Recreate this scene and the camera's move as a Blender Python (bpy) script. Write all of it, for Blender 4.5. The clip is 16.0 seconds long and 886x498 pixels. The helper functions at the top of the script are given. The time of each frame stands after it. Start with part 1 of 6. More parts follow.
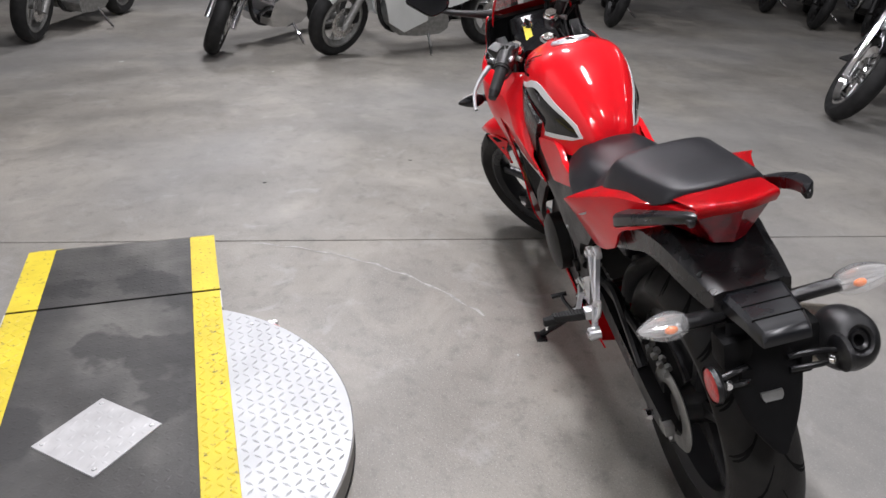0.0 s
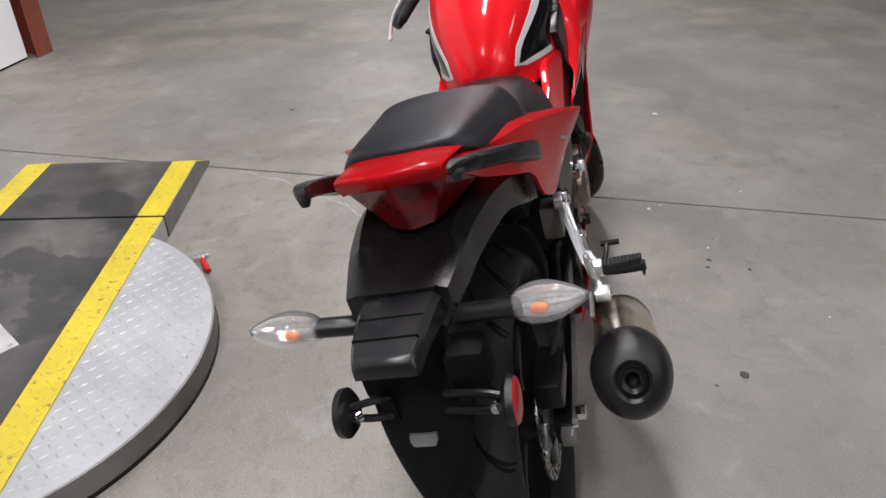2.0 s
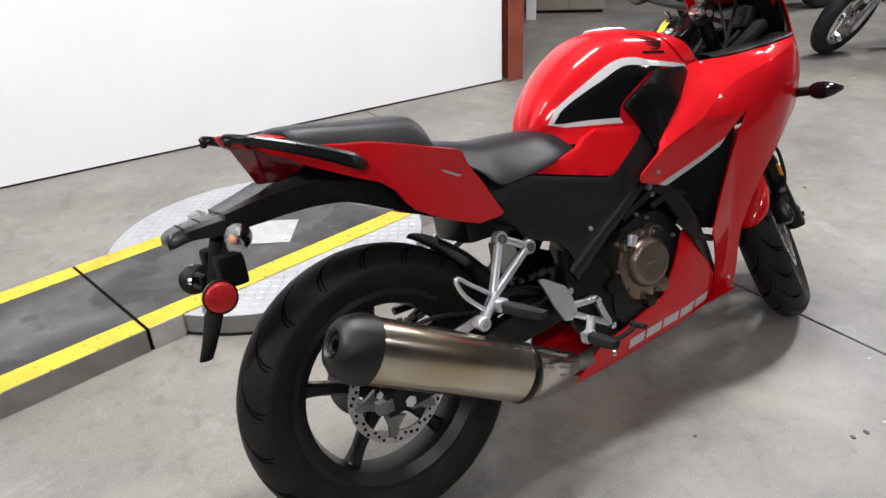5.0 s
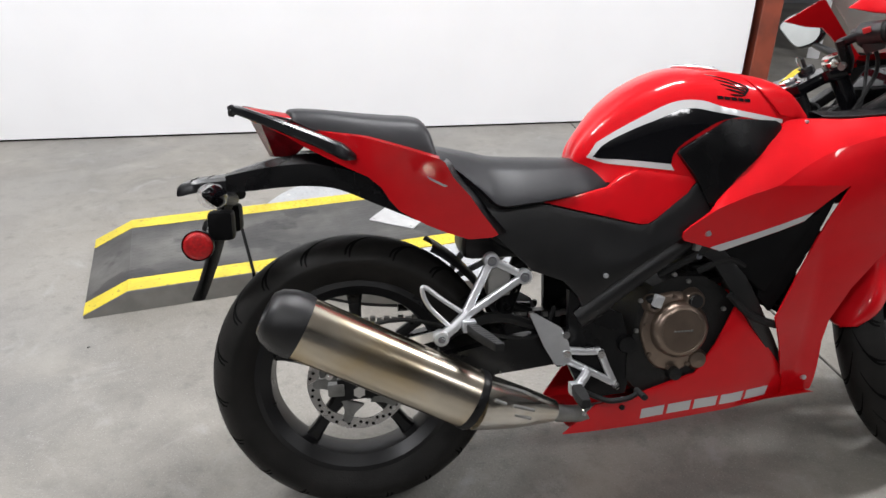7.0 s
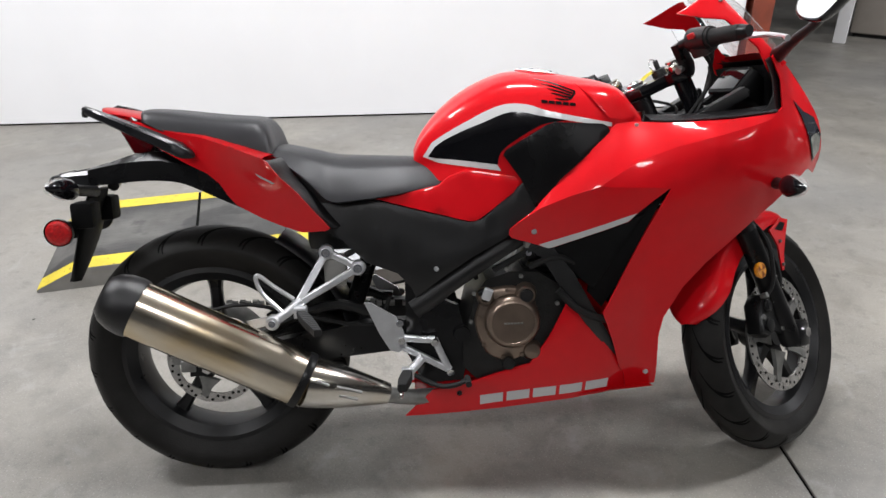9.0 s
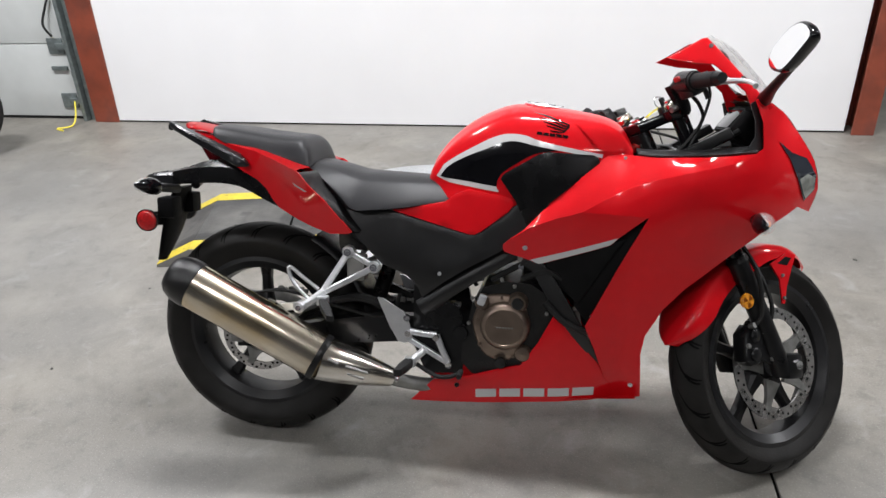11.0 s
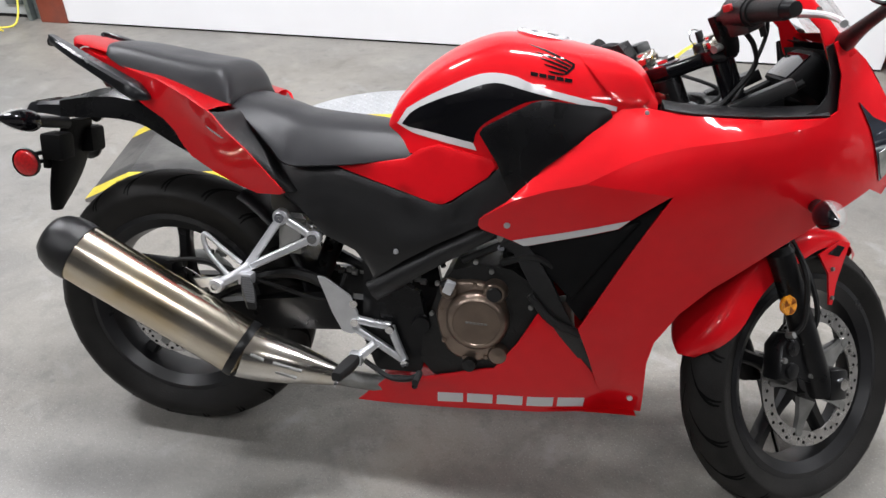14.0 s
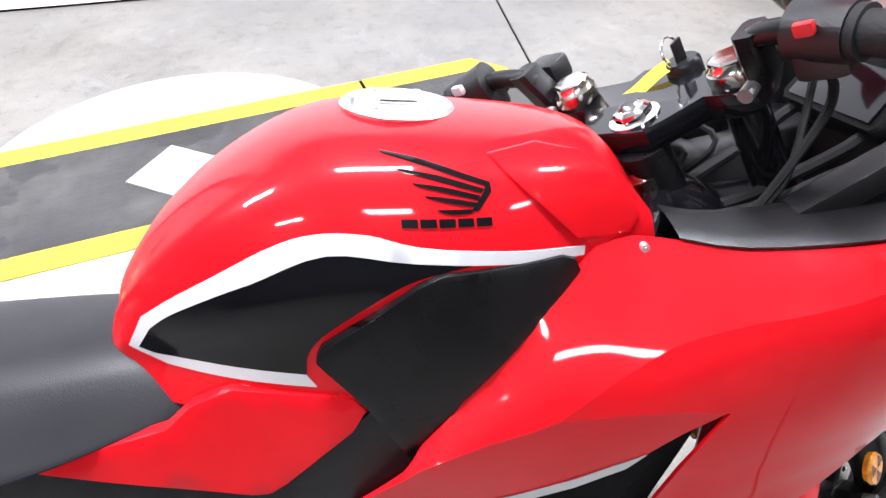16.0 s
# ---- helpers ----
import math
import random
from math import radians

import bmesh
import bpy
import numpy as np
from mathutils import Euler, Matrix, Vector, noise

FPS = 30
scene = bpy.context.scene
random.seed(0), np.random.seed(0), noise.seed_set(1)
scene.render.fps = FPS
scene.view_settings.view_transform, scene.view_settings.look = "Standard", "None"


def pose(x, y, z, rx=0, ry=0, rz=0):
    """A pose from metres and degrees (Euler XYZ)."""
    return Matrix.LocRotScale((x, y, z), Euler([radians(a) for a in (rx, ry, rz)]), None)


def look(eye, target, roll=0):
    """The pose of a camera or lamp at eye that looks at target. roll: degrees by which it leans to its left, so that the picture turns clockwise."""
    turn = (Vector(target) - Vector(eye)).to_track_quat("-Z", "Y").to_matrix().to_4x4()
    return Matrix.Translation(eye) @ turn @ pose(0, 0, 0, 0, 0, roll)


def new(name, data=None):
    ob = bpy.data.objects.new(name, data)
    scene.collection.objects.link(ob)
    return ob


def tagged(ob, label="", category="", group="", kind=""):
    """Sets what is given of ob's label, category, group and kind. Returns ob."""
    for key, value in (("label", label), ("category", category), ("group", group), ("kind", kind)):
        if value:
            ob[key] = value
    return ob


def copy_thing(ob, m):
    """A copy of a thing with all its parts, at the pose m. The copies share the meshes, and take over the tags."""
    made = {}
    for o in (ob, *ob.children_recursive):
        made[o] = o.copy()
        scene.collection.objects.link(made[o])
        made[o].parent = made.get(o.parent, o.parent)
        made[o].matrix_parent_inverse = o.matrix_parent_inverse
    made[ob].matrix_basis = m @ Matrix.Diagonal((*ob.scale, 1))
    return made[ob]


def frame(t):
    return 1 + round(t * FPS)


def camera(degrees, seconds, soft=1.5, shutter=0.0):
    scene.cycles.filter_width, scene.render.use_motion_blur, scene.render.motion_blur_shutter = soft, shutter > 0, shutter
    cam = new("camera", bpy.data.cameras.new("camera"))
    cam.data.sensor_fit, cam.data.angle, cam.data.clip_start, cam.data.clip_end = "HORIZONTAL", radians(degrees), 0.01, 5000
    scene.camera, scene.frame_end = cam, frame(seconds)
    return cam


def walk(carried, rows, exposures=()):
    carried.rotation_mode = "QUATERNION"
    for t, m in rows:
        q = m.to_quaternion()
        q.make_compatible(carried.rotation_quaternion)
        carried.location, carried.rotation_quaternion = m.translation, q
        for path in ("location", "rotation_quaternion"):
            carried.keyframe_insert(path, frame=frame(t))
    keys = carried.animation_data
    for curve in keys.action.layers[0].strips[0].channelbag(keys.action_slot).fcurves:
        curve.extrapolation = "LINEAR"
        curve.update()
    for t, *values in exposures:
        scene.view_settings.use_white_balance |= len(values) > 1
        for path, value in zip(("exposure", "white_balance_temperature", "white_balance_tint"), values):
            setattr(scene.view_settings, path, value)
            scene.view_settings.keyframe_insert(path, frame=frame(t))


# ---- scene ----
from mathutils.bvhtree import BVHTree
from mathutils.geometry import delaunay_2d_cdt

cam = camera(64.1, 16.0)
PATH = [
    (0, (-1.175, 0.81, 1.284), (0.599, 0.606, 0.384), 3.0),
    (0.5, (-1.158, 0.62, 1.265), (0.544, 0.486, 0.222), 1.9),
    (1, (-1.159, 0.397, 1.28), (0.541, 0.438, 0.227), 0.4),
    (1.5, (-0.982, 0.201, 1.257), (0.718, 0.452, 0.233), -0.5),
    (2, (-0.893, 0.01, 1.24), (0.758, 0.339, 0.161), -0.2),
    (2.5, (-0.884, -0.211, 1.267), (0.684, 0.402, 0.187), -2.6),
    (3, (-0.739, -0.353, 1.252), (0.724, 0.506, 0.194), -0.8),
    (3.5, (-0.61, -0.515, 1.238), (0.754, 0.489, 0.176), 0.7),
    (4, (-0.589, -0.75, 1.258), (0.626, 0.475, 0.247), -1.5),
    (4.2, (-0.585, -0.827, 1.271), (0.566, 0.477, 0.283), -2.2),
    (6.3, (-0.147, -1.295, 1.279), (0.336, 0.443, 0.415), 1.5),
    (6.5, (-0.081, -1.271, 1.278), (0.328, 0.485, 0.412), 2.3),
    (7, (0.04, -1.272, 1.268), (0.262, 0.509, 0.386), 0.7),
    (7.5, (0.179, -1.379, 1.291), (0.208, 0.421, 0.42), -2.7),
    (8, (0.326, -1.442, 1.316), (0.219, 0.342, 0.418), -3.5),
    (8.5, (0.42, -1.394, 1.317), (0.436, 0.39, 0.413), -1.0),
    (8.7, (0.463, -1.38, 1.327), (0.529, 0.39, 0.399), -0.5),
    (10.8, (0.862, -1.584, 1.434), (0.521, 0.155, 0.505), -1.8),
    (11, (0.886, -1.567, 1.455), (0.529, 0.175, 0.54), -2.1),
    (11.5, (0.918, -1.556, 1.434), (0.496, 0.187, 0.548), -3.8),
    (12, (0.933, -1.543, 1.43), (0.485, 0.179, 0.519), -4.2),
    (12.5, (0.953, -1.504, 1.414), (0.508, 0.219, 0.502), -3.8),
    (13, (0.955, -1.423, 1.392), (0.534, 0.285, 0.44), -1.7),
    (13.5, (0.885, -1.336, 1.397), (0.549, 0.369, 0.407), -0.4),
    (14, (0.872, -1.137, 1.36), (0.554, 0.491, 0.242), 0.5),
    (14.5, (0.924, -0.939, 1.322), (0.574, 0.667, 0.182), -0.7),
    (15, (0.877, -0.819, 1.293), (0.624, 0.714, 0.034), -1.8),
    (15.5, (0.771, -0.614, 1.333), (0.797, 0.919, 0.049), -0.8),
    (16, (0.767, -0.328, 1.275), (0.945, 1.152, -0.059), -1.5),
]
walk(cam, [(t, look(eye, target, roll)) for t, eye, target, roll in PATH],
     exposures=[(0, -0.12, 6400, 15), (0.7, -0.38, 6550, 14), (1.5, -0.38, 6550, 14), (2.2, -0.25, 6500, 15), (3.0, -0.05, 6450, 13), (4.0, 0.05, 6450, 12), (8.0, 0.06, 6450, 11), (11.0, 0.01, 6450, 11), (13.0, -0.02, 6400, 11), (13.5, 0.03, 6400, 11), (14.5, 0.34, 6300, 13), (15.4, 0.56, 6200, 15), (16.0, 0.88, 6100, 15)])

# ---- light ----
world = bpy.data.worlds.new("world")
scene.world = world
world.use_nodes = True
wn = world.node_tree.nodes
wn["Background"].inputs[0].default_value = (0.9, 0.95, 1.0, 1)
wn["Background"].inputs[1].default_value = 0.05
scene.view_settings.exposure = 0.0
LAMP_WATTS = 140.0
CEILING = 4.4


# ---- materials ----
def material(name, base, rough=0.5, metal=0.0, vary=0.0, spec=0.5, scale=8.0, bump=0.0, bump_scale=200.0, coat=0.0,
             rough_vary=0.0, second=None, second_scale=1.5, second_mix=(0.45, 0.65), alpha=1.0, trans=0.0, random_tone=0.0):
    """A node material: base colour with noise at two scales, uneven gloss and fine relief."""
    m = bpy.data.materials.new(name)
    m.use_nodes = True
    nt = m.node_tree
    b = nt.nodes["Principled BSDF"]
    b.inputs["Roughness"].default_value, b.inputs["Metallic"].default_value = rough, metal
    b.inputs["Specular IOR Level"].default_value = spec
    b.inputs["Coat Weight"].default_value, b.inputs["Coat Roughness"].default_value = coat, 0.03
    b.inputs["Alpha"].default_value, b.inputs["Transmission Weight"].default_value = alpha, trans
    co = nt.nodes.new("ShaderNodeTexCoord")

    def grain(sc, detail=4.0):
        n = nt.nodes.new("ShaderNodeTexNoise")
        n.inputs["Scale"].default_value, n.inputs["Detail"].default_value = sc, detail
        nt.links.new(co.outputs["Object"], n.inputs["Vector"])
        return n.outputs["Fac"]

    def mix(fac, a, c, blend="MIX"):
        x = nt.nodes.new("ShaderNodeMix")
        x.data_type, x.blend_type = "RGBA", blend
        for sock, v in ((x.inputs[0], fac), (x.inputs[6], a), (x.inputs[7], c)):
            if isinstance(v, (float, int)):
                sock.default_value = v
            elif isinstance(v, tuple):
                sock.default_value = (*v, 1)
            else:
                nt.links.new(v, sock)
        return x.outputs[2]

    def ramp(src, lo, hi, a=0.0, c=1.0):
        r = nt.nodes.new("ShaderNodeMapRange")
        nt.links.new(src, r.inputs[0])
        for i, v in enumerate((lo, hi, a, c)):
            r.inputs[i + 1].default_value = v
        return r.outputs[0]

    colour = base
    if second:
        colour = mix(ramp(grain(second_scale, 6.0), *second_mix), base, second)
    if vary:
        tone = ramp(grain(scale), 0.3, 0.7, 1 - vary, 1 + vary)
        colour = mix(1.0, colour, tone, "MULTIPLY")
    if isinstance(colour, tuple):
        b.inputs["Base Color"].default_value = (*colour, 1)
    else:
        nt.links.new(colour, b.inputs["Base Color"])
    if rough_vary:
        nt.links.new(ramp(grain(scale * 0.7), 0.3, 0.7, max(rough - rough_vary, 0.02), rough + rough_vary), b.inputs["Roughness"])
    if bump:
        bp = nt.nodes.new("ShaderNodeBump")
        bp.inputs["Strength"].default_value, bp.inputs["Distance"].default_value = bump, 0.002
        nt.links.new(grain(bump_scale, 2.0), bp.inputs["Height"])
        nt.links.new(bp.outputs[0], b.inputs["Normal"])
    return m


RED = material("red_paint", (0.60, 0.006, 0.011), 0.34, coat=0.60, vary=0.03, scale=30, spec=0.05)
RED.node_tree.nodes["Principled BSDF"].inputs["Coat Roughness"].default_value = 0.05
RED_FADED = material("red_plastic", (0.5, 0.01, 0.012), 0.4, vary=0.1)
PLASTIC = material("black_plastic", (0.0052, 0.0052, 0.0058), 0.36, spec=0.5, vary=0.2, scale=25, bump=0.25, bump_scale=900, rough_vary=0.08)
GLOSS = material("black_gloss", (0.004, 0.004, 0.005), 0.10, spec=0.3, coat=0.2, vary=0.1)
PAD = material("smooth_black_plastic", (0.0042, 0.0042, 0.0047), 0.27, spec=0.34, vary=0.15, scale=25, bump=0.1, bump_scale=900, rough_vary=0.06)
SATIN = material("black_satin_metal", (0.0075, 0.0075, 0.008), 0.34, 0.1, spec=0.30, vary=0.25, scale=18, rough_vary=0.1)
VINYL = material("seat_vinyl", (0.0112, 0.0112, 0.0132), 0.43, spec=0.31, vary=0.12, scale=14, bump=0.16, bump_scale=650, rough_vary=0.06)
RUBBER = material("rubber", (0.014, 0.014, 0.014), 0.6, spec=0.2, vary=0.3, scale=20, bump=0.3, bump_scale=300, rough_vary=0.1)
RIM = material("rim_black", (0.013, 0.013, 0.014), 0.34, 0.25, spec=0.4, vary=0.2, scale=12, rough_vary=0.1)
STEEL = material("stainless_steel", (0.64, 0.575, 0.47), 0.22, 1.0, vary=0.14, scale=10, second=(0.47, 0.36, 0.20), second_scale=5, second_mix=(0.44, 0.64), rough_vary=0.07)
BRUSHED = material("brushed_aluminium", (0.74, 0.75, 0.77), 0.34, 0.85, vary=0.08, scale=30, bump=0.15, bump_scale=500, rough_vary=0.08)
ROTOR = material("brake_rotor_steel", (0.50, 0.49, 0.48), 0.28, 1.0, vary=0.15, scale=40, rough_vary=0.08)
CHROME = material("chrome", (0.86, 0.86, 0.87), 0.06, 1.0, vary=0.05)
BRONZE = material("bronze_engine_paint", (0.215, 0.165, 0.130), 0.28, 0.8, vary=0.15, scale=20, bump=0.15, bump_scale=400)
ENGINE = material("dark_cast_metal", (0.010, 0.0098, 0.0095), 0.45, 0.3, vary=0.35, scale=22, bump=0.4, bump_scale=180)
GREY_CAST = material("grey_cast_metal", (0.25, 0.25, 0.24), 0.45, 0.7, vary=0.25, scale=30, bump=0.3, bump_scale=250)
HEADLIGHT = material("smoked_headlight_glass", (0.022, 0.026, 0.036), 0.08, coat=1.0, vary=0.5, scale=40)
LENS_CLEAR = material("clear_lens", (0.70, 0.70, 0.69), 0.05, vary=0.15, scale=120, bump=0.5, bump_scale=150, coat=1.0, alpha=0.21)
BOWL = material("reflector_bowl", (0.86, 0.86, 0.85), 0.14, 0.7, vary=0.2, scale=220)
LENS_GREY = material("grey_lens", (0.21, 0.22, 0.20), 0.10, coat=1.0, vary=0.25, scale=60)
FLAP = material("rough_black_plastic", (0.0032, 0.0032, 0.0035), 0.62, spec=0.12, vary=0.3, scale=30, bump=0.3, bump_scale=500)
AMBER = material("amber_lens", (0.72, 0.16, 0.012), 0.25, vary=0.2, scale=90, coat=0.8)
LENS_RED = material("red_lens", (0.15, 0.002, 0.006), 0.16, vary=0.45, scale=45, spec=0.3, coat=0.25)
SEMI = material("semi_gloss_black", (0.006, 0.0065, 0.008), 0.30, spec=0.5, vary=0.2, scale=20, rough_vary=0.08)
TYRE = material("tyre_rubber", (0.0135, 0.0128, 0.012), 0.5, spec=0.15, vary=0.3, scale=14, bump=0.3, bump_scale=300, rough_vary=0.12)
POLISHED = material("polished_steel", (0.72, 0.70, 0.66), 0.17, 1.0, vary=0.10, scale=12, second=(0.60, 0.55, 0.46), second_scale=9, rough_vary=0.06)
REFLECTOR = material("red_reflector", (0.46, 0.008, 0.010), 0.30, vary=0.3, scale=170, bump=0.5, bump_scale=260, coat=0.4)
AMBER_REFLECTOR = material("amber_reflector", (0.66, 0.25, 0.012), 0.22, vary=0.35, scale=130, bump=0.4, bump_scale=260, coat=0.8)
AMBER_DARK = material("dark_amber_reflector", (0.30, 0.085, 0.006), 0.25, vary=0.3, scale=130, coat=0.8)
WHITE = material("white_decal", (0.54, 0.54, 0.54), 0.4, spec=0.3, vary=0.04, coat=0.15)
GREY = material("grey_decal", (0.42, 0.43, 0.45), 0.35, vary=0.05)
TAG = material("yellow_paper", (0.85, 0.72, 0.08), 0.6, vary=0.08, scale=60)
MIRROR = material("mirror_glass", (0.9, 0.9, 0.9), 0.02, 1.0)
SCREEN = material("windscreen", (0.42, 0.43, 0.43), 0.06, coat=0.6, alpha=0.30)
CONCRETE = material("concrete", (0.226, 0.212, 0.187), 0.48, vary=0.14, scale=2.3, bump=0.35, bump_scale=90, rough_vary=0.14,
                    second=(0.164, 0.154, 0.136), second_scale=1.1, second_mix=(0.40, 0.66))


def weather_concrete(m):
    """Speckle, oil spots and hairline cracks over the concrete."""
    nt = m.node_tree
    b = nt.nodes["Principled BSDF"]
    old = b.inputs["Base Color"].links[0].from_socket
    co = next(n for n in nt.nodes if n.type == "TEX_COORD").outputs["Object"]

    def layer(src, out, colour, amount):
        x = nt.nodes.new("ShaderNodeMix")
        x.data_type = "RGBA"
        r = nt.nodes.new("ShaderNodeMapRange")
        nt.links.new(src, r.inputs[0])
        for i, v in enumerate(amount):
            r.inputs[i + 1].default_value = v
        nt.links.new(r.outputs[0], x.inputs[0])
        nt.links.new(out, x.inputs[6])
        x.inputs[7].default_value = (*colour, 1)
        return x.outputs[2]

    def tex(kind, scale, **k):
        n = nt.nodes.new(kind)
        n.inputs["Scale"].default_value = scale
        for key, v in k.items():
            if key == "feature":
                n.feature = v
            else:
                n.inputs[key.title()].default_value = v
        nt.links.new(co, n.inputs["Vector"])
        return n
    out = old
    out = layer(tex("ShaderNodeTexNoise", 160, detail=2.0).outputs["Fac"], out, (0.10, 0.098, 0.092), (0.56, 0.74, 0.0, 0.55))
    out = layer(tex("ShaderNodeTexNoise", 210, detail=1.0).outputs["Fac"], out, (0.36, 0.355, 0.34), (0.60, 0.76, 0.0, 0.6))
    out = layer(tex("ShaderNodeTexNoise", 14, detail=8.0, roughness=0.7).outputs["Fac"], out, (0.105, 0.100, 0.090), (0.52, 0.70, 0.0, 0.65))
    out = layer(tex("ShaderNodeTexNoise", 6, detail=9.0, roughness=0.65, distortion=0.8).outputs["Fac"], out, (0.33, 0.325, 0.31), (0.57, 0.72, 0.0, 0.5))
    out = layer(tex("ShaderNodeTexNoise", 2.6, detail=7.0, roughness=0.6, distortion=0.5).outputs["Fac"], out, (0.33, 0.308, 0.265), (0.50, 0.68, 0.0, 0.42))
    out = layer(tex("ShaderNodeTexNoise", 3.7, detail=7.0, roughness=0.62, distortion=0.9).outputs["Fac"], out, (0.122, 0.111, 0.094), (0.53, 0.70, 0.0, 0.40))
    out = layer(tex("ShaderNodeTexVoronoi", 1.7).outputs["Distance"], out, (0.07, 0.068, 0.063), (0.010, 0.045, 0.8, 0.0))
    out = layer(tex("ShaderNodeTexVoronoi", 4.3).outputs["Distance"], out, (0.09, 0.088, 0.083), (0.010, 0.05, 0.6, 0.0))
    out = layer(tex("ShaderNodeTexNoise", 0.45, detail=3.0).outputs["Fac"], out, (0.20, 0.205, 0.21), (0.45, 0.62, 0.0, 0.35))
    nt.links.new(out, b.inputs["Base Color"])


weather_concrete(CONCRETE)
CHALK = material("pale_scuff", (0.30, 0.295, 0.28), 0.7, vary=0.3, scale=40)
PAPER = material("paper_scrap", (0.52, 0.52, 0.50), 0.8, vary=0.1)
CABINET = material("beige_cabinet_paint", (0.28, 0.25, 0.22), 0.5, vary=0.06)
# dark tone for the unseen outer walls, keeps their bounce light low
DARK_SURROUND = material("dark_surround_grey", (0.16, 0.165, 0.18), 0.6, vary=0.06, scale=2)
WALL = material("white_wall_paint", (0.84, 0.84, 0.85), 0.5, vary=0.02, scale=2, bump=0.1, bump_scale=120)
STEEL_RED = material("red_oxide_steel", (0.24, 0.055, 0.030), 0.42, vary=0.25, scale=5, bump=0.2, bump_scale=60,
                     second=(0.16, 0.045, 0.03), second_scale=6, rough_vary=0.12)
DOOR = material("garage_door_paint", (0.55, 0.57, 0.56), 0.5, vary=0.06, scale=4, bump=0.1, bump_scale=80)
GALV = material("galvanised_steel", (0.27, 0.31, 0.31), 0.45, 0.7, vary=0.2, scale=25)
YELLOW = material("yellow_floor_paint", (0.54, 0.425, 0.025), 0.5, vary=0.14, scale=9, bump=0.5, bump_scale=120, second=(0.15, 0.125, 0.04), second_scale=60, second_mix=(0.60, 0.72))
DECK = material("worn_black_paint", (0.046, 0.045, 0.043), 0.52, vary=0.3, scale=8, bump=0.3, bump_scale=150, rough_vary=0.12,
                second=(0.105, 0.102, 0.094), second_scale=3.0, second_mix=(0.45, 0.7))


def tread_wear(m):
    """Paint worn grey along the wheel line, still black along both sides."""
    nt = m.node_tree
    b = nt.nodes["Principled BSDF"]
    old = b.inputs["Base Color"].links[0].from_socket
    co, sep = nt.nodes.new("ShaderNodeTexCoord"), nt.nodes.new("ShaderNodeSeparateXYZ")
    nt.links.new(co.outputs["Object"], sep.inputs[0])
    side, nz, add, rg, mx = (nt.nodes.new(k) for k in ("ShaderNodeMath", "ShaderNodeTexNoise", "ShaderNodeMath", "ShaderNodeMapRange", "ShaderNodeMix"))
    side.operation = "ABSOLUTE"
    nt.links.new(sep.outputs[1], side.inputs[0])
    nz.inputs["Scale"].default_value, nz.inputs["Detail"].default_value = 5.5, 5.0
    nt.links.new(co.outputs["Object"], nz.inputs["Vector"])
    add.operation = "MULTIPLY_ADD"
    add.inputs[1].default_value = 0.30
    nt.links.new(nz.outputs["Fac"], add.inputs[0])
    nt.links.new(side.outputs[0], add.inputs[2])
    for i, v in enumerate((0.27, 0.40, 0.0, 0.8)):
        rg.inputs[i + 1].default_value = v
    nt.links.new(add.outputs[0], rg.inputs[0])
    mx.data_type = "RGBA"
    nt.links.new(rg.outputs[0], mx.inputs[0])
    nt.links.new(old, mx.inputs[6])
    mx.inputs[7].default_value = (0.024, 0.024, 0.024, 1)
    # a few dark oil stains with firm edges
    oil, edge, wet = (nt.nodes.new(k) for k in ("ShaderNodeTexNoise", "ShaderNodeMapRange", "ShaderNodeMix"))
    oil.inputs["Scale"].default_value, oil.inputs["Detail"].default_value = 4.2, 4.0
    nt.links.new(co.outputs["Object"], oil.inputs["Vector"])
    for i, v in enumerate((0.575, 0.61, 0.0, 0.7)):
        edge.inputs[i + 1].default_value = v
    nt.links.new(oil.outputs["Fac"], edge.inputs[0])
    wet.data_type = "RGBA"
    nt.links.new(edge.outputs[0], wet.inputs[0])
    nt.links.new(mx.outputs[2], wet.inputs[6])
    wet.inputs[7].default_value = (0.018, 0.018, 0.018, 1)
    nt.links.new(wet.outputs[2], b.inputs["Base Color"])


tread_wear(DECK)
DULL = material("dull_grey_metal", (0.24, 0.235, 0.22), 0.6, 0.25, vary=0.15, scale=14, bump=0.2, bump_scale=150)
TREAD = material("aluminium_tread_plate", (0.43, 0.44, 0.45), 0.52, 0.50, vary=0.08, scale=9, rough_vary=0.08)
PLATE = material("dull_aluminium", (0.55, 0.55, 0.55), 0.42, 0.6, vary=0.12, scale=20)
CEIL = material("ceiling_paint", (0.70, 0.70, 0.70), 0.8, vary=0.04)
BLUE = material("dark_blue_paint", (0.02, 0.025, 0.07), 0.25, coat=0.8, vary=0.05)
SILVER = material("silver_paint", (0.56, 0.58, 0.57), 0.35, 0.15, coat=0.8, vary=0.06)
GROOVE = material("tyre_groove", (0.003, 0.003, 0.003), 0.9, spec=0.1)
TUBE = bpy.data.materials.new("lamp_tube")
TUBE.use_nodes = True
TUBE.node_tree.nodes["Principled BSDF"].inputs["Emission Color"].default_value = (1, 0.97, 0.92, 1)
TUBE.node_tree.nodes["Principled BSDF"].inputs["Emission Strength"].default_value = 6.0


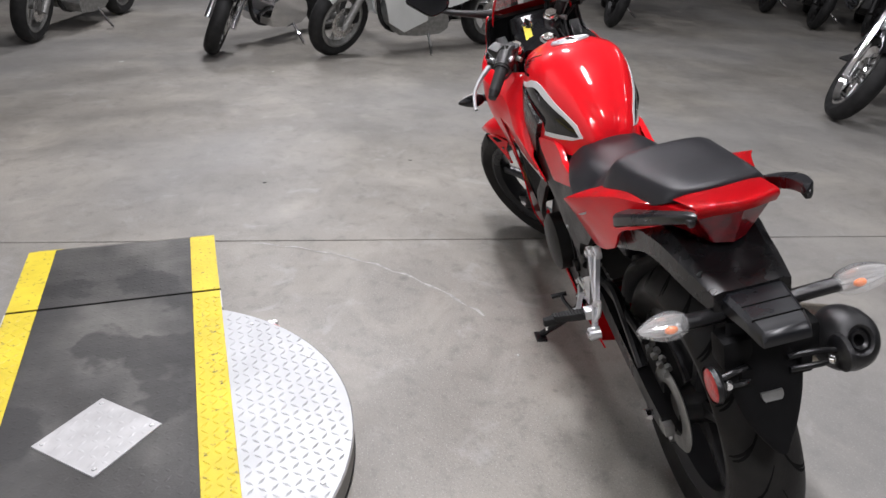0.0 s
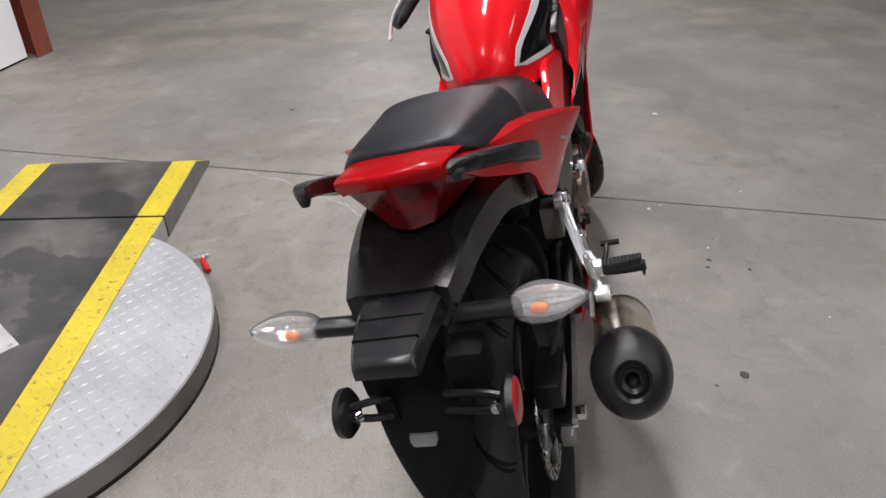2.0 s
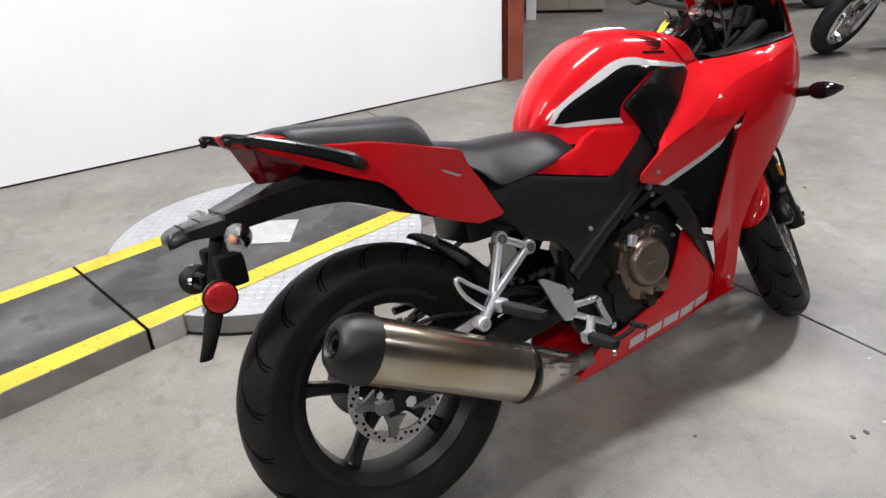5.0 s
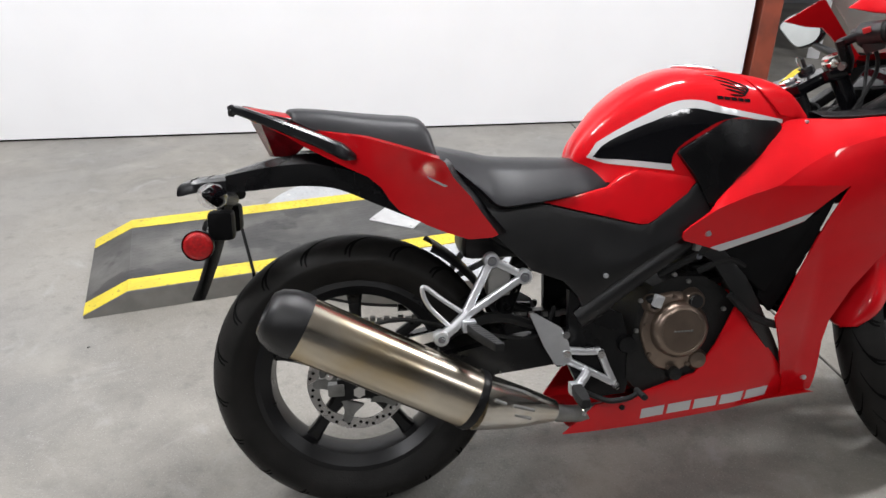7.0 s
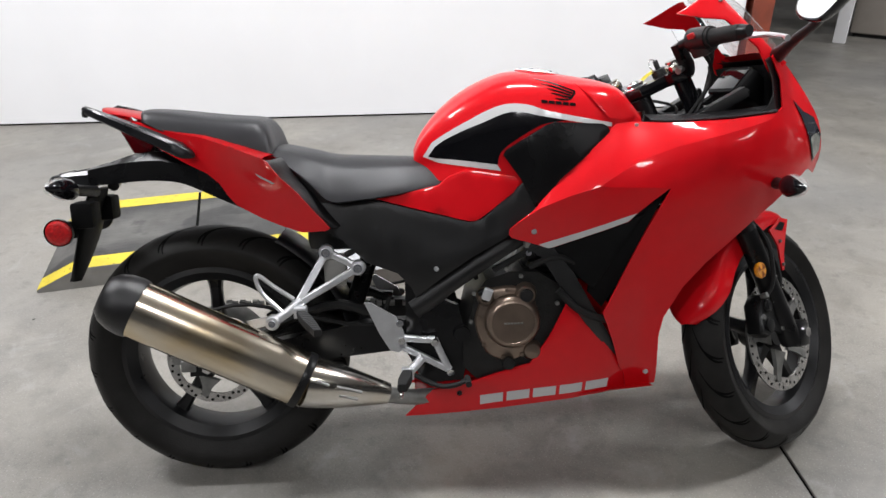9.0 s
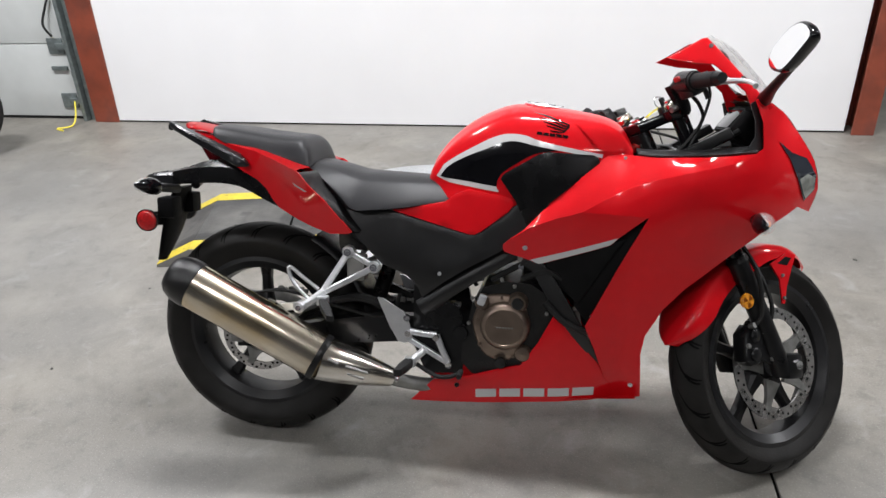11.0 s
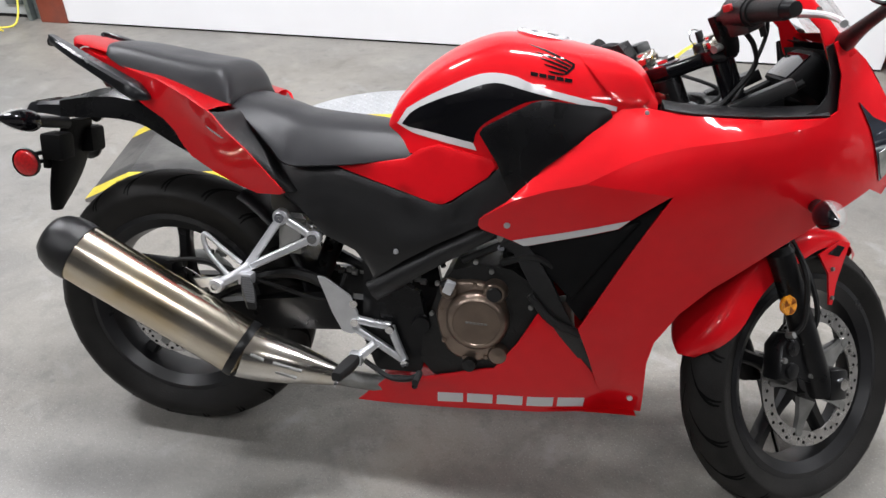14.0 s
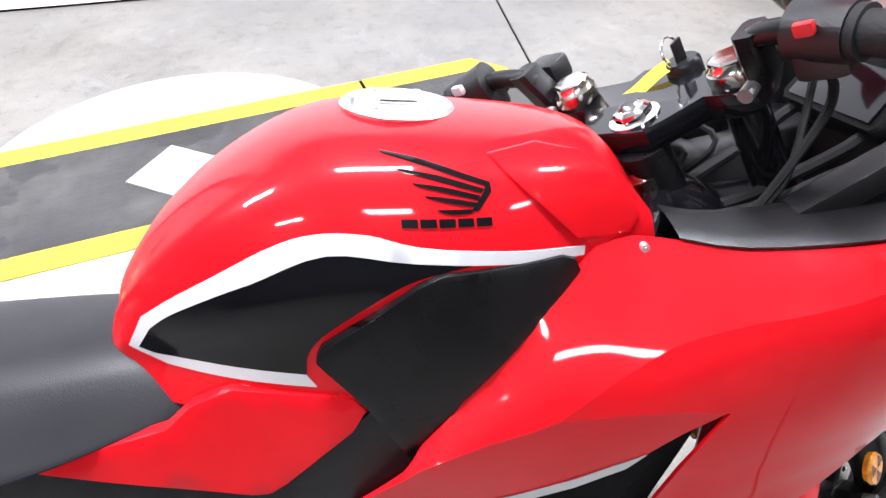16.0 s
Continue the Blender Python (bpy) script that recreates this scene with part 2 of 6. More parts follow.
# ---- building helpers ----
def finish(name, bm, mat_, parent=None, label="", smooth=True, angle=40, m=None):
    me = bpy.data.meshes.new(name)
    bmesh.ops.recalc_face_normals(bm, faces=bm.faces[:])
    if smooth:
        for f in bm.faces:
            f.smooth = True
        lim = radians(angle)
        for e in bm.edges:
            if len(e.link_faces) == 2 and e.calc_face_angle(0) > lim:
                e.smooth = False
    bm.to_mesh(me)
    bm.free()
    for mm in (mat_ if isinstance(mat_, (list, tuple)) else [mat_]):
        me.materials.append(mm)
    ob = new(name, me)
    if parent is not None:
        ob.parent = parent
    if m is not None:
        ob.matrix_basis = m
    if label:
        ob["label"] = label
    return ob


def part(name, bm, material_, parent, label="", **k):
    return finish(name, bm, material_, parent, label, **k)


def empty(name, m=None):
    ob = new(name)
    ob.empty_display_size = 0.1
    if m is not None:
        ob.matrix_basis = m
    return ob


def box(bm, a, b, bevel=0.0, m=None, seg=2):
    """A box from corner a to corner b."""
    g = bmesh.ops.create_cube(bm, size=1.0)["verts"]
    for v in g:
        v.co = Vector([a[i] + (b[i] - a[i]) * (v.co[i] + 0.5) for i in range(3)])
    if m is not None:
        bmesh.ops.transform(bm, matrix=m, verts=g)
    if bevel:
        ed = list({e for v in g for e in v.link_edges})
        bmesh.ops.bevel(bm, geom=ed, offset=bevel, segments=seg, affect="EDGES", clamp_overlap=True, profile=0.6)
    return bm


def rod(bm, a, b, r, r2=None, seg=16, caps=True, bevel=0.0):
    a, b = Vector(a), Vector(b)
    d = b - a
    m = Matrix.Translation((a + b) / 2) @ d.to_track_quat("Z", "Y").to_matrix().to_4x4()
    bmesh.ops.create_cone(bm, cap_ends=caps, segments=seg, radius1=r, radius2=r if r2 is None else r2, depth=d.length, matrix=m)
    return bm


def catmull(pts, n, closed=False):
    """n points between each two of pts, on a smooth curve."""
    pts = [np.array(p, float) for p in pts]
    k = len(pts)
    out = []
    for i in range(k if closed else k - 1):
        p0, p1, p2, p3 = (pts[(i - 1) % k] if closed or i else pts[0], pts[i], pts[(i + 1) % k],
                          pts[(i + 2) % k] if closed or i < k - 2 else pts[-1])
        for j in range(n):
            t = j / n
            out.append(0.5 * (2 * p1 + (p2 - p0) * t + (2 * p0 - 5 * p1 + 4 * p2 - p3) * t * t + (3 * p1 - p0 - 3 * p2 + p3) * t ** 3))
    if not closed:
        out.append(pts[-1])
    return out


def tube(bm, pts, r, seg=8, n=6, closed=False, radii=None):
    """A round bar along a smooth curve through pts."""
    path = catmull(pts, n, closed)
    rad = [r] * len(path) if radii is None else [float(v[0]) for v in catmull([(q,) for q in radii], n, closed)]
    rings = []
    up = Vector((0.13, 0.21, 0.97))
    for i, p in enumerate(path):
        a = Vector(path[(i - 1) % len(path)] if closed or i else path[0])
        b = Vector(path[(i + 1) % len(path)] if closed or i < len(path) - 1 else path[-1])
        d = (b - a).normalized()
        s = d.cross(up).normalized()
        up = s.cross(d).normalized()
        rings.append([bm.verts.new(Vector(p) + (s * math.cos(2 * math.pi * j / seg) + up * math.sin(2 * math.pi * j / seg)) * rad[i]) for j in range(seg)])
    for i in range(len(rings) if closed else len(rings) - 1):
        a, b = rings[i], rings[(i + 1) % len(rings)]
        for j in range(seg):
            bm.faces.new((a[j], a[(j + 1) % seg], b[(j + 1) % seg], b[j]))
    if not closed:
        bm.faces.new(rings[0][::-1])
        bm.faces.new(rings[-1])
    return bm


def loft(bm, sections, nu=4, nv=4, closed=False, cap=True):
    """A smooth skin over cross-sections of equal point counts."""
    rows = [catmull(s, nv, closed) for s in sections]
    cols = list(zip(*rows))
    skin = list(zip(*[catmull(c, nu) for c in cols]))
    vs = [[bm.verts.new(Vector(p)) for p in row] for row in skin]
    for i in range(len(vs) - 1):
        k = len(vs[i])
        for j in range(k if closed else k - 1):
            bm.faces.new((vs[i][j], vs[i][(j + 1) % k], vs[i + 1][(j + 1) % k], vs[i + 1][j]))
    if cap:
        bm.faces.new(vs[0])
        bm.faces.new(vs[-1][::-1])
    return bm


def spin(bm, prof, centre=(0, 0, 0), axis="y", seg=64, closed=False, caps=True):
    """A turned body: prof is (radius, along the axis)."""
    rings = []
    c = Vector(centre)
    for r, h in prof:
        ring = []
        for j in range(seg):
            a = 2 * math.pi * j / seg
            u, v = r * math.cos(a), r * math.sin(a)
            ring.append(bm.verts.new(c + Vector({"y": (u, h, v), "z": (u, v, h), "x": (h, u, v)}[axis])))
        rings.append(ring)
    for i in range(len(rings) if closed else len(rings) - 1):
        a, b = rings[i], rings[(i + 1) % len(rings)]
        for j in range(seg):
            bm.faces.new((a[j], a[(j + 1) % seg], b[(j + 1) % seg], b[j]))
    if caps and not closed:
        for ring in (rings[0], rings[-1]):
            if prof[0 if ring is rings[0] else -1][0] > 1e-4:
                bm.faces.new(ring)
    return bm


def dense(poly, step=0.015, closed=True):
    out = []
    k = len(poly)
    for i in range(k if closed else k - 1):
        a, b = Vector(poly[i]), Vector(poly[(i + 1) % k])
        n = max(1, int((b - a).length / step))
        out += [a.lerp(b, j / n) for j in range(n)]
    return out


def inside(p, poly):
    c = False
    for i in range(len(poly)):
        a, b = poly[i - 1], poly[i]
        if (a[1] > p[1]) != (b[1] > p[1]) and p[0] < (b[0] - a[0]) * (p[1] - a[1]) / (b[1] - a[1]) + a[0]:
            c = not c
    return c


def filled(poly, step=0.02, holes=()):
    """Triangles over an outline in the plane, with inner points."""
    loops = [dense(poly, step)] + [dense(h, step) for h in holes]
    pts, edges = [], []
    for lp in loops:
        o = len(pts)
        pts += [Vector(p) for p in lp]
        edges += [(o + i, o + (i + 1) % len(lp)) for i in range(len(lp))]
    xs, zs = [p[0] for p in loops[0]], [p[1] for p in loops[0]]
    x = min(xs)
    row = 0
    while x < max(xs):
        z = min(zs) + (step * 0.5 if row % 2 else 0)
        while z < max(zs):
            q = Vector((x, z))
            if inside(q, loops[0]) and not any(inside(q, h) for h in loops[1:]) and min((q - p).length for p in pts[:sum(map(len, loops))]) > step * 0.55:
                pts.append(q)
            z += step
        x += step * 0.87
        row += 1
    v, e, f, *_ = delaunay_2d_cdt(pts, edges, [], 0, 1e-6)
    keep = []
    for t in f:
        c = sum((v[i] for i in t), Vector((0, 0))) / len(t)
        if inside(c, loops[0]) and not any(inside(c, h) for h in loops[1:]):
            keep.append(t)
    return v, keep


def panel(poly, depth, thick=0.004, side=-1, step=0.02, holes=(), lift=0.0, roll=0.0):
    """A curved shell over the outline poly (x, z); depth(x, z) is its half-width. side -1: right, 1: left."""
    bm = bmesh.new()
    v, f = filled(poly, step, holes)
    outer, inner = [], []
    for p in v:
        d = depth(p[0], p[1]) + lift
        outer.append(bm.verts.new((p[0], side * d, p[1])))
        inner.append(bm.verts.new((p[0], side * (d - thick), p[1])))
    count = {}
    for t in f:
        for i in range(len(t)):
            a, b = t[i], t[(i + 1) % len(t)]
            count[(min(a, b), max(a, b))] = count.get((min(a, b), max(a, b)), 0) + 1
        bm.faces.new([outer[i] for i in t])
        bm.faces.new([inner[i] for i in reversed(t)])
    rim_edges = []
    for (a, b), n in count.items():
        if n == 1:
            bm.faces.new((outer[a], outer[b], inner[b], inner[a]))
            rim_edges.append(bm.edges.get((outer[a], outer[b])))
    bmesh.ops.delete(bm, geom=[q for q in bm.verts if not q.link_faces], context="VERTS")
    if roll:
        bmesh.ops.bevel(bm, geom=[e for e in rim_edges if e and e.is_valid], offset=roll, segments=2, affect="EDGES", profile=0.5, clamp_overlap=True)
    return bm


def thin_plate(ctrl):
    """A smooth function of (x, z) through the control values."""
    c = np.array(ctrl, float)
    n = len(c)

    def kern(r2):
        return np.where(r2 > 1e-12, r2 * np.log(np.maximum(r2, 1e-12)), 0.0)
    k = kern(((c[:, None, :2] - c[None, :, :2]) ** 2).sum(-1)) + np.eye(n) * 2e-4
    p = np.hstack([np.ones((n, 1)), c[:, :2]])
    a = np.block([[k, p], [p.T, np.zeros((3, 3))]])
    w = np.linalg.solve(a, np.concatenate([c[:, 2], np.zeros(3)]))

    def f(x, z):
        r2 = ((c[:, :2] - (x, z)) ** 2).sum(-1)
        return float(kern(r2) @ w[:n] + w[n] + w[n + 1] * x + w[n + 2] * z)
    return f


def onto(bm, side=-1):
    """A half-width function that follows the skin of a mesh, seen from the side."""
    tree = BVHTree.FromBMesh(bm)

    def f(x, z):
        hit = tree.ray_cast(Vector((x, side * 2.0, z)), Vector((0, -side, 0)))[0]
        if hit is None:
            hit = tree.find_nearest(Vector((x, side * 0.12, z)))[0]
        return abs(hit.y)
    return f


def screw(name, parent, p, d, r=0.007, mat_=None, label=""):
    bm = bmesh.new()
    d = Vector(d).normalized()
    rod(bm, Vector(p) - d * 0.004, Vector(p) + d * 0.003, r, r * 0.85, 12)
    rod(bm, Vector(p) + d * 0.003, Vector(p) + d * 0.0035, r * 0.45, r * 0.4, 6)
    return part(name, bm, mat_ or BRUSHED, parent, label)


# ---- the room ----
SEAM_X = 1.455
FLOOR_M = pose(0, 0, 0, 0, 0, 1.2)
ROOM = (-9.0, 12.0, -9.0, 9.0)


def floor_slab(name, x0, x1, y0, y1):
    bm = bmesh.new()
    box(bm, (x0, y0, -0.2), (x1, y1, 0.0), 0.002, seg=1)
    return tagged(finish(name, bm, CONCRETE, m=FLOOR_M, smooth=False), "worn grey concrete floor with stains and sawn joints", "floor", kind="structure")


floor_slab("floor_1", ROOM[0], SEAM_X - 0.0045, ROOM[2], ROOM[3])
floor_slab("floor_2", SEAM_X + 0.0045, ROOM[1], ROOM[2], ROOM[3])
bm = bmesh.new()
box(bm, (SEAM_X - 0.0045, ROOM[2], -0.2), (SEAM_X + 0.0045, ROOM[3], -0.006))
tagged(finish("floor_joint", bm, GROOVE, m=FLOOR_M, smooth=False), "dark sawn joint in the concrete floor", "floor joint", kind="structure")

WALL_YAW = 1.9
WALL_M = pose(0, 2.98, 0, 0, 0, WALL_YAW)


def wall(name, a, b, m=None, mat_=None, label="plain white painted wall"):
    bm = bmesh.new()
    box(bm, a, b)
    return tagged(finish(name, bm, mat_ or WALL, m=m, smooth=False), label, "wall", kind="structure")


wall("wall_partition", (-2.42, 0, 0.012), (2.51, 0.14, CEILING), WALL_M, label="tall plain white painted partition wall")
bm = bmesh.new()
box(bm, (-2.42, 0.006, 0.0), (2.51, 0.13, 0.012))
tagged(finish("wall_foot", bm, GROOVE, m=WALL_M, smooth=False), "dark shadow gap under the white wall", "gap", kind="structure")
wall("wall_door_side", (-9.0, 0.35, 0), (-5.4, 0.55, CEILING), WALL_M)
wall("wall_over_door", (-5.4, 0.2, 3.2), (-2.42, 0.4, CEILING), WALL_M)
# outer walls out of view, added dark to enclose the room and limit bounce
wall("wall_east", (ROOM[1], ROOM[2], 0), (ROOM[1] + 0.2, ROOM[3], CEILING), mat_=DARK_SURROUND, label="unseen dark grey wall closing the far end of the room")
wall("wall_north", (2.7, ROOM[3] - 0.2, 0), (ROOM[1], ROOM[3], CEILING), mat_=DARK_SURROUND, label="unseen dark grey wall closing the room")
wall("wall_south", (ROOM[0], ROOM[2] - 0.2, 0), (ROOM[1], ROOM[2], CEILING), mat_=DARK_SURROUND, label="unseen dark grey wall closing the room")
wall("wall_west", (ROOM[0] - 0.2, ROOM[2], 0), (ROOM[0], ROOM[3], CEILING), mat_=DARK_SURROUND, label="unseen dark grey wall closing the room")
bm = bmesh.new()
box(bm, (ROOM[0] - 0.2, ROOM[2] - 0.2, CEILING), (ROOM[1] + 0.2, ROOM[3], CEILING + 0.2))
tagged(finish("ceiling", bm, CEIL, smooth=False), "plain pale painted ceiling", "ceiling", kind="structure")


def pillar(m, w=0.17, d=0.2):
    """A steel I-beam column."""
    bm = bmesh.new()
    t = 0.014
    box(bm, (-w / 2, -d / 2, 0), (w / 2, -d / 2 + t, CEILING), 0.003, seg=1)
    box(bm, (-w / 2, d / 2 - t, 0), (w / 2, d / 2, CEILING), 0.003, seg=1)
    box(bm, (-t / 2, -d / 2 + t, 0), (t / 2, d / 2 - t, CEILING))
    return tagged(finish("steel_column", bm, STEEL_RED, m=m, smooth=False), "red-oxide painted steel column beside the white wall", "column", group="steel columns", kind="structure")


pillar(WALL_M @ pose(-2.480, 0.112, 0, 0, 0, 0), 0.185, 0.25)
pillar(WALL_M @ pose(2.602, 0.06, 0, 0, 0, 0), 0.13, 0.22)


def garage_door():
    ob = tagged(empty("door_1", WALL_M @ pose(-4.13, 0.06, 0)), "closed grey-white sectional garage door with steel track", "garage door", kind="structure")
    z = 0.02
    for i in range(6):
        bm = bmesh.new()
        box(bm, (-1.5, 0, z), (1.42, 0.045, z + 0.52), 0.006)
        part("door_section", bm, DOOR, ob)
        z += 0.526
    bm = bmesh.new()
    box(bm, (-1.5, 0.005, 0.0), (1.42, 0.04, 0.02))
    part("rubber_seal", bm, RUBBER, ob, "black rubber bottom seal")
    bm = bmesh.new()
    box(bm, (1.455, -0.06, 0), (1.485, 0.03, 3.2), 0.004)
    box(bm, (1.485, -0.012, 0), (1.52, 0.03, 3.2), 0.003)
    part("track", bm, GALV, ob, "galvanised steel door track")
    for zz in (0.14, 0.53, 1.06, 1.58):
        h = part("hinge", box(box(bmesh.new(), (1.29, -0.014, zz - 0.055), (1.41, 0.0, zz + 0.055), 0.012), (1.36, -0.035, zz - 0.02), (1.455, -0.008, zz + 0.02), 0.006), GALV, ob, "grey steel roller hinge")
    bm = bmesh.new()
    box(bm, (1.28, -0.02, 0.36), (1.4, 0.0, 0.39), 0.004)
    part("latch_bar", bm, GALV, ob)
    bm = bmesh.new()
    tube(bm, [(1.36, -0.03, 0.60), (1.33, -0.05, 0.68), (1.36, -0.03, 0.78), (1.40, -0.02, 0.86)], 0.008)
    part("cable", bm, RUBBER, ob)
    return ob


garage_door()
bm = bmesh.new()
tube(bm, [(1.40, -0.03, 0.14), (1.44, -0.12, 0.05), (1.45, -0.2, 0.008), (1.38, -0.26, 0.006), (1.45, -0.30, 0.006)], 0.006)
tagged(finish("strap", bm, TAG, m=WALL_M @ pose(-4.13, 0.06, 0)), "thin yellow strap hanging to the concrete floor", "strap")


def ceiling_light(x, y, share=1.0):
    ob = tagged(empty("ceiling_light", pose(x, y, CEILING - 0.5)), "white hanging fluorescent strip light", "ceiling light", group="ceiling lights")
    bm = bmesh.new()
    box(bm, (-0.62, -0.17, 0.03), (0.62, 0.17, 0.09), 0.01)
    part("housing", bm, WALL, ob)
    for yy in (-0.09, 0.09):
        part("lamp", rod(bmesh.new(), (-0.6, yy, 0.01), (0.6, yy, 0.01), 0.016, seg=10), TUBE, ob)
    for xx in (-0.5, 0.5):
        part("rod", rod(bmesh.new(), (xx, 0, 0.09), (xx, 0, 0.5), 0.005, seg=6), GALV, ob)
    lamp = bpy.data.lights.new("light", "AREA")
    lamp.shape, lamp.size, lamp.size_y, lamp.energy, lamp.color = "RECTANGLE", 1.2, 0.34, LAMP_WATTS * share, (0.98, 0.985, 1.0)
    lo = new("light", lamp)
    lo.parent = ob
    lo.location = (0, 0, -0.012)


for x in (-2.6, 0.7, 4.0):
    ceiling_light(x, 0.8, 1.2 if x < 0 else 1.0)
for x in (-2.6, 0.7):
    ceiling_light(x, -3.3, 0.62 if x < 0 else 0.30)
ceiling_light(7.6, 2.2)
ceiling_light(5.4, -3.9, 0.28)


# ---- the turntable ----
TABLE_M = pose(0.205, 1.460, 0, 0, 0, 13.3)
TOP = 0.08
turntable = tagged(empty("turntable", TABLE_M), "round aluminium tread-plate motorcycle turntable on the concrete floor", "turntable")
HALF = 0.312


def lugs(bm, keep, x0, x1, y0, y1, z, pitch=0.027, h1=0.0022):
    """Raised lozenges of tread plate, in two directions by turns."""
    ny, nx = int((y1 - y0) / pitch) + 1, int((x1 - x0) / pitch) + 1
    for i in range(nx):
        for j in range(ny):
            x, y = x0 + i * pitch, y0 + j * pitch
            if not keep(x, y):
                continue
            a = radians(45 if (i + j) % 2 else -45)
            c, s = math.cos(a), math.sin(a)
            q = [bm.verts.new((x + u * c - v * s, y + u * s + v * c, z + h)) for u, v, h in
                 ((-0.0130, 0, 0), (0, -0.0046, 0), (0.0130, 0, 0), (0, 0.0046, 0), (-0.006, 0, h1), (0.006, 0, h1))]
            for t in ((0, 1, 4), (1, 5, 4), (1, 2, 5), (2, 3, 5), (3, 4, 5), (3, 0, 4)):
                bm.faces.new([q[k] for k in t])
    return bm


bm = bmesh.new()
spin(bm, [(0.0, TOP - 0.004), (0.606, TOP - 0.004), (0.608, TOP - 0.006), (0.608, 0.010), (0.60, 0.010)], axis="z", seg=96)
disc = part("disc", bm, TREAD, turntable, "silver aluminium tread-plate disc")
tread = part("tread", lugs(bmesh.new(), lambda x, y: x * x + y * y < 0.598 ** 2 and abs(y) > HALF + 0.006, -0.6, 0.6, -0.6, 0.6, TOP - 0.004), TREAD, disc)
tagged(tread, kind="stuff")
bm = bmesh.new()
spin(bm, [(0.613, 0.0), (0.613, 0.008), (0.600, 0.008)], axis="z", seg=96)
part("edge_band", spin(bmesh.new(), [(0.6085, 0.010), (0.6105, 0.010), (0.6105, TOP - 0.007), (0.6085, TOP - 0.0065)], axis="z", seg=96, caps=False), DULL, turntable, "dull grey edge band")
part("base_ring", bm, RUBBER, turntable, "black base ring")
bm = bmesh.new()
box(bm, (-0.64, -HALF + 0.086, 0.01), (0.64, HALF - 0.086, TOP - 0.0005), 0.001, seg=1)
deck = part("deck", bm, DECK, turntable, "worn black-painted tread deck with scuffs")
tagged(part("tread", lugs(bmesh.new(), lambda x, y: not (abs(x) < 0.11 and abs(y) < 0.11), -0.62, 0.62, -HALF + 0.1, HALF - 0.1, TOP - 0.0005, h1=0.0009), DECK, deck), kind="stuff")
for s in (-1, 1):
    bm = bmesh.new()
    a, b = sorted((s * HALF, s * (HALF - 0.086)))
    box(bm, (-0.64, a, 0.01), (0.64, b, TOP), 0.001, seg=1)
    st = part("stripe", bm, YELLOW, turntable, "yellow painted edge stripe")
    tagged(part("tread", lugs(bmesh.new(), lambda x, y: True, -0.62, 0.62, a + 0.016, b - 0.01, TOP), YELLOW, st), kind="stuff")
bm = bmesh.new()
box(bm, (-0.102, -0.102, TOP - 0.002), (0.102, 0.102, TOP + 0.004), 0.001, pose(0, 0, 0, 0, 0, 46), seg=1)
hub = part("hub_plate", bm, PLATE, turntable, "square dull aluminium cover plate")
tagged(part("tread", lugs(bmesh.new(), lambda x, y: abs(x) + abs(y) < 0.13, -0.13, 0.13, -0.13, 0.13, TOP + 0.004, h1=0.0009), PLATE, hub), kind="stuff")
for i in range(4):
    a = radians(46 + 90 * i + 45)
    part("rivet", spin(bmesh.new(), [(0.006, TOP + 0.004), (0.005, TOP + 0.007), (0.0, TOP + 0.008)], (0.12 * math.cos(a), 0.12 * math.sin(a), 0), "z", 10), PLATE, hub)
for i in range(14):
    a = 2 * math.pi * (i + 0.3) / 14
    x, y = 0.57 * math.cos(a), 0.57 * math.sin(a)
    if abs(y) > HALF + 0.02:
        part("rivet", spin(bmesh.new(), [(0.007, TOP - 0.004), (0.006, TOP - 0.001), (0.0, TOP)], (x, y, 0), "z", 10), PLATE, disc)


def ramp(s):
    """One approach ramp, with a flat head and a sloped toe."""
    ob = tagged(empty("ramp", TABLE_M), "black tread ramp with yellow painted edges against the turntable", "ramp", group="turntable ramps")
    prof = [(0.652, TOP - 0.001), (1.06, TOP - 0.001), (1.21, 0.012), (1.21, 0.0), (0.652, 0.0)]

    def slab(y0, y1, lift=0.0):
        bm = bmesh.new()
        lo = [bm.verts.new((s * x, y0, z + (lift if z > 0.005 else 0))) for x, z in prof]
        hi = [bm.verts.new((s * x, y1, z + (lift if z > 0.005 else 0))) for x, z in prof]
        bm.faces.new(lo)
        bm.faces.new(hi[::-1])
        for i in range(5):
            bm.faces.new((lo[i], lo[(i + 1) % 5], hi[(i + 1) % 5], hi[i]))
        return bm
    body = part("deck", slab(-HALF + 0.086, HALF - 0.086), DECK, ob, smooth=False)
    tagged(part("tread", lugs(bmesh.new(), lambda x, y: True, *sorted((s * 0.66, s * 1.05)), -HALF + 0.1, HALF - 0.1, TOP - 0.001, h1=0.0009), DECK, body), kind="stuff")
    for q in (-1, 1):
        part("stripe", slab(*sorted((q * HALF, q * (HALF - 0.086))), 0.001), YELLOW, ob, "yellow painted edge stripe", smooth=False)
        a, b = sorted((q * HALF, q * (HALF + 0.003)))
        bm = slab(a, b, -0.0005)
        part("side_plate", bm, DULL, ob, "bare grey steel side plate", smooth=False)
    return ob


ramp(1)
ramp(-1)
for s in (-1, 1):
    x0, x1 = sorted((s * 0.640, s * 0.652))
    part("gap", box(bmesh.new(), (x0, -HALF, 0.0), (x1, HALF, TOP - 0.003)), GROOVE, turntable, "dark joint between disc and ramp", smooth=False)
for s in (-1, 1):
    a, b = sorted((s * HALF, s * (HALF + 0.003)))
    for q in (-1, 1):
        x0, x1 = sorted((q * 0.53, q * 0.638))
        part("edge_plate", box(bmesh.new(), (x0, a, 0.0), (x1, b, TOP - 0.001)), PLATE, turntable, "bare grey steel side plate", smooth=False)

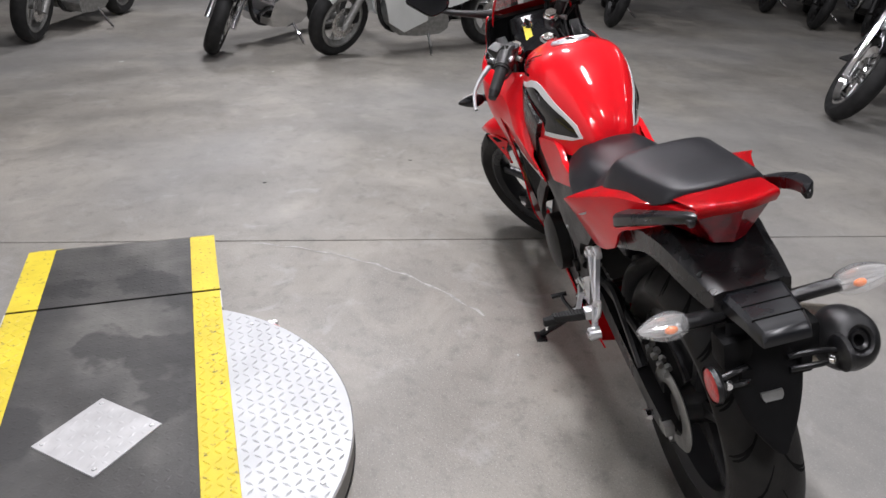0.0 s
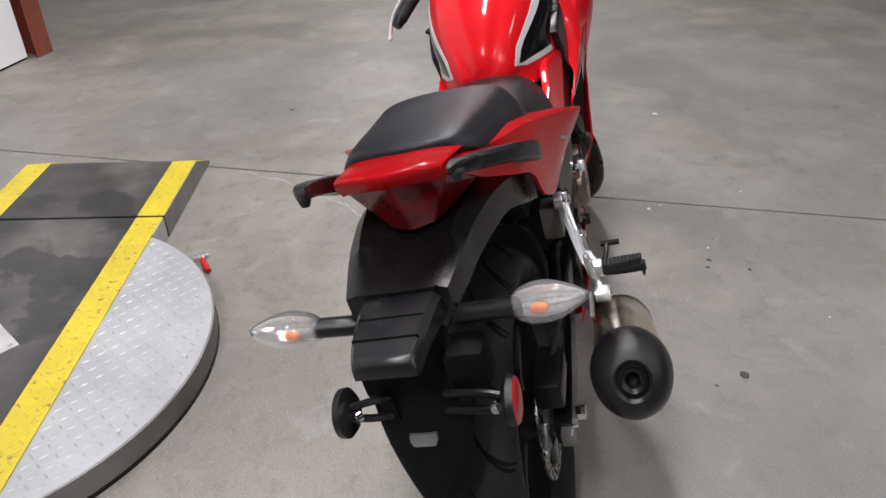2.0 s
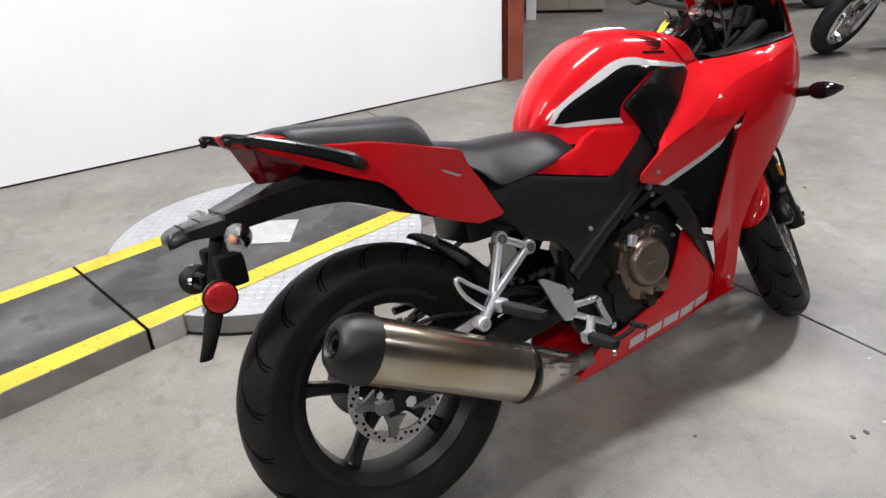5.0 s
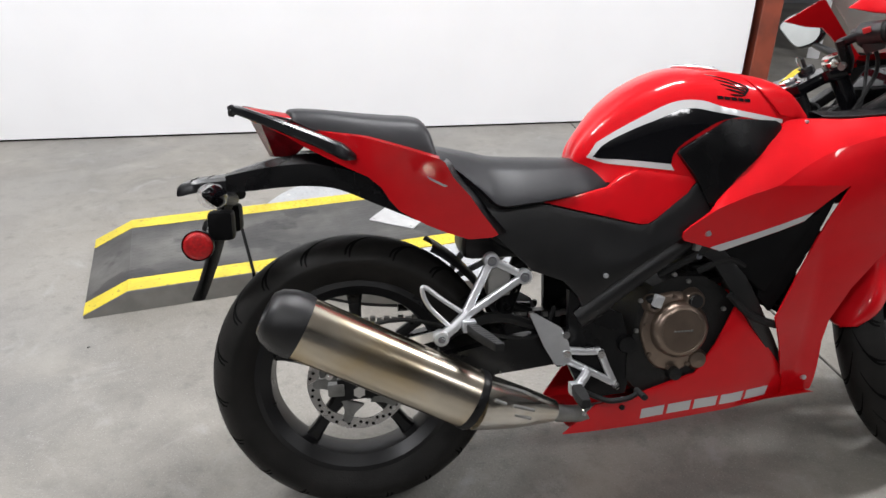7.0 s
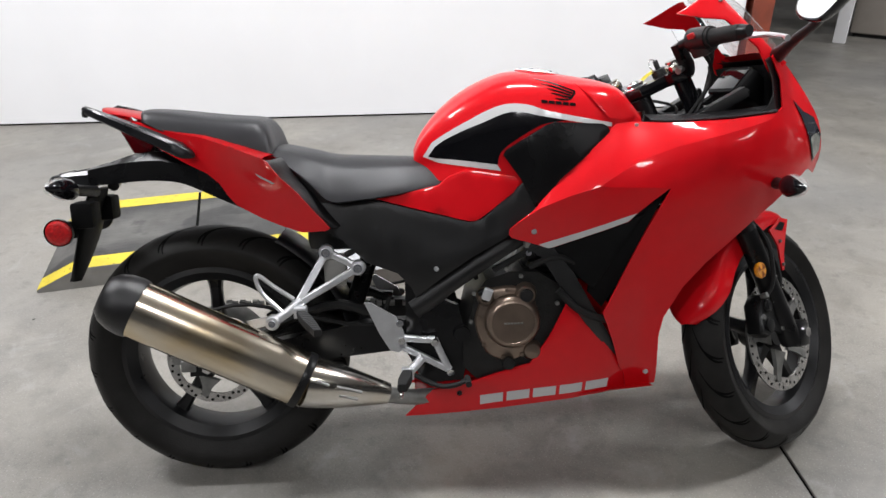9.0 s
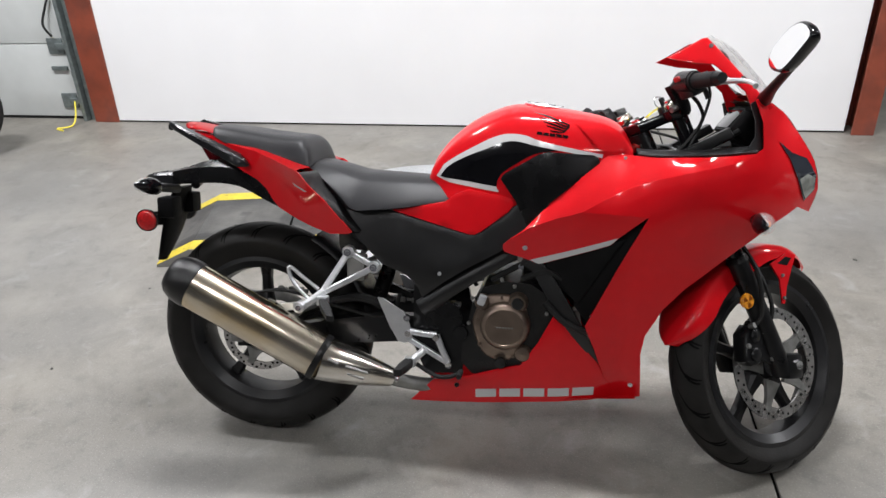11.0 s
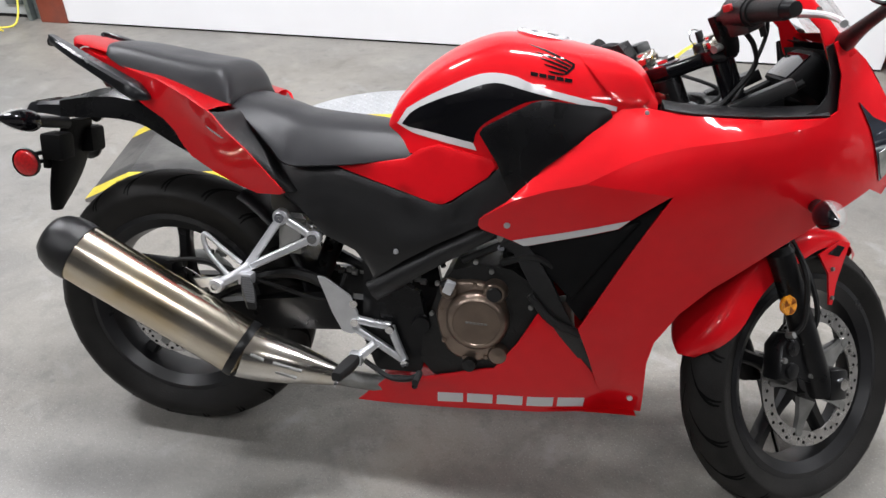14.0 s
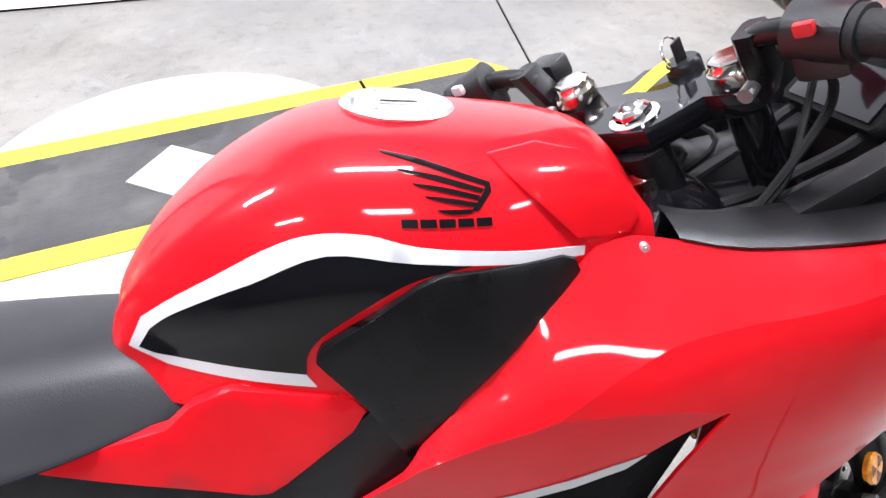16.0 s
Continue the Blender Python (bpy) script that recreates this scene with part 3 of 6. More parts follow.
clamp = tagged(empty("toggle_clamp", pose(0.785, 1.120, 0, 0, 0, 222)), "small steel toggle clamp with a red handle beside the turntable", "clamp")
bm = bmesh.new()
box(bm, (-0.030, -0.022, 0.0), (-0.012, 0.026, 0.014), 0.003)
box(bm, (-0.028, -0.008, 0.006), (0.004, 0.008, 0.020), 0.003)
part("base", bm, BRUSHED, clamp)
bm = bmesh.new()
tube(bm, [(-0.005, 0, 0.014), (0.015, 0, 0.013), (0.05, 0, 0.012), (0.075, 0, 0.011)], 0.009, radii=[0.006, 0.009, 0.010, 0.009])
part("handle", bm, RED_FADED, clamp, "red plastic grip")


# ---- the red motorcycle ----
BASE = 1.3845
BIKE_M = pose(0.017, -0.014, 0.002, 0, 0, 1.14) @ pose(0, 0, 0, -15.5, 0, 0) @ Matrix.Diagonal((1.014, 1, 1, 1))
bike = tagged(empty("sport_motorcycle", BIKE_M), "glossy red sport motorcycle with black seat leaning on its side stand", "motorcycle")
CASTER, TRAIL, STEER = 25.5, 0.069, 38.2
axis = Vector((-math.sin(radians(CASTER)), 0, math.cos(radians(CASTER))))
piv = Vector((BASE + TRAIL, 0, 0))
STEER_M = Matrix.Translation(piv) @ Matrix.Rotation(radians(STEER), 4, axis) @ Matrix.Translation(-piv)


def along(z, off=0.0, y=0.0):
    """A point on the steering axis at height z, shifted forwards by off."""
    return Vector((BASE + TRAIL - z * math.tan(radians(CASTER)) + off, y, z))


def wheel_tyre(bm, R, w, rim_r):
    h = w / 2
    prof = [(rim_r - 0.004, -h * 0.62), (rim_r + 0.012, -h * 0.78), (rim_r + (R - rim_r) * 0.45, -h * 0.99), (R - 0.036, -h * 0.95),
            (R - 0.018, -h * 0.72), (R - 0.005, -h * 0.38), (R, 0), (R - 0.005, h * 0.38), (R - 0.018, h * 0.72), (R - 0.036, h * 0.95),
            (rim_r + (R - rim_r) * 0.45, h * 0.99), (rim_r + 0.012, h * 0.78), (rim_r - 0.004, h * 0.62)]
    prof = [tuple(p) for p in catmull(prof, 3)]
    return spin(bm, prof, seg=96, caps=False)


def tyre_grooves(bm, R, w, n=19):
    """Sipes lying in the tread, slanting out to the shoulders."""
    h = w / 2
    run = [tuple(p) for p in catmull([(h * 0.99, R - 0.055), (h * 0.95, R - 0.036), (h * 0.72, R - 0.018), (h * 0.38, R - 0.005), (0, R), (-h * 0.38, R - 0.005)], 6) if p[0] >= 0][::-1]
    ys, rs = [p[0] for p in run], [p[1] for p in run]

    def crown(u):
        return float(np.interp(abs(u) * h, ys, rs)) + 0.0008
    for i in range(n):
        for s in (-1, 1):
            for off, u0, u1, sweep, wide in ((0, 0.06, 0.92, 0.30, 0.0044), (0.45, 0.30, 0.96, 0.12, 0.0036)):
                a0 = 2 * math.pi * (i + off + (0.5 if s > 0 else 0)) / n
                pts = []
                for k in range(9):
                    u = s * (u0 + (u1 - u0) * k / 8)
                    a = a0 + sweep * (1 - (1 - k / 8) ** 1.8)
                    wd = wide * (0.25 + 0.75 * math.sin(math.pi * min(1, 0.12 + 0.8 * k / 8)))
                    for q in (-1, 1):
                        aa = a + q * wd / R
                        pts.append(bm.verts.new((crown(u) * math.cos(aa), u * h, crown(u) * math.sin(aa))))
                for k in range(8):
                    bm.faces.new((pts[2 * k], pts[2 * k + 1], pts[2 * k + 3], pts[2 * k + 2]))
    return bm


def wheel(name, centre, R, w, rim_r, hub_w, m, rotor_r, rotor_side, label):
    """Tyre, rim with five twin spokes, hub and drilled brake rotor."""
    root = Matrix.Translation(centre) if m is None else m @ Matrix.Translation(centre)
    tyre = part("tyre" if 0 else name, wheel_tyre(bmesh.new(), R, w, rim_r), [TYRE], bike, label, m=root)
    part("tread_pattern", tyre_grooves(bmesh.new(), R, w), GROOVE, tyre)
    bm = bmesh.new()
    h = w / 2
    spin(bm, [(rim_r + 0.006, -h * 0.74), (rim_r + 0.006, -h * 0.62), (rim_r - 0.020, -h * 0.5), (rim_r - 0.024, 0), (rim_r - 0.020, h * 0.5), (rim_r + 0.006, h * 0.62),
              (rim_r + 0.006, h * 0.74), (rim_r - 0.006, h * 0.78), (rim_r - 0.028, h * 0.55), (rim_r - 0.036, 0), (rim_r - 0.028, -h * 0.55), (rim_r - 0.006, -h * 0.78)], seg=72, closed=True)
    part("rim", bm, RIM, tyre, "matt black cast rim")
    for i in range(5):
        a = 2 * math.pi * (i + 0.25) / 5
        bm = bmesh.new()
        for s in (0,):
            d = Vector((math.cos(a), 0, math.sin(a)))
            n = Vector((-math.sin(a), 0, math.cos(a)))
            p0, p1, p2, p3 = d * 0.04, d * (rim_r * 0.45), d * (rim_r * 0.75), d * (rim_r - 0.02)
            sec = []
            for p, wd, th in ((p0, 0.050, 0.05), (p1, 0.030, 0.036), (p2, 0.028, 0.032), (p3, 0.046, 0.036)):
                sec.append([p + n * wd / 2 * u + Vector((0, th / 2 * v, 0)) for u, v in ((-1, -0.6), (-0.6, -1), (0.6, -1), (1, -0.6), (1, 0.6), (0.6, 1), (-0.6, 1), (-1, 0.6))])
            loft(bm, sec, 3, 1, True)
        part("spoke", bm, RIM, tyre)
    bm = bmesh.new()
    spin(bm, [(0.018, -hub_w / 2), (0.034, -hub_w / 2), (0.040, -hub_w * 0.3), (0.052, -hub_w * 0.1), (0.052, hub_w * 0.1), (0.040, hub_w * 0.3), (0.034, hub_w / 2), (0.018, hub_w / 2)], seg=32)
    part("hub", bm, RIM, tyre)
    y = rotor_side * (hub_w / 2 + 0.004)
    bm = bmesh.new()
    v, f = filled([(rotor_r * math.cos(2 * math.pi * i / 72), rotor_r * math.sin(2 * math.pi * i / 72)) for i in range(72)], 0.02,
                  [[(0.79 * rotor_r * math.cos(2 * math.pi * i / 60) * (1 + 0.03 * math.cos(5 * 2 * math.pi * i / 60)), 0.79 * rotor_r * math.sin(2 * math.pi * i / 60) * (1 + 0.03 * math.cos(5 * 2 * math.pi * i / 60))) for i in range(60)]])
    lo = [bm.verts.new((p[0], y - 0.002, p[1])) for p in v]
    hi = [bm.verts.new((p[0], y + 0.002, p[1])) for p in v]
    edge = {}
    for t in f:
        bm.faces.new([lo[i] for i in t])
        bm.faces.new([hi[i] for i in reversed(t)])
        for i in range(3):
            k = (min(t[i], t[(i + 1) % 3]), max(t[i], t[(i + 1) % 3]))
            edge[k] = edge.get(k, 0) + 1
    for (a, b), n in edge.items():
        if n == 1:
            bm.faces.new((lo[a], lo[b], hi[b], hi[a]))
    bmesh.ops.delete(bm, geom=[q for q in bm.verts if not q.link_faces], context="VERTS")
    rotor = part("rotor", bm, ROTOR, tyre, "drilled steel brake rotor")
    bm = bmesh.new()
    for i in range(48):
        a = 2 * math.pi * i / 48
        r = rotor_r * (0.855, 0.90, 0.945)[i % 3]
        rod(bm, (r * math.cos(a), y - 0.0026, r * math.sin(a)), (r * math.cos(a), y + 0.0026, r * math.sin(a)), 0.0036, seg=8)
    part("drilling", bm, GROOVE, rotor)
    for i in range(5):
        a = 2 * math.pi * (i + 0.5) / 5
        d = Vector((math.cos(a), 0, math.sin(a)))
        n = Vector((-math.sin(a), 0, math.cos(a)))
        bm = bmesh.new()
        inner, tip, th = d * 0.048, d * rotor_r * 0.80, Vector((0, 0.005, 0))
        loft(bm, [[p + n * wd - th + Vector((0, y, 0)), p + n * wd + th + Vector((0, y, 0)), p - n * wd + th + Vector((0, y, 0)), p - n * wd - th + Vector((0, y, 0))] for p, wd in ((inner, 0.026), (inner.lerp(tip, .6), 0.012), (tip, 0.010))], 2, 1, True)
        part("carrier_arm", bm, SATIN if rotor_side > 0 else GREY_CAST, rotor)
        part("rivet", rod(bmesh.new(), d * rotor_r * 0.80 + Vector((0, y - 0.006, 0)), d * rotor_r * 0.80 + Vector((0, y + 0.006, 0)), 0.010, seg=12), GREY_CAST, rotor)
    return tyre


rear_c, front_c = Vector((0, 0, 0.314)), Vector((BASE, 0, 0.297))
wheel("rear_wheel", rear_c, 0.314, 0.140, 0.216, 0.13, None, 0.110, -1, "wide black rear tyre on a black five-spoke wheel")
wheel("front_wheel", front_c, 0.297, 0.110, 0.216, 0.09, STEER_M, 0.148, -1, "black front tyre on a black five-spoke wheel, turned to the lock")

# --- tank ---
tank_bm = bmesh.new()
TANK = [  # x, top, half-width at top, widest, height of widest, bottom half-width, bottom
    (0.484, 0.795, 0.020, 0.046, 0.775, 0.048, 0.750), (0.500, 0.832, 0.030, 0.062, 0.785, 0.068, 0.735), (0.545, 0.887, 0.046, 0.088, 0.805, 0.096, 0.730),
    (0.610, 0.936, 0.060, 0.115, 0.835, 0.118, 0.728), (0.690, 0.968, 0.074, 0.134, 0.858, 0.132, 0.720), (0.770, 0.968, 0.080, 0.142, 0.862, 0.135, 0.715),
    (0.850, 0.957, 0.078, 0.134, 0.858, 0.128, 0.740), (0.920, 0.943, 0.070, 0.112, 0.852, 0.112, 0.780), (0.965, 0.921, 0.064, 0.100, 0.850, 0.102, 0.800), (0.995, 0.876, 0.058, 0.092, 0.845, 0.092, 0.810)]
secs = []
for x, zt, wt, wm, zm, wb, zb in TANK:
    half = [(0, zt), (wt * 0.55, zt - 0.003), (wt, zt - 0.014), (wt + (wm - wt) * 0.62, zm + (zt - zm) * 0.62), (wm, zm), (wm * 0.99, zm - (zm - zb) * 0.45), (wb, zb)]
    secs.append([(x, -y, z) for y, z in half[::-1]] + [(x, y, z) for y, z in half[1:]])
loft(tank_bm, secs, 5, 4)
bmesh.ops.recalc_face_normals(tank_bm, faces=tank_bm.faces[:])
tank_depth = onto(tank_bm)
tank_copy = tank_bm.copy()
tank_tree = BVHTree.FromBMesh(tank_copy)
tank = part("tank", tank_bm, RED, bike, "glossy red fuel tank cover")


def decal(poly, depth, mat_, parent, name, label="", lift=0.0012, sides=(-1, 1), step=0.012):
    for s in sides:
        part(name, panel(poly, depth, 0.001, s, step, lift=lift), mat_, parent, label)


def curve2(*pts):
    """A smooth run through flat points."""
    return [tuple(p)[:2] for p in catmull([(x, z, 0) for x, z in pts], 4)]


UPPER_RIM = curve2((.525, .815), (.556, .836), (.594, .858), (.65, .887), (.69, .8985), (.733, .896), (.775, .882), (.866, .863), (.922, .8525))
UPPER_IN = curve2((.921, .844), (.867, .852), (.767, .870), (.698, .8815), (.633, .858), (.598, .844), (.556, .823), (.532, .806))
LOWER_IN = curve2((.530, .780), (.586, .7765), (.666, .767))
STRIPE = [(.505, .783)] + UPPER_RIM + UPPER_IN + [(.516, .784)] + LOWER_IN + curve2((.674, .753), (.586, .7645), (.540, .770))
decal(STRIPE, tank_depth, WHITE, tank, "stripe", "white border stripe")
decal([(.516, .784)] + UPPER_IN[::-1][:-8] + curve2((.815, .8605), (.775, .856), (.745, .845), (.693, .812), (.672, .790), (.667, .768)) + LOWER_IN[::-1], tank_depth, GLOSS, tank, "tank_inset", "gloss black tank inset")


def bar_decals(parent, depth, mat_, x0, z0, x1, z1, n, h, name, sides=(-1, 1)):
    """A row of plain bars in place of a maker's mark."""
    for i in range(n):
        a, b = (i + 0.04) / n, (i + 0.90) / n
        p0, p1 = (x0 + (x1 - x0) * a, z0 + (z1 - z0) * a), (x0 + (x1 - x0) * b, z0 + (z1 - z0) * b)
        decal([p0, p1, (p1[0], p1[1] + h), (p0[0], p0[1] + h)], depth, mat_, parent, name, sides=sides, step=0.02)


for k, (x0, z0) in enumerate(((.750, .953), (.763, .9415), (.774, .931), (.783, .921), (.792, .9095))):
    x1, z1 = .836 - .0036 * k, .9245 - .0047 * k
    xm, zm = .55 * x0 + .45 * x1, .55 * z0 + .45 * z1 + .0008 * (4 - k)
    decal(curve2((x0, z0), (xm, zm), (x1, z1)) + curve2((x1 - .002, z1 - .0030), (xm - .001, zm - .0034), (x0 + .003, z0 - .0022)), tank_depth, GLOSS, tank, "badge", step=0.006)
decal([(.8345, .9250), (.8385, .9235), (.8385, .9165), (.826, .9040), (.820, .9045), (.8325, .9175)], tank_depth, GLOSS, tank, "badge", step=0.006)
bar_decals(tank, tank_depth, GLOSS, 0.761, 0.8995, 0.838, 0.8905, 5, 0.0065, "badge_bar")

# filler cap
top_hit = tank_tree.ray_cast(Vector((0.775, 0, 2)), Vector((0, 0, -1)))[0]
bm = bmesh.new()
spin(bm, [(0.0, 0.0), (0.052, 0.0), (0.054, 0.004), (0.050, 0.008), (0.046, 0.006), (0.0, 0.006)], axis="z", seg=40)
cap = part("filler_cap", bm, BRUSHED, tank, "round silver filler cap", m=Matrix.Translation(top_hit - Vector((0, 0, 0.0050))) @ pose(0, 0, 0, 0, 8, 0))
bm = bmesh.new()
box(bm, (-0.018, -0.009, 0.006), (0.018, 0.009, 0.011), 0.003)
part("lock_cover", bm, CHROME, cap)
for i in range(6):
    a = 2 * math.pi * i / 6
    part("bolt", rod(bmesh.new(), (0.043 * math.cos(a), 0.043 * math.sin(a), 0.006), (0.043 * math.cos(a), 0.043 * math.sin(a), 0.010), 0.004, seg=8), CHROME, cap)
# raised front shroud over the tank
for s in (-1, 1):
    part("front_shroud", panel([(.842, .9405), (.888, .940), (.928, .928), (.957, .905), (.978, .868), (.968, .855), (.914, .863), (.883, .897)], tank_depth, .005, s, .009, lift=.0035, roll=.003), RED, tank)

# --- side width of the bodywork ---
SHOULDER = [
    (.69, .617, .150), (.75, .66, .158), (.80, .735, .152), (.87, .80, .140), (.93, .85, .112), (.97, .857, .108), (1.05, .862, .156), (1.16, .87, .180), (1.275, .885, .168),
    (1.02, .70, .195), (.916, .635, .178), (1.1, .78, .202), (1.2, .75, .218), (1.25, .82, .195), (1.3, .70, .165), (1.38, .74, .10), (1.33, .96, .075), (1.375, .91, .065),
    (1.43, .80, .055), (1.42, .72, .05), (1.27, .94, .16), (1.25, .985, .155), (1.27, .997, .13)]
FLANK = [
    (.755, .587, .150), (1.13, .54, .195), (1.05, .40, .170), (1.05, .236, .125), (.96, .56, .192), (.90, .43, .168), (.99, .27, .130), (.83, .435, .164), (.67, .177, .096),
    (.67, .26, .125), (.45, .17, .105), (.5, .23, .125), (1.02, .21, .104)]
WIDTH = thin_plate(SHOULDER + FLANK)
RIDGE = [(.70, .634), (.755, .673), (.817, .699), (.878, .718), (.93, .750), (.98, .777), (1.045, .803), (1.10, .819), (1.163, .834), (1.245, .856)]
MAIN_UP = [(.74, .666), (.806, .738), (.87, .80), (.932, .849), (.969, .853), (1.050, .851), (1.16, .857), (1.255, .867)] + RIDGE[::-1]
MAIN_LOW = RIDGE[3:] + [(1.255, .867), (1.272, .879), (1.268, .937), (1.249, .985), (1.265, .997), (1.332, .961), (1.375, .909), (1.405, .866), (1.419, .843), (1.436, .776), (1.42, .721),
                        (1.378, .739), (1.316, .70), (1.226, .624), (1.131, .537), (1.083, .477), (1.048, .402), (1.042, .35),
                        (1.053, .215), (1.015, .2055), (.985, .2020), (.972, .250), (.957, .272), (.925, .362), (.899, .425), (.959, .56), (1.030, .712)]
INSERT = [(.694, .604), (.689, .612), (.690, .624)] + RIDGE[:4] + [(.934, .717), (1.028, .713), (.967, .657), (.949, .637), (.862, .605), (.780, .574), (.755, .584)]


def skin(x, z):
    """Half-width of the side fairing, with the crease along its shoulder."""
    ridge = np.interp(x, [p[0] for p in RIDGE], [p[1] for p in RIDGE])
    if z > ridge:
        top = np.interp(x, (.74, .932, 1.053, 1.26), (.666, .849, .851, .868))
        k = max(0.0, min(1.0, 1 - (z - ridge) / max(top - ridge, .012)))
        k = .4 * k + .6 * (1 - (1 - k) ** 2)
    else:
        k = 1 - (ridge - z) / .18
    fade = np.interp(x, (.70, .85, 1.12, 1.25), (.2, 1, 1, 0))
    fall = .15 * min(.22, max(0.0, ridge - z - .02)) * np.interp(x, (.90, 1.0, 1.25, 1.38), (0, 1, 1, 0))
    return WIDTH(x, z) + .024 * max(0.0, k) * fade - fall


def insert_depth(x, z):
    crease = np.interp(x, (.70, .755, .817, .878, .934, 1.03), (.634, .673, .699, .718, .717, .712))
    return skin(x, z) - 0.20 * max(0.0, crease - z)


BELLY = [(1.0, .2035), (.671, .170), (.446, .163), (.513, .238), (.609, .256), (.714, .288), (.741, .294), (.785, .362), (.824, .444), (.832, .447), (.846, .429), (.868, .400), (.917, .338), (.962, .283), (.985, .262), (1.0, .250)]


def belly_depth(x, z):
    return WIDTH(x, z) - .16 * max(0.0, z - .245) - float(np.interp(x, (.84, .93, .985, 1.05), (0, .012, .034, .044)))



for s in (-1, 1):
    fairing = part("side_fairing", panel(MAIN_UP, skin, 0.005, s, 0.013), RED, bike, "glossy red side fairing")
    part("lower_face", panel(MAIN_LOW, skin, 0.005, s, 0.014), RED, fairing)
    part("insert", panel(INSERT, insert_depth, 0.005, s, 0.018), RED, fairing)
    part("stripe", panel([(.756, .5845), (.780, .575), (.862, .606), (.948, .638), (.966, .657), (.86, .620)], insert_depth, 0.001, s, 0.012, lift=0.0015), WHITE, fairing, "white stripe")
    lamp = part("headlight", panel([(1.315, .893), (1.350, .868), (1.394, .853), (1.424, .812), (1.423, .776), (1.395, .752), (1.384, .772), (1.367, .810), (1.345, .852)], WIDTH, 0.002, s, 0.011, lift=0.003), HEADLIGHT, fairing, "smoked headlight glass")
    part("lower_lens", panel([(1.374, .806), (1.398, .817), (1.421, .806), (1.421, .778), (1.398, .757), (1.388, .772)], WIDTH, 0.001, s, 0.010, lift=0.0045), LENS_GREY, lamp, "greenish grey lower lens")
    for p in ((.744, .618), (1.025, .252), (.975, .846)):
        d = insert_depth(*p) if p[0] < .8 else skin(*p)
        screw("bolt", fairing, (p[0], s * (d + 0.001), p[1]), (0, s, 0), 0.0045 if p[1] > .8 else 0.007)
    belly = part("belly_fairing", panel(BELLY, belly_depth, 0.005, s, 0.014, roll=.002), RED, bike, "glossy red belly fairing")
    bar_decals(belly, belly_depth, WHITE, 0.622, 0.186, 0.940, 0.214, 5, 0.027, "badge_bar", sides=(s,))
    screw("bolt", belly, (.575, s * (WIDTH(.575, .225) + 0.001), .225), (0, s, 0), mat_=SATIN)
    # duct behind the opening
    part("duct", panel([(.755, .580), (.916, .630), (.985, .655), (.935, .575), (.880, .478), (.82, .53)], lambda x, z: WIDTH(x, z) - 0.022, 0.02, s, 0.02, roll=.003), FLAP, bike, "black inner duct")
    part("duct_lining", panel([(.88, .620), (1.03, .705), (.985, .61), (.958, .548), (.93, .485), (.902, .432), (.87, .47)], lambda x, z: WIDTH(x, z) - 0.03, 0.01, s, 0.02), FLAP, bike)
    part("fairing_brace", panel([(.733, .574), (.740, .590), (.756, .594), (.790, .576), (.835, .518), (.878, .442), (.902, .400), (.937, .342), (.978, .275), (.962, .276), (.915, .334), (.866, .394), (.842, .428), (.798, .498), (.762, .556)], lambda x, z: WIDTH(x, z) - 0.014 - float(np.interp(x, (.84, .93, 1.05), (0, .014, .03))), 0.014, s, 0.014, roll=.004), PLASTIC, bike, "black fairing brace")
    part("inner_liner", panel([(1.0, .80), (1.02, .845), (1.26, .872), (1.255, .94), (1.24, .98), (1.262, .990), (1.325, .955), (1.368, .90), (1.40, .82), (1.2, .72)], lambda x, z: WIDTH(x, z) - 0.016, 0.003, s, 0.03), PLASTIC, bike)
bm = bmesh.new()
loft(bm, [[(x, -w, z), (x, -w * .5, z - .012), (x, 0, z - .016), (x, w * .5, z - .012), (x, w, z)] for x, w, z in ((.47, .10, .172), (.67, .088, .178), (.9, .098, .203), (1.04, .115, .222))], 3, 3, cap=False)
part("belly_pan", bm, RED, bike)
# nose between the two sides
bm = bmesh.new()
loft(bm, [[(x, s * WIDTH(x, z), z) if abs(s) == 1 else (x + 0.012, 0, z + 0.004) for s in (-1, 0, 1)] for x, z in ((1.262, .997), (1.332, .961), (1.375, .909), (1.419, .843), (1.436, .776), (1.42, .721))], 3, 5, cap=False)
part("nose", bm, RED, bike)
bm = bmesh.new()
loft(bm, [[(x - .012, s * (WIDTH(x, z) - .012), z - .006) if abs(s) == 1 else (x - .004, 0, z - .006) for s in (-1, 0, 1)] for x, z in ((1.262, .990), (1.332, .955), (1.375, .903), (1.415, .84))], 3, 5, cap=False)
part("nose_liner", bm, PLASTIC, bike)

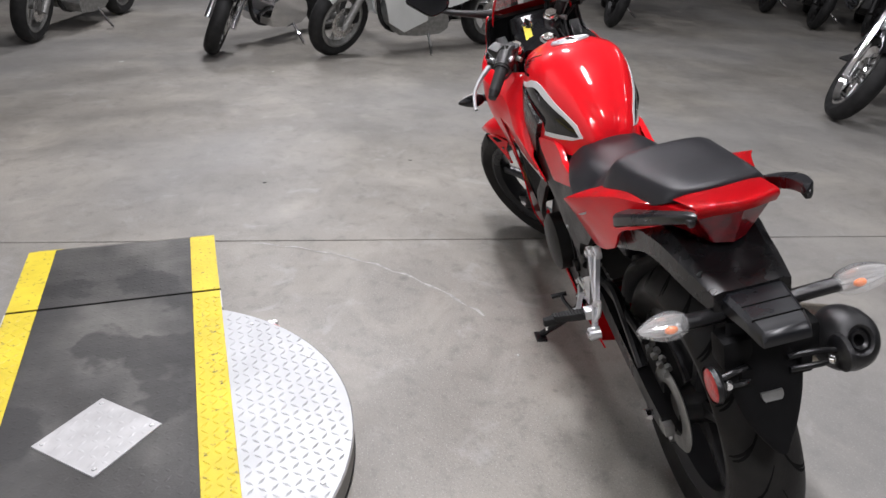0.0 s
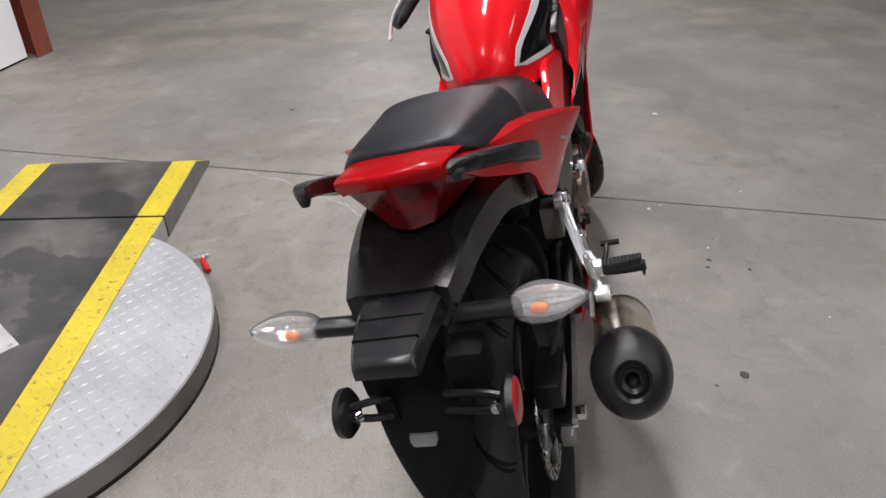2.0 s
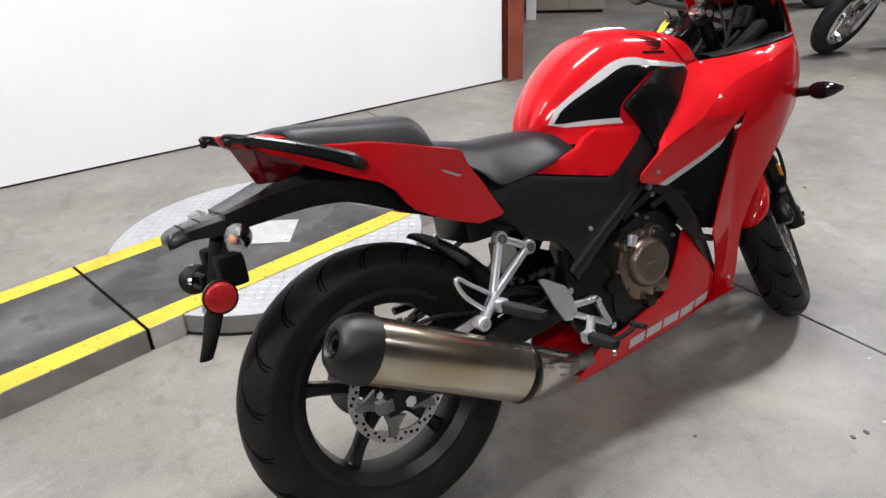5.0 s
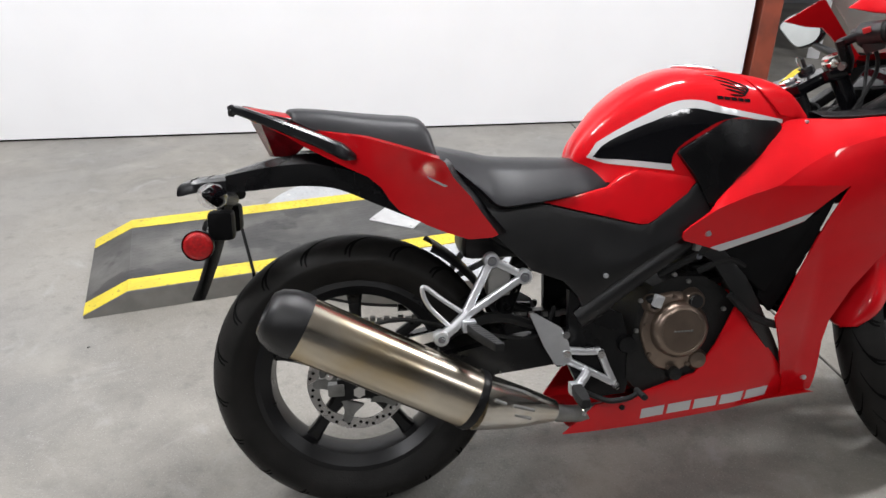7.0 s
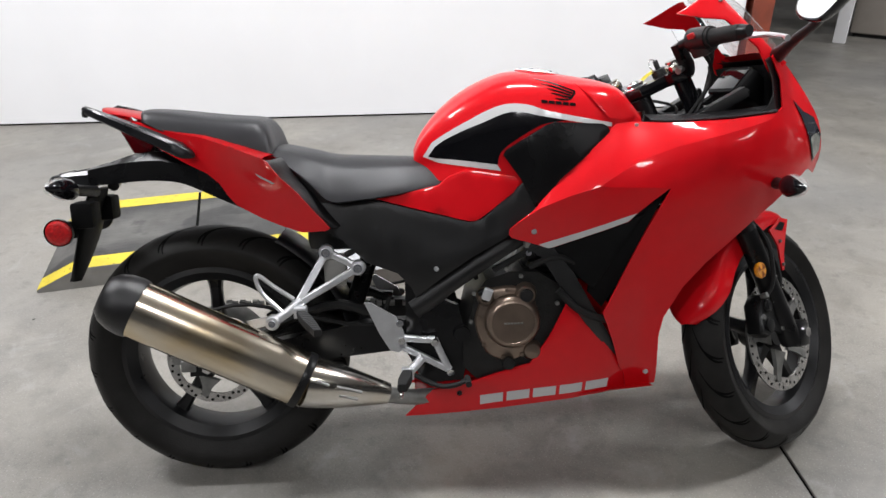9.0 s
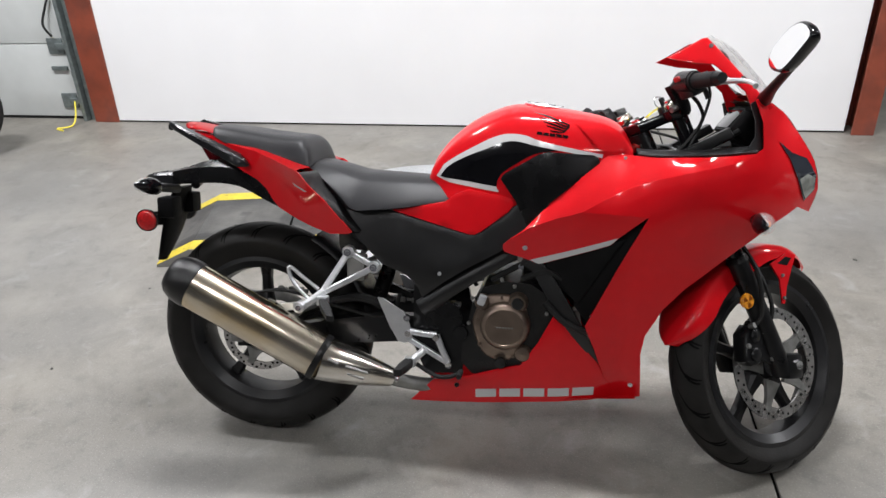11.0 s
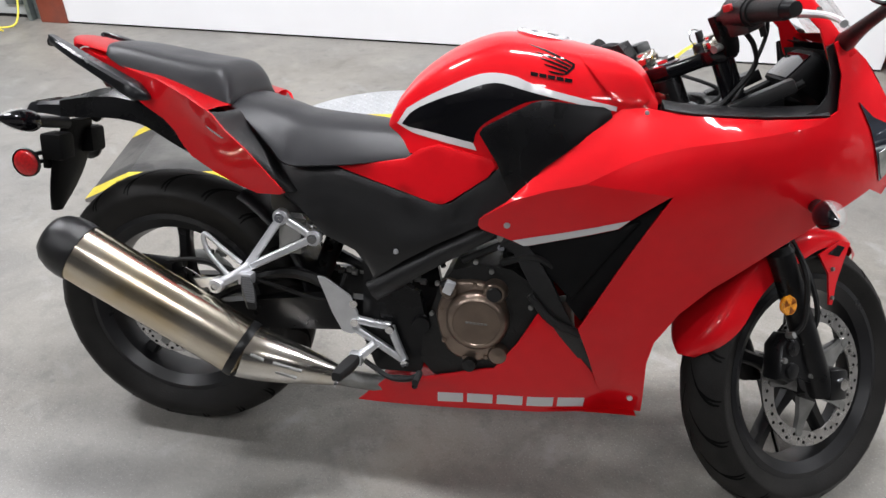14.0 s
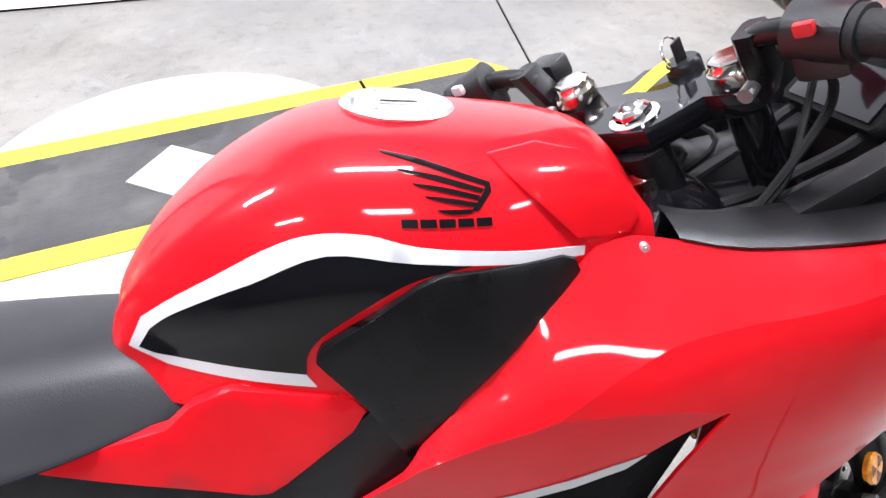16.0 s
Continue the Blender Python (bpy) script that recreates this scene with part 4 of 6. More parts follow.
# --- knee pads, side covers and frame ---
KNEE = thin_plate([(.677, .787, .146), (.747, .847, .152), (.92, .846, .120), (.87, .80, .142), (.73, .68, .150), (.80, .78, .157), (.715, .735, .150)])
SIDE = thin_plate([(.383, .696, .116), (.565, .749, .120), (.715, .736, .142), (.624, .647, .138), (.50, .70, .125)])
COVER = thin_plate([(.27, .69, .112), (.38, .69, .114), (.6, .64, .130), (.72, .71, .140), (.69, .617, .142), (.47, .43, .118), (.53, .54, .136), (.3, .63, .122), (.40, .56, .126)])
for s in (-1, 1):
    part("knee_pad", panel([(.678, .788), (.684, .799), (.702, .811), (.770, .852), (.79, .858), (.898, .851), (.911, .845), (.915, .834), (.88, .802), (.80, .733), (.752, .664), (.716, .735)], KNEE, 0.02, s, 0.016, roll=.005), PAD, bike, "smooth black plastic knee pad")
    part("side_panel", panel([(.385, .699), (.45, .706), (.535, .722), (.560, .742), (.598, .756), (.704, .740), (.714, .728), (.700, .706), (.632, .652), (.616, .643), (.60, .643)], SIDE, 0.015, s, 0.016, roll=.004), RED, bike, "glossy red side panel under the tank")
    cover = part("frame_cover", panel([(.269, .691), (.315, .686), (.383, .695), (.494, .667), (.600, .640), (.63, .645), (.712, .718), (.74, .742), (.80, .728), (.765, .665), (.715, .628), (.69, .608), (.654, .586), (.602, .556), (.541, .515), (.480, .465),
                                       (.469, .491), (.44, .525), (.371, .552), (.297, .629), (.261, .68)], COVER, 0.02, s, 0.02, roll=.005), PLASTIC, bike, "matt black plastic frame cover")
    screw("bolt", cover, (.527, s * (COVER(.527, .535) + .001), .535), (0, s, 0), 0.006)
    part("frame_tube", panel([(.462, .452), (.471, .459), (.541, .513), (.602, .553), (.662, .589), (.72, .622), (.765, .632), (.775, .608), (.692, .561), (.623, .515), (.557, .468), (.500, .412), (.486, .412)],
                             lambda x, z: .126 - 2.2 * (z - (.438 + .66 * (x - .47)) + .004) ** 2 * 6, 0.024, s, 0.014, roll=.006), PLASTIC, bike, "satin black steel frame beam")
    part("pivot_plate", panel([(.455, .50), (.52, .465), (.575, .44), (.60, .34), (.585, .255), (.49, .250), (.455, .33)], lambda x, z: .112, 0.02, s, 0.03), SATIN, bike, "satin black frame plate")
    bm = spin(bmesh.new(), [(0.0, s * .125), (.018, s * .125), (.020, s * .118), (.020, s * .11)], (.583, 0, .372), seg=20)
    part("pivot_bolt", bm, SATIN, bike)
    part("subframe_tube", tube(bmesh.new(), [(.50, s * .10, .56), (.34, s * .105, .60), (.22, s * .10, .68), (.08, s * .095, .75)], .013, 8, 5), SATIN, bike)

# --- seats ---

def cushion(name, rows, label, crisp=False):
    bm = bmesh.new()
    secs = []
    for x, zt, w, zb in rows:
        h = zt - zb
        half = [(0, zt), (w * .45, zt - h * .03), (w * .70, zt - h * .12), (w * .83, zt - h * .28), (w * .94, zt - h * .60), (w, zb + h * .12), (w * .985, zb), (w * .7, zb - .004), (0, zb - .004)] if crisp else \
            [(0, zt), (w * .34, zt - h * .05), (w * .58, zt - h * .19), (w * .72, zt - h * .36), (w * .87, zt - h * .62), (w, zb + h * .10), (w * .985, zb), (w * .7, zb - .004), (0, zb - .004)]
        bow = .026 * min(1, max(0, -x / .09)) if crisp else 0
        secs.append([(x - bow * (1 - (y / .10) ** 2), -y, z) for y, z in half[::-1]] + [(x - bow * (1 - (y / .10) ** 2), y, z) for y, z in half[1:-1]])
    loft(bm, secs, 5, 4, True)
    return part(name, bm, VINYL, bike, label)


cushion("rider_seat", [(.150, .812, .085, .800), (.190, .814, .112, .790), (.26, .800, .132, .730), (.30, .790, .141, .694), (.36, .785, .142, .696), (.43, .782, .132, .703), (.49, .778, .116, .712), (.535, .768, .101, .718), (.558, .745, .085, .724)],
        "black vinyl rider seat")
cushion("pillion_seat", [(-.096, .893, .078, .880), (-.088, .902, .090, .872), (-.05, .901, .101, .852), (.03, .890, .113, .832), (.09, .884, .120, .818), (.130, .881, .123, .808), (.152, .874, .122, .804), (.168, .852, .120, .802), (.177, .818, .114, .802)],
        "black vinyl pillion seat", True)

for s in (-1, 1):
    part("seat_skirt", panel([(.13, .775), (.20, .775), (.27, .745), (.345, .70), (.31, .655), (.24, .65), (.15, .72)], lambda x, z: .112, .004, s, .03), PLASTIC, bike, "black side skirt under the seat")

# --- tail ---
TAIL = thin_plate([(-.175, .884, .062), (-.10, .868, .086), (-.025, .850, .112), (.033, .841, .136), (.104, .820, .168), (.172, .797, .204), (.199, .760, .190), (.234, .722, .174), (.295, .634, .139), (.243, .631, .136),
                   (.17, .654, .136), (.096, .693, .133), (.064, .741, .132), (-.005, .782, .117), (-.085, .826, .089), (.15, .75, .160), (.11, .785, .156), (-.13, .855, .080)])
top_edge = [(-.172, .885), (-.10, .869), (-.025, .851), (.033, .842), (.104, .821), (.150, .806), (.172, .799)]
inner_edge = [.050, .074, .090, .100, .112, .118, .120]
for s in (-1, 1):
    tail = part("tail_panel", panel([(-.176, .884), (-.150, .864), (-.118, .848), (-.085, .826), (-.005, .784), (.038, .764), (.064, .741), (.080, .714), (.098, .693), (.150, .663), (.19, .645), (.236, .628), (.285, .630), (.297, .636), (.262, .682), (.234, .722), (.199, .762), (.182, .792), (.172, .799), (.104, .821), (.033, .842), (-.025, .851), (-.10, .869), (-.16, .885)], TAIL, 0.005, s, 0.013), RED, bike, "glossy red tail panel")
    bm = bmesh.new()
    loft(bm, [[(x, s * TAIL(x, z), z), (x + .004, s * (TAIL(x, z) * .5 + w * .5), z + .003), (x + .010, s * w, z + .001)] for (x, z), w in zip(top_edge, inner_edge)], 3, 3, cap=False)
    bmesh.ops.solidify(bm, geom=bm.faces[:], thickness=.003)
    part("tail_top", bm, RED, bike)
    bm = bmesh.new()
    loft(bm, [[(x - .002, s * (TAIL(x, z) - .006), z), (x + .012, s * (TAIL(x, z) * .5 + .062), z - .002), (x + .022, s * .122, z)] for x, z in ((.174, .795), (.184, .786), (.201, .756), (.236, .718), (.264, .678), (.296, .638))], 3, 2, cap=False)
    part("tail_return", bm, PLASTIC, tail, "black edge behind the tail panel")
    part("mark", panel([(.150, .765), (.190, .744), (.184, .742), (.156, .757)], TAIL, 0.001, s, 0.008, lift=.0012), GREY, tail, "small pale maker's mark")
    rail = [(-.226, s * .088, .906), (-.20, s * .103, .899), (-.13, s * .128, .872), (-.06, s * .140, .842), (-.015, s * .141, .820), (.018, s * .134, .804)]
    bm = bmesh.new()
    path = catmull(rail, 4)
    loft(bm, [[Vector(p) + Vector((0, s * a * wd, b * ht)) for a, b in ((-1, -.9), (.7, -1), (1, -.7), (1, .5), (.7, .9), (-.8, 1), (-1, .8))]
              for p, wd, ht in [(p, (.006 + .013 * math.sin(.72 * math.pi * i / (len(path) - 1)) ** 1.2) * min(1, .25 + i / 3) * min(1, .15 + (len(path) - 1 - i) / 4), (.0075 + .0115 * i / len(path)) * min(1, .35 + i / 3) * min(1, .2 + (len(path) - 1 - i) / 4)) for i, p in enumerate(path)]], 1, 1, True)
    rail_ob = part("grab_rail", bm, SEMI, bike, "black grab rail")
    part("hook", tube(bmesh.new(), [(-.206, s * .098, .901), (-.216, s * .094, .898), (-.219, s * .094, .889)], .006, 8, 3, radii=[.008, .009, .005]), PLASTIC, rail_ob)
bm = bmesh.new()
loft(bm, [[(x + .030 * q * q, w * q, z + .006 * (1 - q * q) - .008 * q ** 4) for q in (-1, -.9, -.65, -.3, 0, .3, .65, .9, 1)] for x, z, w in ((-.08, .874, .082), (-.12, .887, .080), (-.165, .896, .075), (-.198, .902, .071), (-.212, .902, .069), (-.213, .894, .068), (-.204, .880, .066))], 3, 2, cap=False)
bmesh.ops.solidify(bm, geom=bm.faces[:], thickness=.004)
part("tail_cowl", bm, RED, bike, "glossy red tail cowl")
bm = bmesh.new()
ridge_top, ridge_low = bm.verts.new((-.198, 0, .886)), bm.verts.new((-.161, 0, .804))
side = {q: [bm.verts.new(p) for p in ((-.168, q * .066, .876), (-.080, q * .085, .830), (-.108, q * .046, .804), (-.148, q * .028, .804))] for q in (-1, 1)}
for q in (-1, 1):
    up, far, low, near = side[q]
    bm.faces.new((ridge_top, up, near, ridge_low))
    bm.faces.new((up, far, low, near))
bm.faces.new((ridge_top, side[-1][0], side[-1][1], side[1][1], side[1][0]))
bm.faces.new((ridge_low, side[-1][3], side[-1][2], side[1][2], side[1][3]))
bm.faces.new((side[-1][1], side[-1][2], side[1][2], side[1][1]))
bmesh.ops.recalc_face_normals(bm, faces=bm.faces[:])
bmesh.ops.bevel(bm, geom=bm.edges[:], offset=.003, segments=2, affect="EDGES", profile=0.5)
light = part("tail_light", bm, LENS_RED, bike, "dark red V-shaped tail light lens", smooth=False)
bm = bmesh.new()
loft(bm, [[(x, -w, zb), (x, -w, zt - .020 * f), (x, -w * .78, zt), (x, -w * .55, zt - .006 * f), (x, 0, zt - .010 * f), (x, w * .55, zt - .006 * f), (x, w * .78, zt), (x, w, zt - .020 * f), (x, w, zb), (x, 0, zb + .01)] for x, zt, zb, w, f in
          ((.15, .755, .662, .112, 1), (.06, .780, .703, .110, 1), (-.02, .802, .738, .102, 1), (-.08, .811, .746, .094, 1), (-.14, .804, .744, .084, .8), (-.19, .789, .739, .076, .4), (-.246, .774, .735, .065, .2))], 4, 1, True)
for vert in bm.verts:
    vert.co.y += .012 * min(1, max(0, (.05 - vert.co.x) / .2))
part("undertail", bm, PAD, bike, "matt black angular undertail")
bm = bmesh.new()
loft(bm, [[(x, -w, zt - th), (x, -w, zt - .008), (x, -w * .84, zt), (x, w * .84, zt), (x, w, zt - .008), (x, w, zt - th)] for x, zt, w, th in
          ((-.236, .768, .054, .036), (-.27, .766, .049, .032), (-.31, .762, .045, .026), (-.338, .756, .040, .026), (-.349, .746, .037, .016))], 3, 1, True)
bmesh.ops.translate(bm, verts=bm.verts[:], vec=(0, .010, 0))
fender = part("fender_tail", bm, SEMI, bike, "black rear fender end")
for x, z in ((-.285, .7648), (-.318, .7610)):
    part("seam", box(bmesh.new(), (x - .001, -.030, z - .003), (x + .001, .050, z + .0012)), GROOVE, fender)
bm = bmesh.new()
loft(bm, [[(x + .012, -w, z), (x, -w * .8, z), (x - .006, 0, z), (x, w * .8, z), (x + .012, w, z), (x + .022, 0, z)] for x, z, w in
          ((-.262, .72, .048), (-.275, .68, .056), (-.290, .63, .061), (-.307, .58, .053), (-.327, .53, .034), (-.342, .498, .012))], 3, 3, True)
bmesh.ops.translate(bm, verts=bm.verts[:], vec=(0, .012, 0))
part("mud_flap", bm, FLAP, bike, "black rear mud flap")
bm = bmesh.new()
loft(bm, [[(x, .014 - w, z), (x - .010, .014 - w, z + .002), (x - .010, .014 + w, z + .002), (x, .014 + w, z)] for x, z, w in ((-.300, .600, .018), (-.303, .592, .018), (-.306, .586, .014))], 1, 1, True)
part("plate_light", bm, GREY_CAST, bike, "pale number plate lamp", smooth=False)
for s in (-1, 1):
    for k, (z, x0) in enumerate(((.652, -.290), (.632, -.298))):
        part("plate_bracket", tube(bmesh.new(), [(x0, s * .035 + .012, z - .004), (x0 - .008, s * .070, z), (-.302, s * .104, .646 - .014 * k)], .0052, 8, 4), SATIN, bike)
    bm = bmesh.new()
    box(bm, (-.285, min(s * .03, s * .082), .640), (-.235, max(s * .03, s * .082), .700), .010)
    box(bm, (-.300, min(s * .040, s * .060), .615), (-.285, max(s * .040, s * .060), .650), .004)
    part("lamp_mount", bm, FLAP, bike, "black wiring box under the fender")
    screw("bolt", bike, (-.312, s * .088, .640), (-.9, s * .5, .2), .0085, CHROME)
    bm = spin(bmesh.new(), [(0.0, s * .1145), (.020, s * .1140), (.027, s * .1125), (.029, s * .110)], (-.300, 0, .638), seg=28)
    refl = part("side_reflector", bm, REFLECTOR, bike, "round red side reflector")
    part("reflector_cup", spin(bmesh.new(), [(.031, s * .1125), (.0315, s * .104), (.024, s * .097), (0.0, s * .095)], (-.300, 0, .638), seg=28, caps=False), PLASTIC, refl, "black reflector backing")


def blinker(base, tip, s, m=None, rear=True):
    """A turn signal on a stalk: black shell, clear lens, amber bulb."""
    base, tip = Vector(base), Vector(tip)
    d = (tip - base).normalized()
    stalk = part("turn_signal", tube(bmesh.new(), [base, base.lerp(tip, .5), tip], .013, 10, 3), PLASTIC, bike, "turn signal with clear lens on a black stalk", m=m)
    fx = -1 if rear else 1
    for nm, mat_, sg in (("shell", GLOSS, -fx), ("lens", LENS_CLEAR, fx)):
        bm = bmesh.new()
        secs = []
        for t, hx, hz in ((-.010, .008, .009), (-.004, .015, .017), (.008, .021, .0225), (.024, .024, .0255), (.042, .023, .0235), (.060, .0175, .0175), (.074, .0105, .0105), (.084, .003, .004)):
            c = tip + d * t
            secs.append([c + Vector((sg * hx * math.sin(a), 0, hz * math.cos(a))) for a in [(-.5 + (math.pi + .9) * k / 8) if nm == "lens" else (.45 + (math.pi - .9) * k / 8) for k in range(9)]])
        loft(bm, secs, 2, 2, cap=nm == "shell")
        ob = part(nm, bm, mat_, stalk, "black signal shell" if nm == "shell" else "clear ribbed lens")
        if nm == "lens":
            ob.visible_shadow = False
    bm = bmesh.new()
    bmesh.ops.create_uvsphere(bm, u_segments=12, v_segments=8, radius=.0075, matrix=Matrix.Translation(tip + d * .026 + Vector((fx * .0100, 0, -.001))) @ Matrix.Diagonal((.8, 1.5, 1.0, 1)))
    part("bulb", bm, AMBER, stalk, "amber bulb")
    # folded reflector bowl behind the bulb
    bm = bmesh.new()
    secs = []
    for t, hz in ((-.008, .009), (.002, .018), (.026, .0225), (.052, .0190), (.072, .010), (.080, .004)):
        c = tip + d * t
        secs.append([c + Vector((fx * (-.40 * (1 - q * q) * hz + (.0012 if k % 2 else -.0012)), 0, q * hz)) for k, q in enumerate([j / 5 - 1 for j in range(11)])])
    loft(bm, secs, 1, 2, cap=False)
    bmesh.ops.solidify(bm, geom=bm.faces[:], thickness=.001)
    part("reflector", bm, BOWL, stalk, "bright folded reflector bowl", smooth=False)
    return stalk


for s in (-1, 1):
    blinker((-.235, s * .05, .722), (-.250, s * .131, .736), s)
    blinker((1.27, s * .165, .715), (1.268, s * .222, .717), s, rear=False)

# --- exhaust ---
AX0, AX1 = Vector((-.112, -.231, .497)), Vector((.236, -.205, .303))
axd = (AX1 - AX0).normalized()
ax_up = axd.cross(Vector((0, 1, 0))).normalized()
ax_side = axd.cross(ax_up)
axq = Matrix((ax_side * 0.88, ax_up, axd)).transposed().to_4x4()
L = (AX1 - AX0).length
silencer = part("silencer", spin(bmesh.new(), [(.056, -.01), (.062, -.005), (.063, .05), (.063, L - .02), (.061, L - .004), (.054, L)], axis="z", seg=48), STEEL, bike, "polished stainless silencer with golden heat tint", m=Matrix.Translation(AX0) @ axq)
part("band", spin(bmesh.new(), [(.0635, L - .022), (.0650, L - .018), (.0650, L - .008), (.0635, L - .004)], axis="z", seg=48, caps=False), SATIN, silencer)
part("end_cap", spin(bmesh.new(), [(.0645, .012), (.066, -.002), (.063, -.026), (.054, -.048), (.042, -.060), (.030, -.062), (.025, -.058)], axis="z", seg=48, caps=False), PLASTIC, silencer, "matt black end cap")
part("outlet", spin(bmesh.new(), [(.025, -.058), (.022, -.053), (.020, -.053), (.018, -.058), (.0115, -.055), (.0115, -.025), (0.0, -.025)], axis="z", seg=32, caps=False), SATIN, silencer, "dark exhaust outlet")
C1 = Vector((.400, -.150, .246))
bm = bmesh.new()
cd = (C1 - AX1).normalized()
secs = []
for t, ry, rz in ((-.01, .055, .058), (.015, .054, .057), (.05, .050, .053), (.10, .042, .045), (.15, .032, .034), (.190, .024, .025)):
    c = AX1 + cd * t
    up = Vector((-cd.z, 0, cd.x)).normalized()
    sd = cd.cross(up)
    secs.append([c + sd * ry * math.cos(a) + up * rz * math.sin(a) for a in [2 * math.pi * k / 14 for k in range(14)]])
loft(bm, secs, 3, 2, True)
cone = part("exhaust_cone", bm, POLISHED, bike, "polished exhaust heat shield")
screw("bolt", cone, (.392, -.172, .252), (0, -1, 0), .012, SATIN)
for a, b in (((.262, -.2500, .322), (.286, -.241, .308)), ((.302, -.233, .300), (.352, -.206, .274)), ((.305, -.229, .279), (.343, -.210, .259))):
    part("slot", tube(bmesh.new(), [a, Vector(a).lerp(Vector(b), .5), b], .0042, 6, 3), GREY_CAST, cone)
part("header_pipe", tube(bmesh.new(), [(.39, -.15, .245), (.47, -.11, .215), (.60, -.07, .205), (.78, -.03, .215), (.88, 0, .30), (.87, 0, .42)], .019, 10, 5), GREY_CAST, bike)
bm = panel([(.105, .436), (.165, .447), (.174, .430), (.12, .418)], lambda x, z: .168, .006, -1, .02)
part("silencer_bracket", bm, BRUSHED, bike, "bare aluminium silencer bracket")

# --- foot controls ---


def strut(pts, w, th, y, s):
    """A flat cast arm along pts (x, z) at half-width y."""
    bm = bmesh.new()
    path = [Vector((p[0], 0, p[1])) for p in pts]
    secs = []
    for i, p in enumerate(path):
        d = (path[min(i + 1, len(path) - 1)] - path[max(i - 1, 0)]).normalized()
        n = Vector((-d.z, 0, d.x))
        yy = y[i] if isinstance(y, (list, tuple)) else y
        secs.append([p + n * a * w / 2 + Vector((0, s * (yy + b * th / 2), 0)) for a, b in ((-1, -1), (1, -1), (1, .6), (.6, 1), (-.6, 1), (-1, .6))])
    return loft(bm, secs, 2, 1, True)


def foot_peg(a, b):
    """A flat tapered rubber block with cross ribs."""
    a, b = Vector(a), Vector(b)
    d = (b - a).normalized()
    u = Vector((1, 0, 0))
    v = d.cross(u).normalized()
    bm = bmesh.new()
    secs = []
    n = 22
    for i in range(n + 1):
        k = i / n
        w = (.011 + .0035 * math.sin(math.pi * min(1, k * 1.15))) * (1 if i < n else .8)
        h = .0105 + (.0014 if i % 2 else 0) - .002 * k
        c = a.lerp(b, k)
        secs.append([c + u * x * w + v * y * h for x, y in ((-1, -.5), (-.8, -1), (.8, -1), (1, -.5), (1, .5), (.8, 1), (-.8, 1), (-1, .5))])
    return loft(bm, secs, 1, 1, True)


for s in (-1, 1):
    br = part("pillion_bracket", strut([(.283, .580), (.252, .528), (.220, .474)], .016, .014, [.126, .143, .160], s), BRUSHED, bike, "cast aluminium pillion peg bracket")
    part("arm", strut([(.352, .542), (.287, .507), (.220, .472)], .016, .014, [.126, .143, .160], s), BRUSHED, br)
    part("arm", strut([(.283, .580), (.318, .562), (.352, .542)], .016, .012, .126, s), BRUSHED, br)
    part("foot", strut([(.228, .480), (.198, .456), (.168, .439)], .020, .016, [.160, .172, .186], s), BRUSHED, br)
    part("lug", spin(bmesh.new(), [(.015, s * .172), (.016, s * .196), (.014, s * .199), (.009, s * .199)], (.167, 0, .438), seg=20), BRUSHED, br)
    screw("bolt", br, (.167, s * .199, .438), (0, s, 0), .009, CHROME)
    part("loop", tube(bmesh.new(), [(.212, s * .168, .484), (.170, s * .170, .516), (.140, s * .171, .541), (.134, s * .172, .532), (.147, s * .174, .500), (.186, s * .176, .458)], .0050, 8, 4), BRUSHED, br)
    part("clevis", box(bmesh.new(), (-.014, -.012, -.012), (.014, .014, .012), .003, pose(.226, s * .176, .456)), BRUSHED, br)
    for p in ((.283, .580), (.352, .542)):
        screw("bolt", br, (p[0], s * .136, p[1]), (0, s, 0), .012, CHROME)
        part("boss", spin(bmesh.new(), [(.017, s * .118), (.017, s * .132), (.0155, s * .134), (.0105, s * .134)], (p[0], 0, p[1]), seg=20), BRUSHED, br)
    part("pillion_peg", foot_peg((.228, s * .182, .453), (.272, s * .258, .433)), RUBBER, bike, "ribbed black rubber peg")
    fb = part("foot_bracket", panel([(.362, .460), (.378, .458), (.432, .424), (.448, .39), (.456, .352), (.438, .338), (.418, .342), (.395, .382)], lambda x, z: .134, .007, s, .02), BRUSHED, bike, "brushed aluminium heel plate and foot bracket")
    for pts in ([(.438, .372), (.48, .366), (.520, .364)], [(.44, .352), (.50, .318), (.552, .288)], [(.520, .364), (.535, .325), (.552, .288)]):
        part("arm", strut(pts, .015, .012, .128, s), BRUSHED, fb)
    for p in ((.441, .409), (.444, .366), (.519, .359), (.554, .284)):
        screw("bolt", fb, (p[0], s * .136, p[1]), (0, s, 0), .010, CHROME)
    part("arm", strut([(.492, .326), (.475, .311), (.458, .297)], .018, .016, [.138, .150, .160], s), BRUSHED, fb)
    part("clevis", box(bmesh.new(), (-.014, -.012, -.013), (.014, .012, .013), .003, pose(.456, s * .160, .296)), BRUSHED, fb)
    peg = part("rider_peg", foot_peg((.455, s * .168, .297), (.444, s * .262, .303)), RUBBER, bike, "ribbed black rubber peg")
    part("feeler", tube(bmesh.new(), [(.443, s * .250, .294), (.442, s * .256, .286), (.441, s * .257, .278)], .004, 8, 3), CHROME, peg)
    part("pedal", tube(bmesh.new(), [(.47, s * .145, .285), (.525, s * .160, .262), (.565, s * .172, .268), (.588, s * .175, .280)], .006, 8, 4), SATIN, bike)
    part("pedal_pad", rod(bmesh.new(), (.591, s * .160, .280), (.591, s * .205, .281), .007, seg=10), RUBBER, bike)

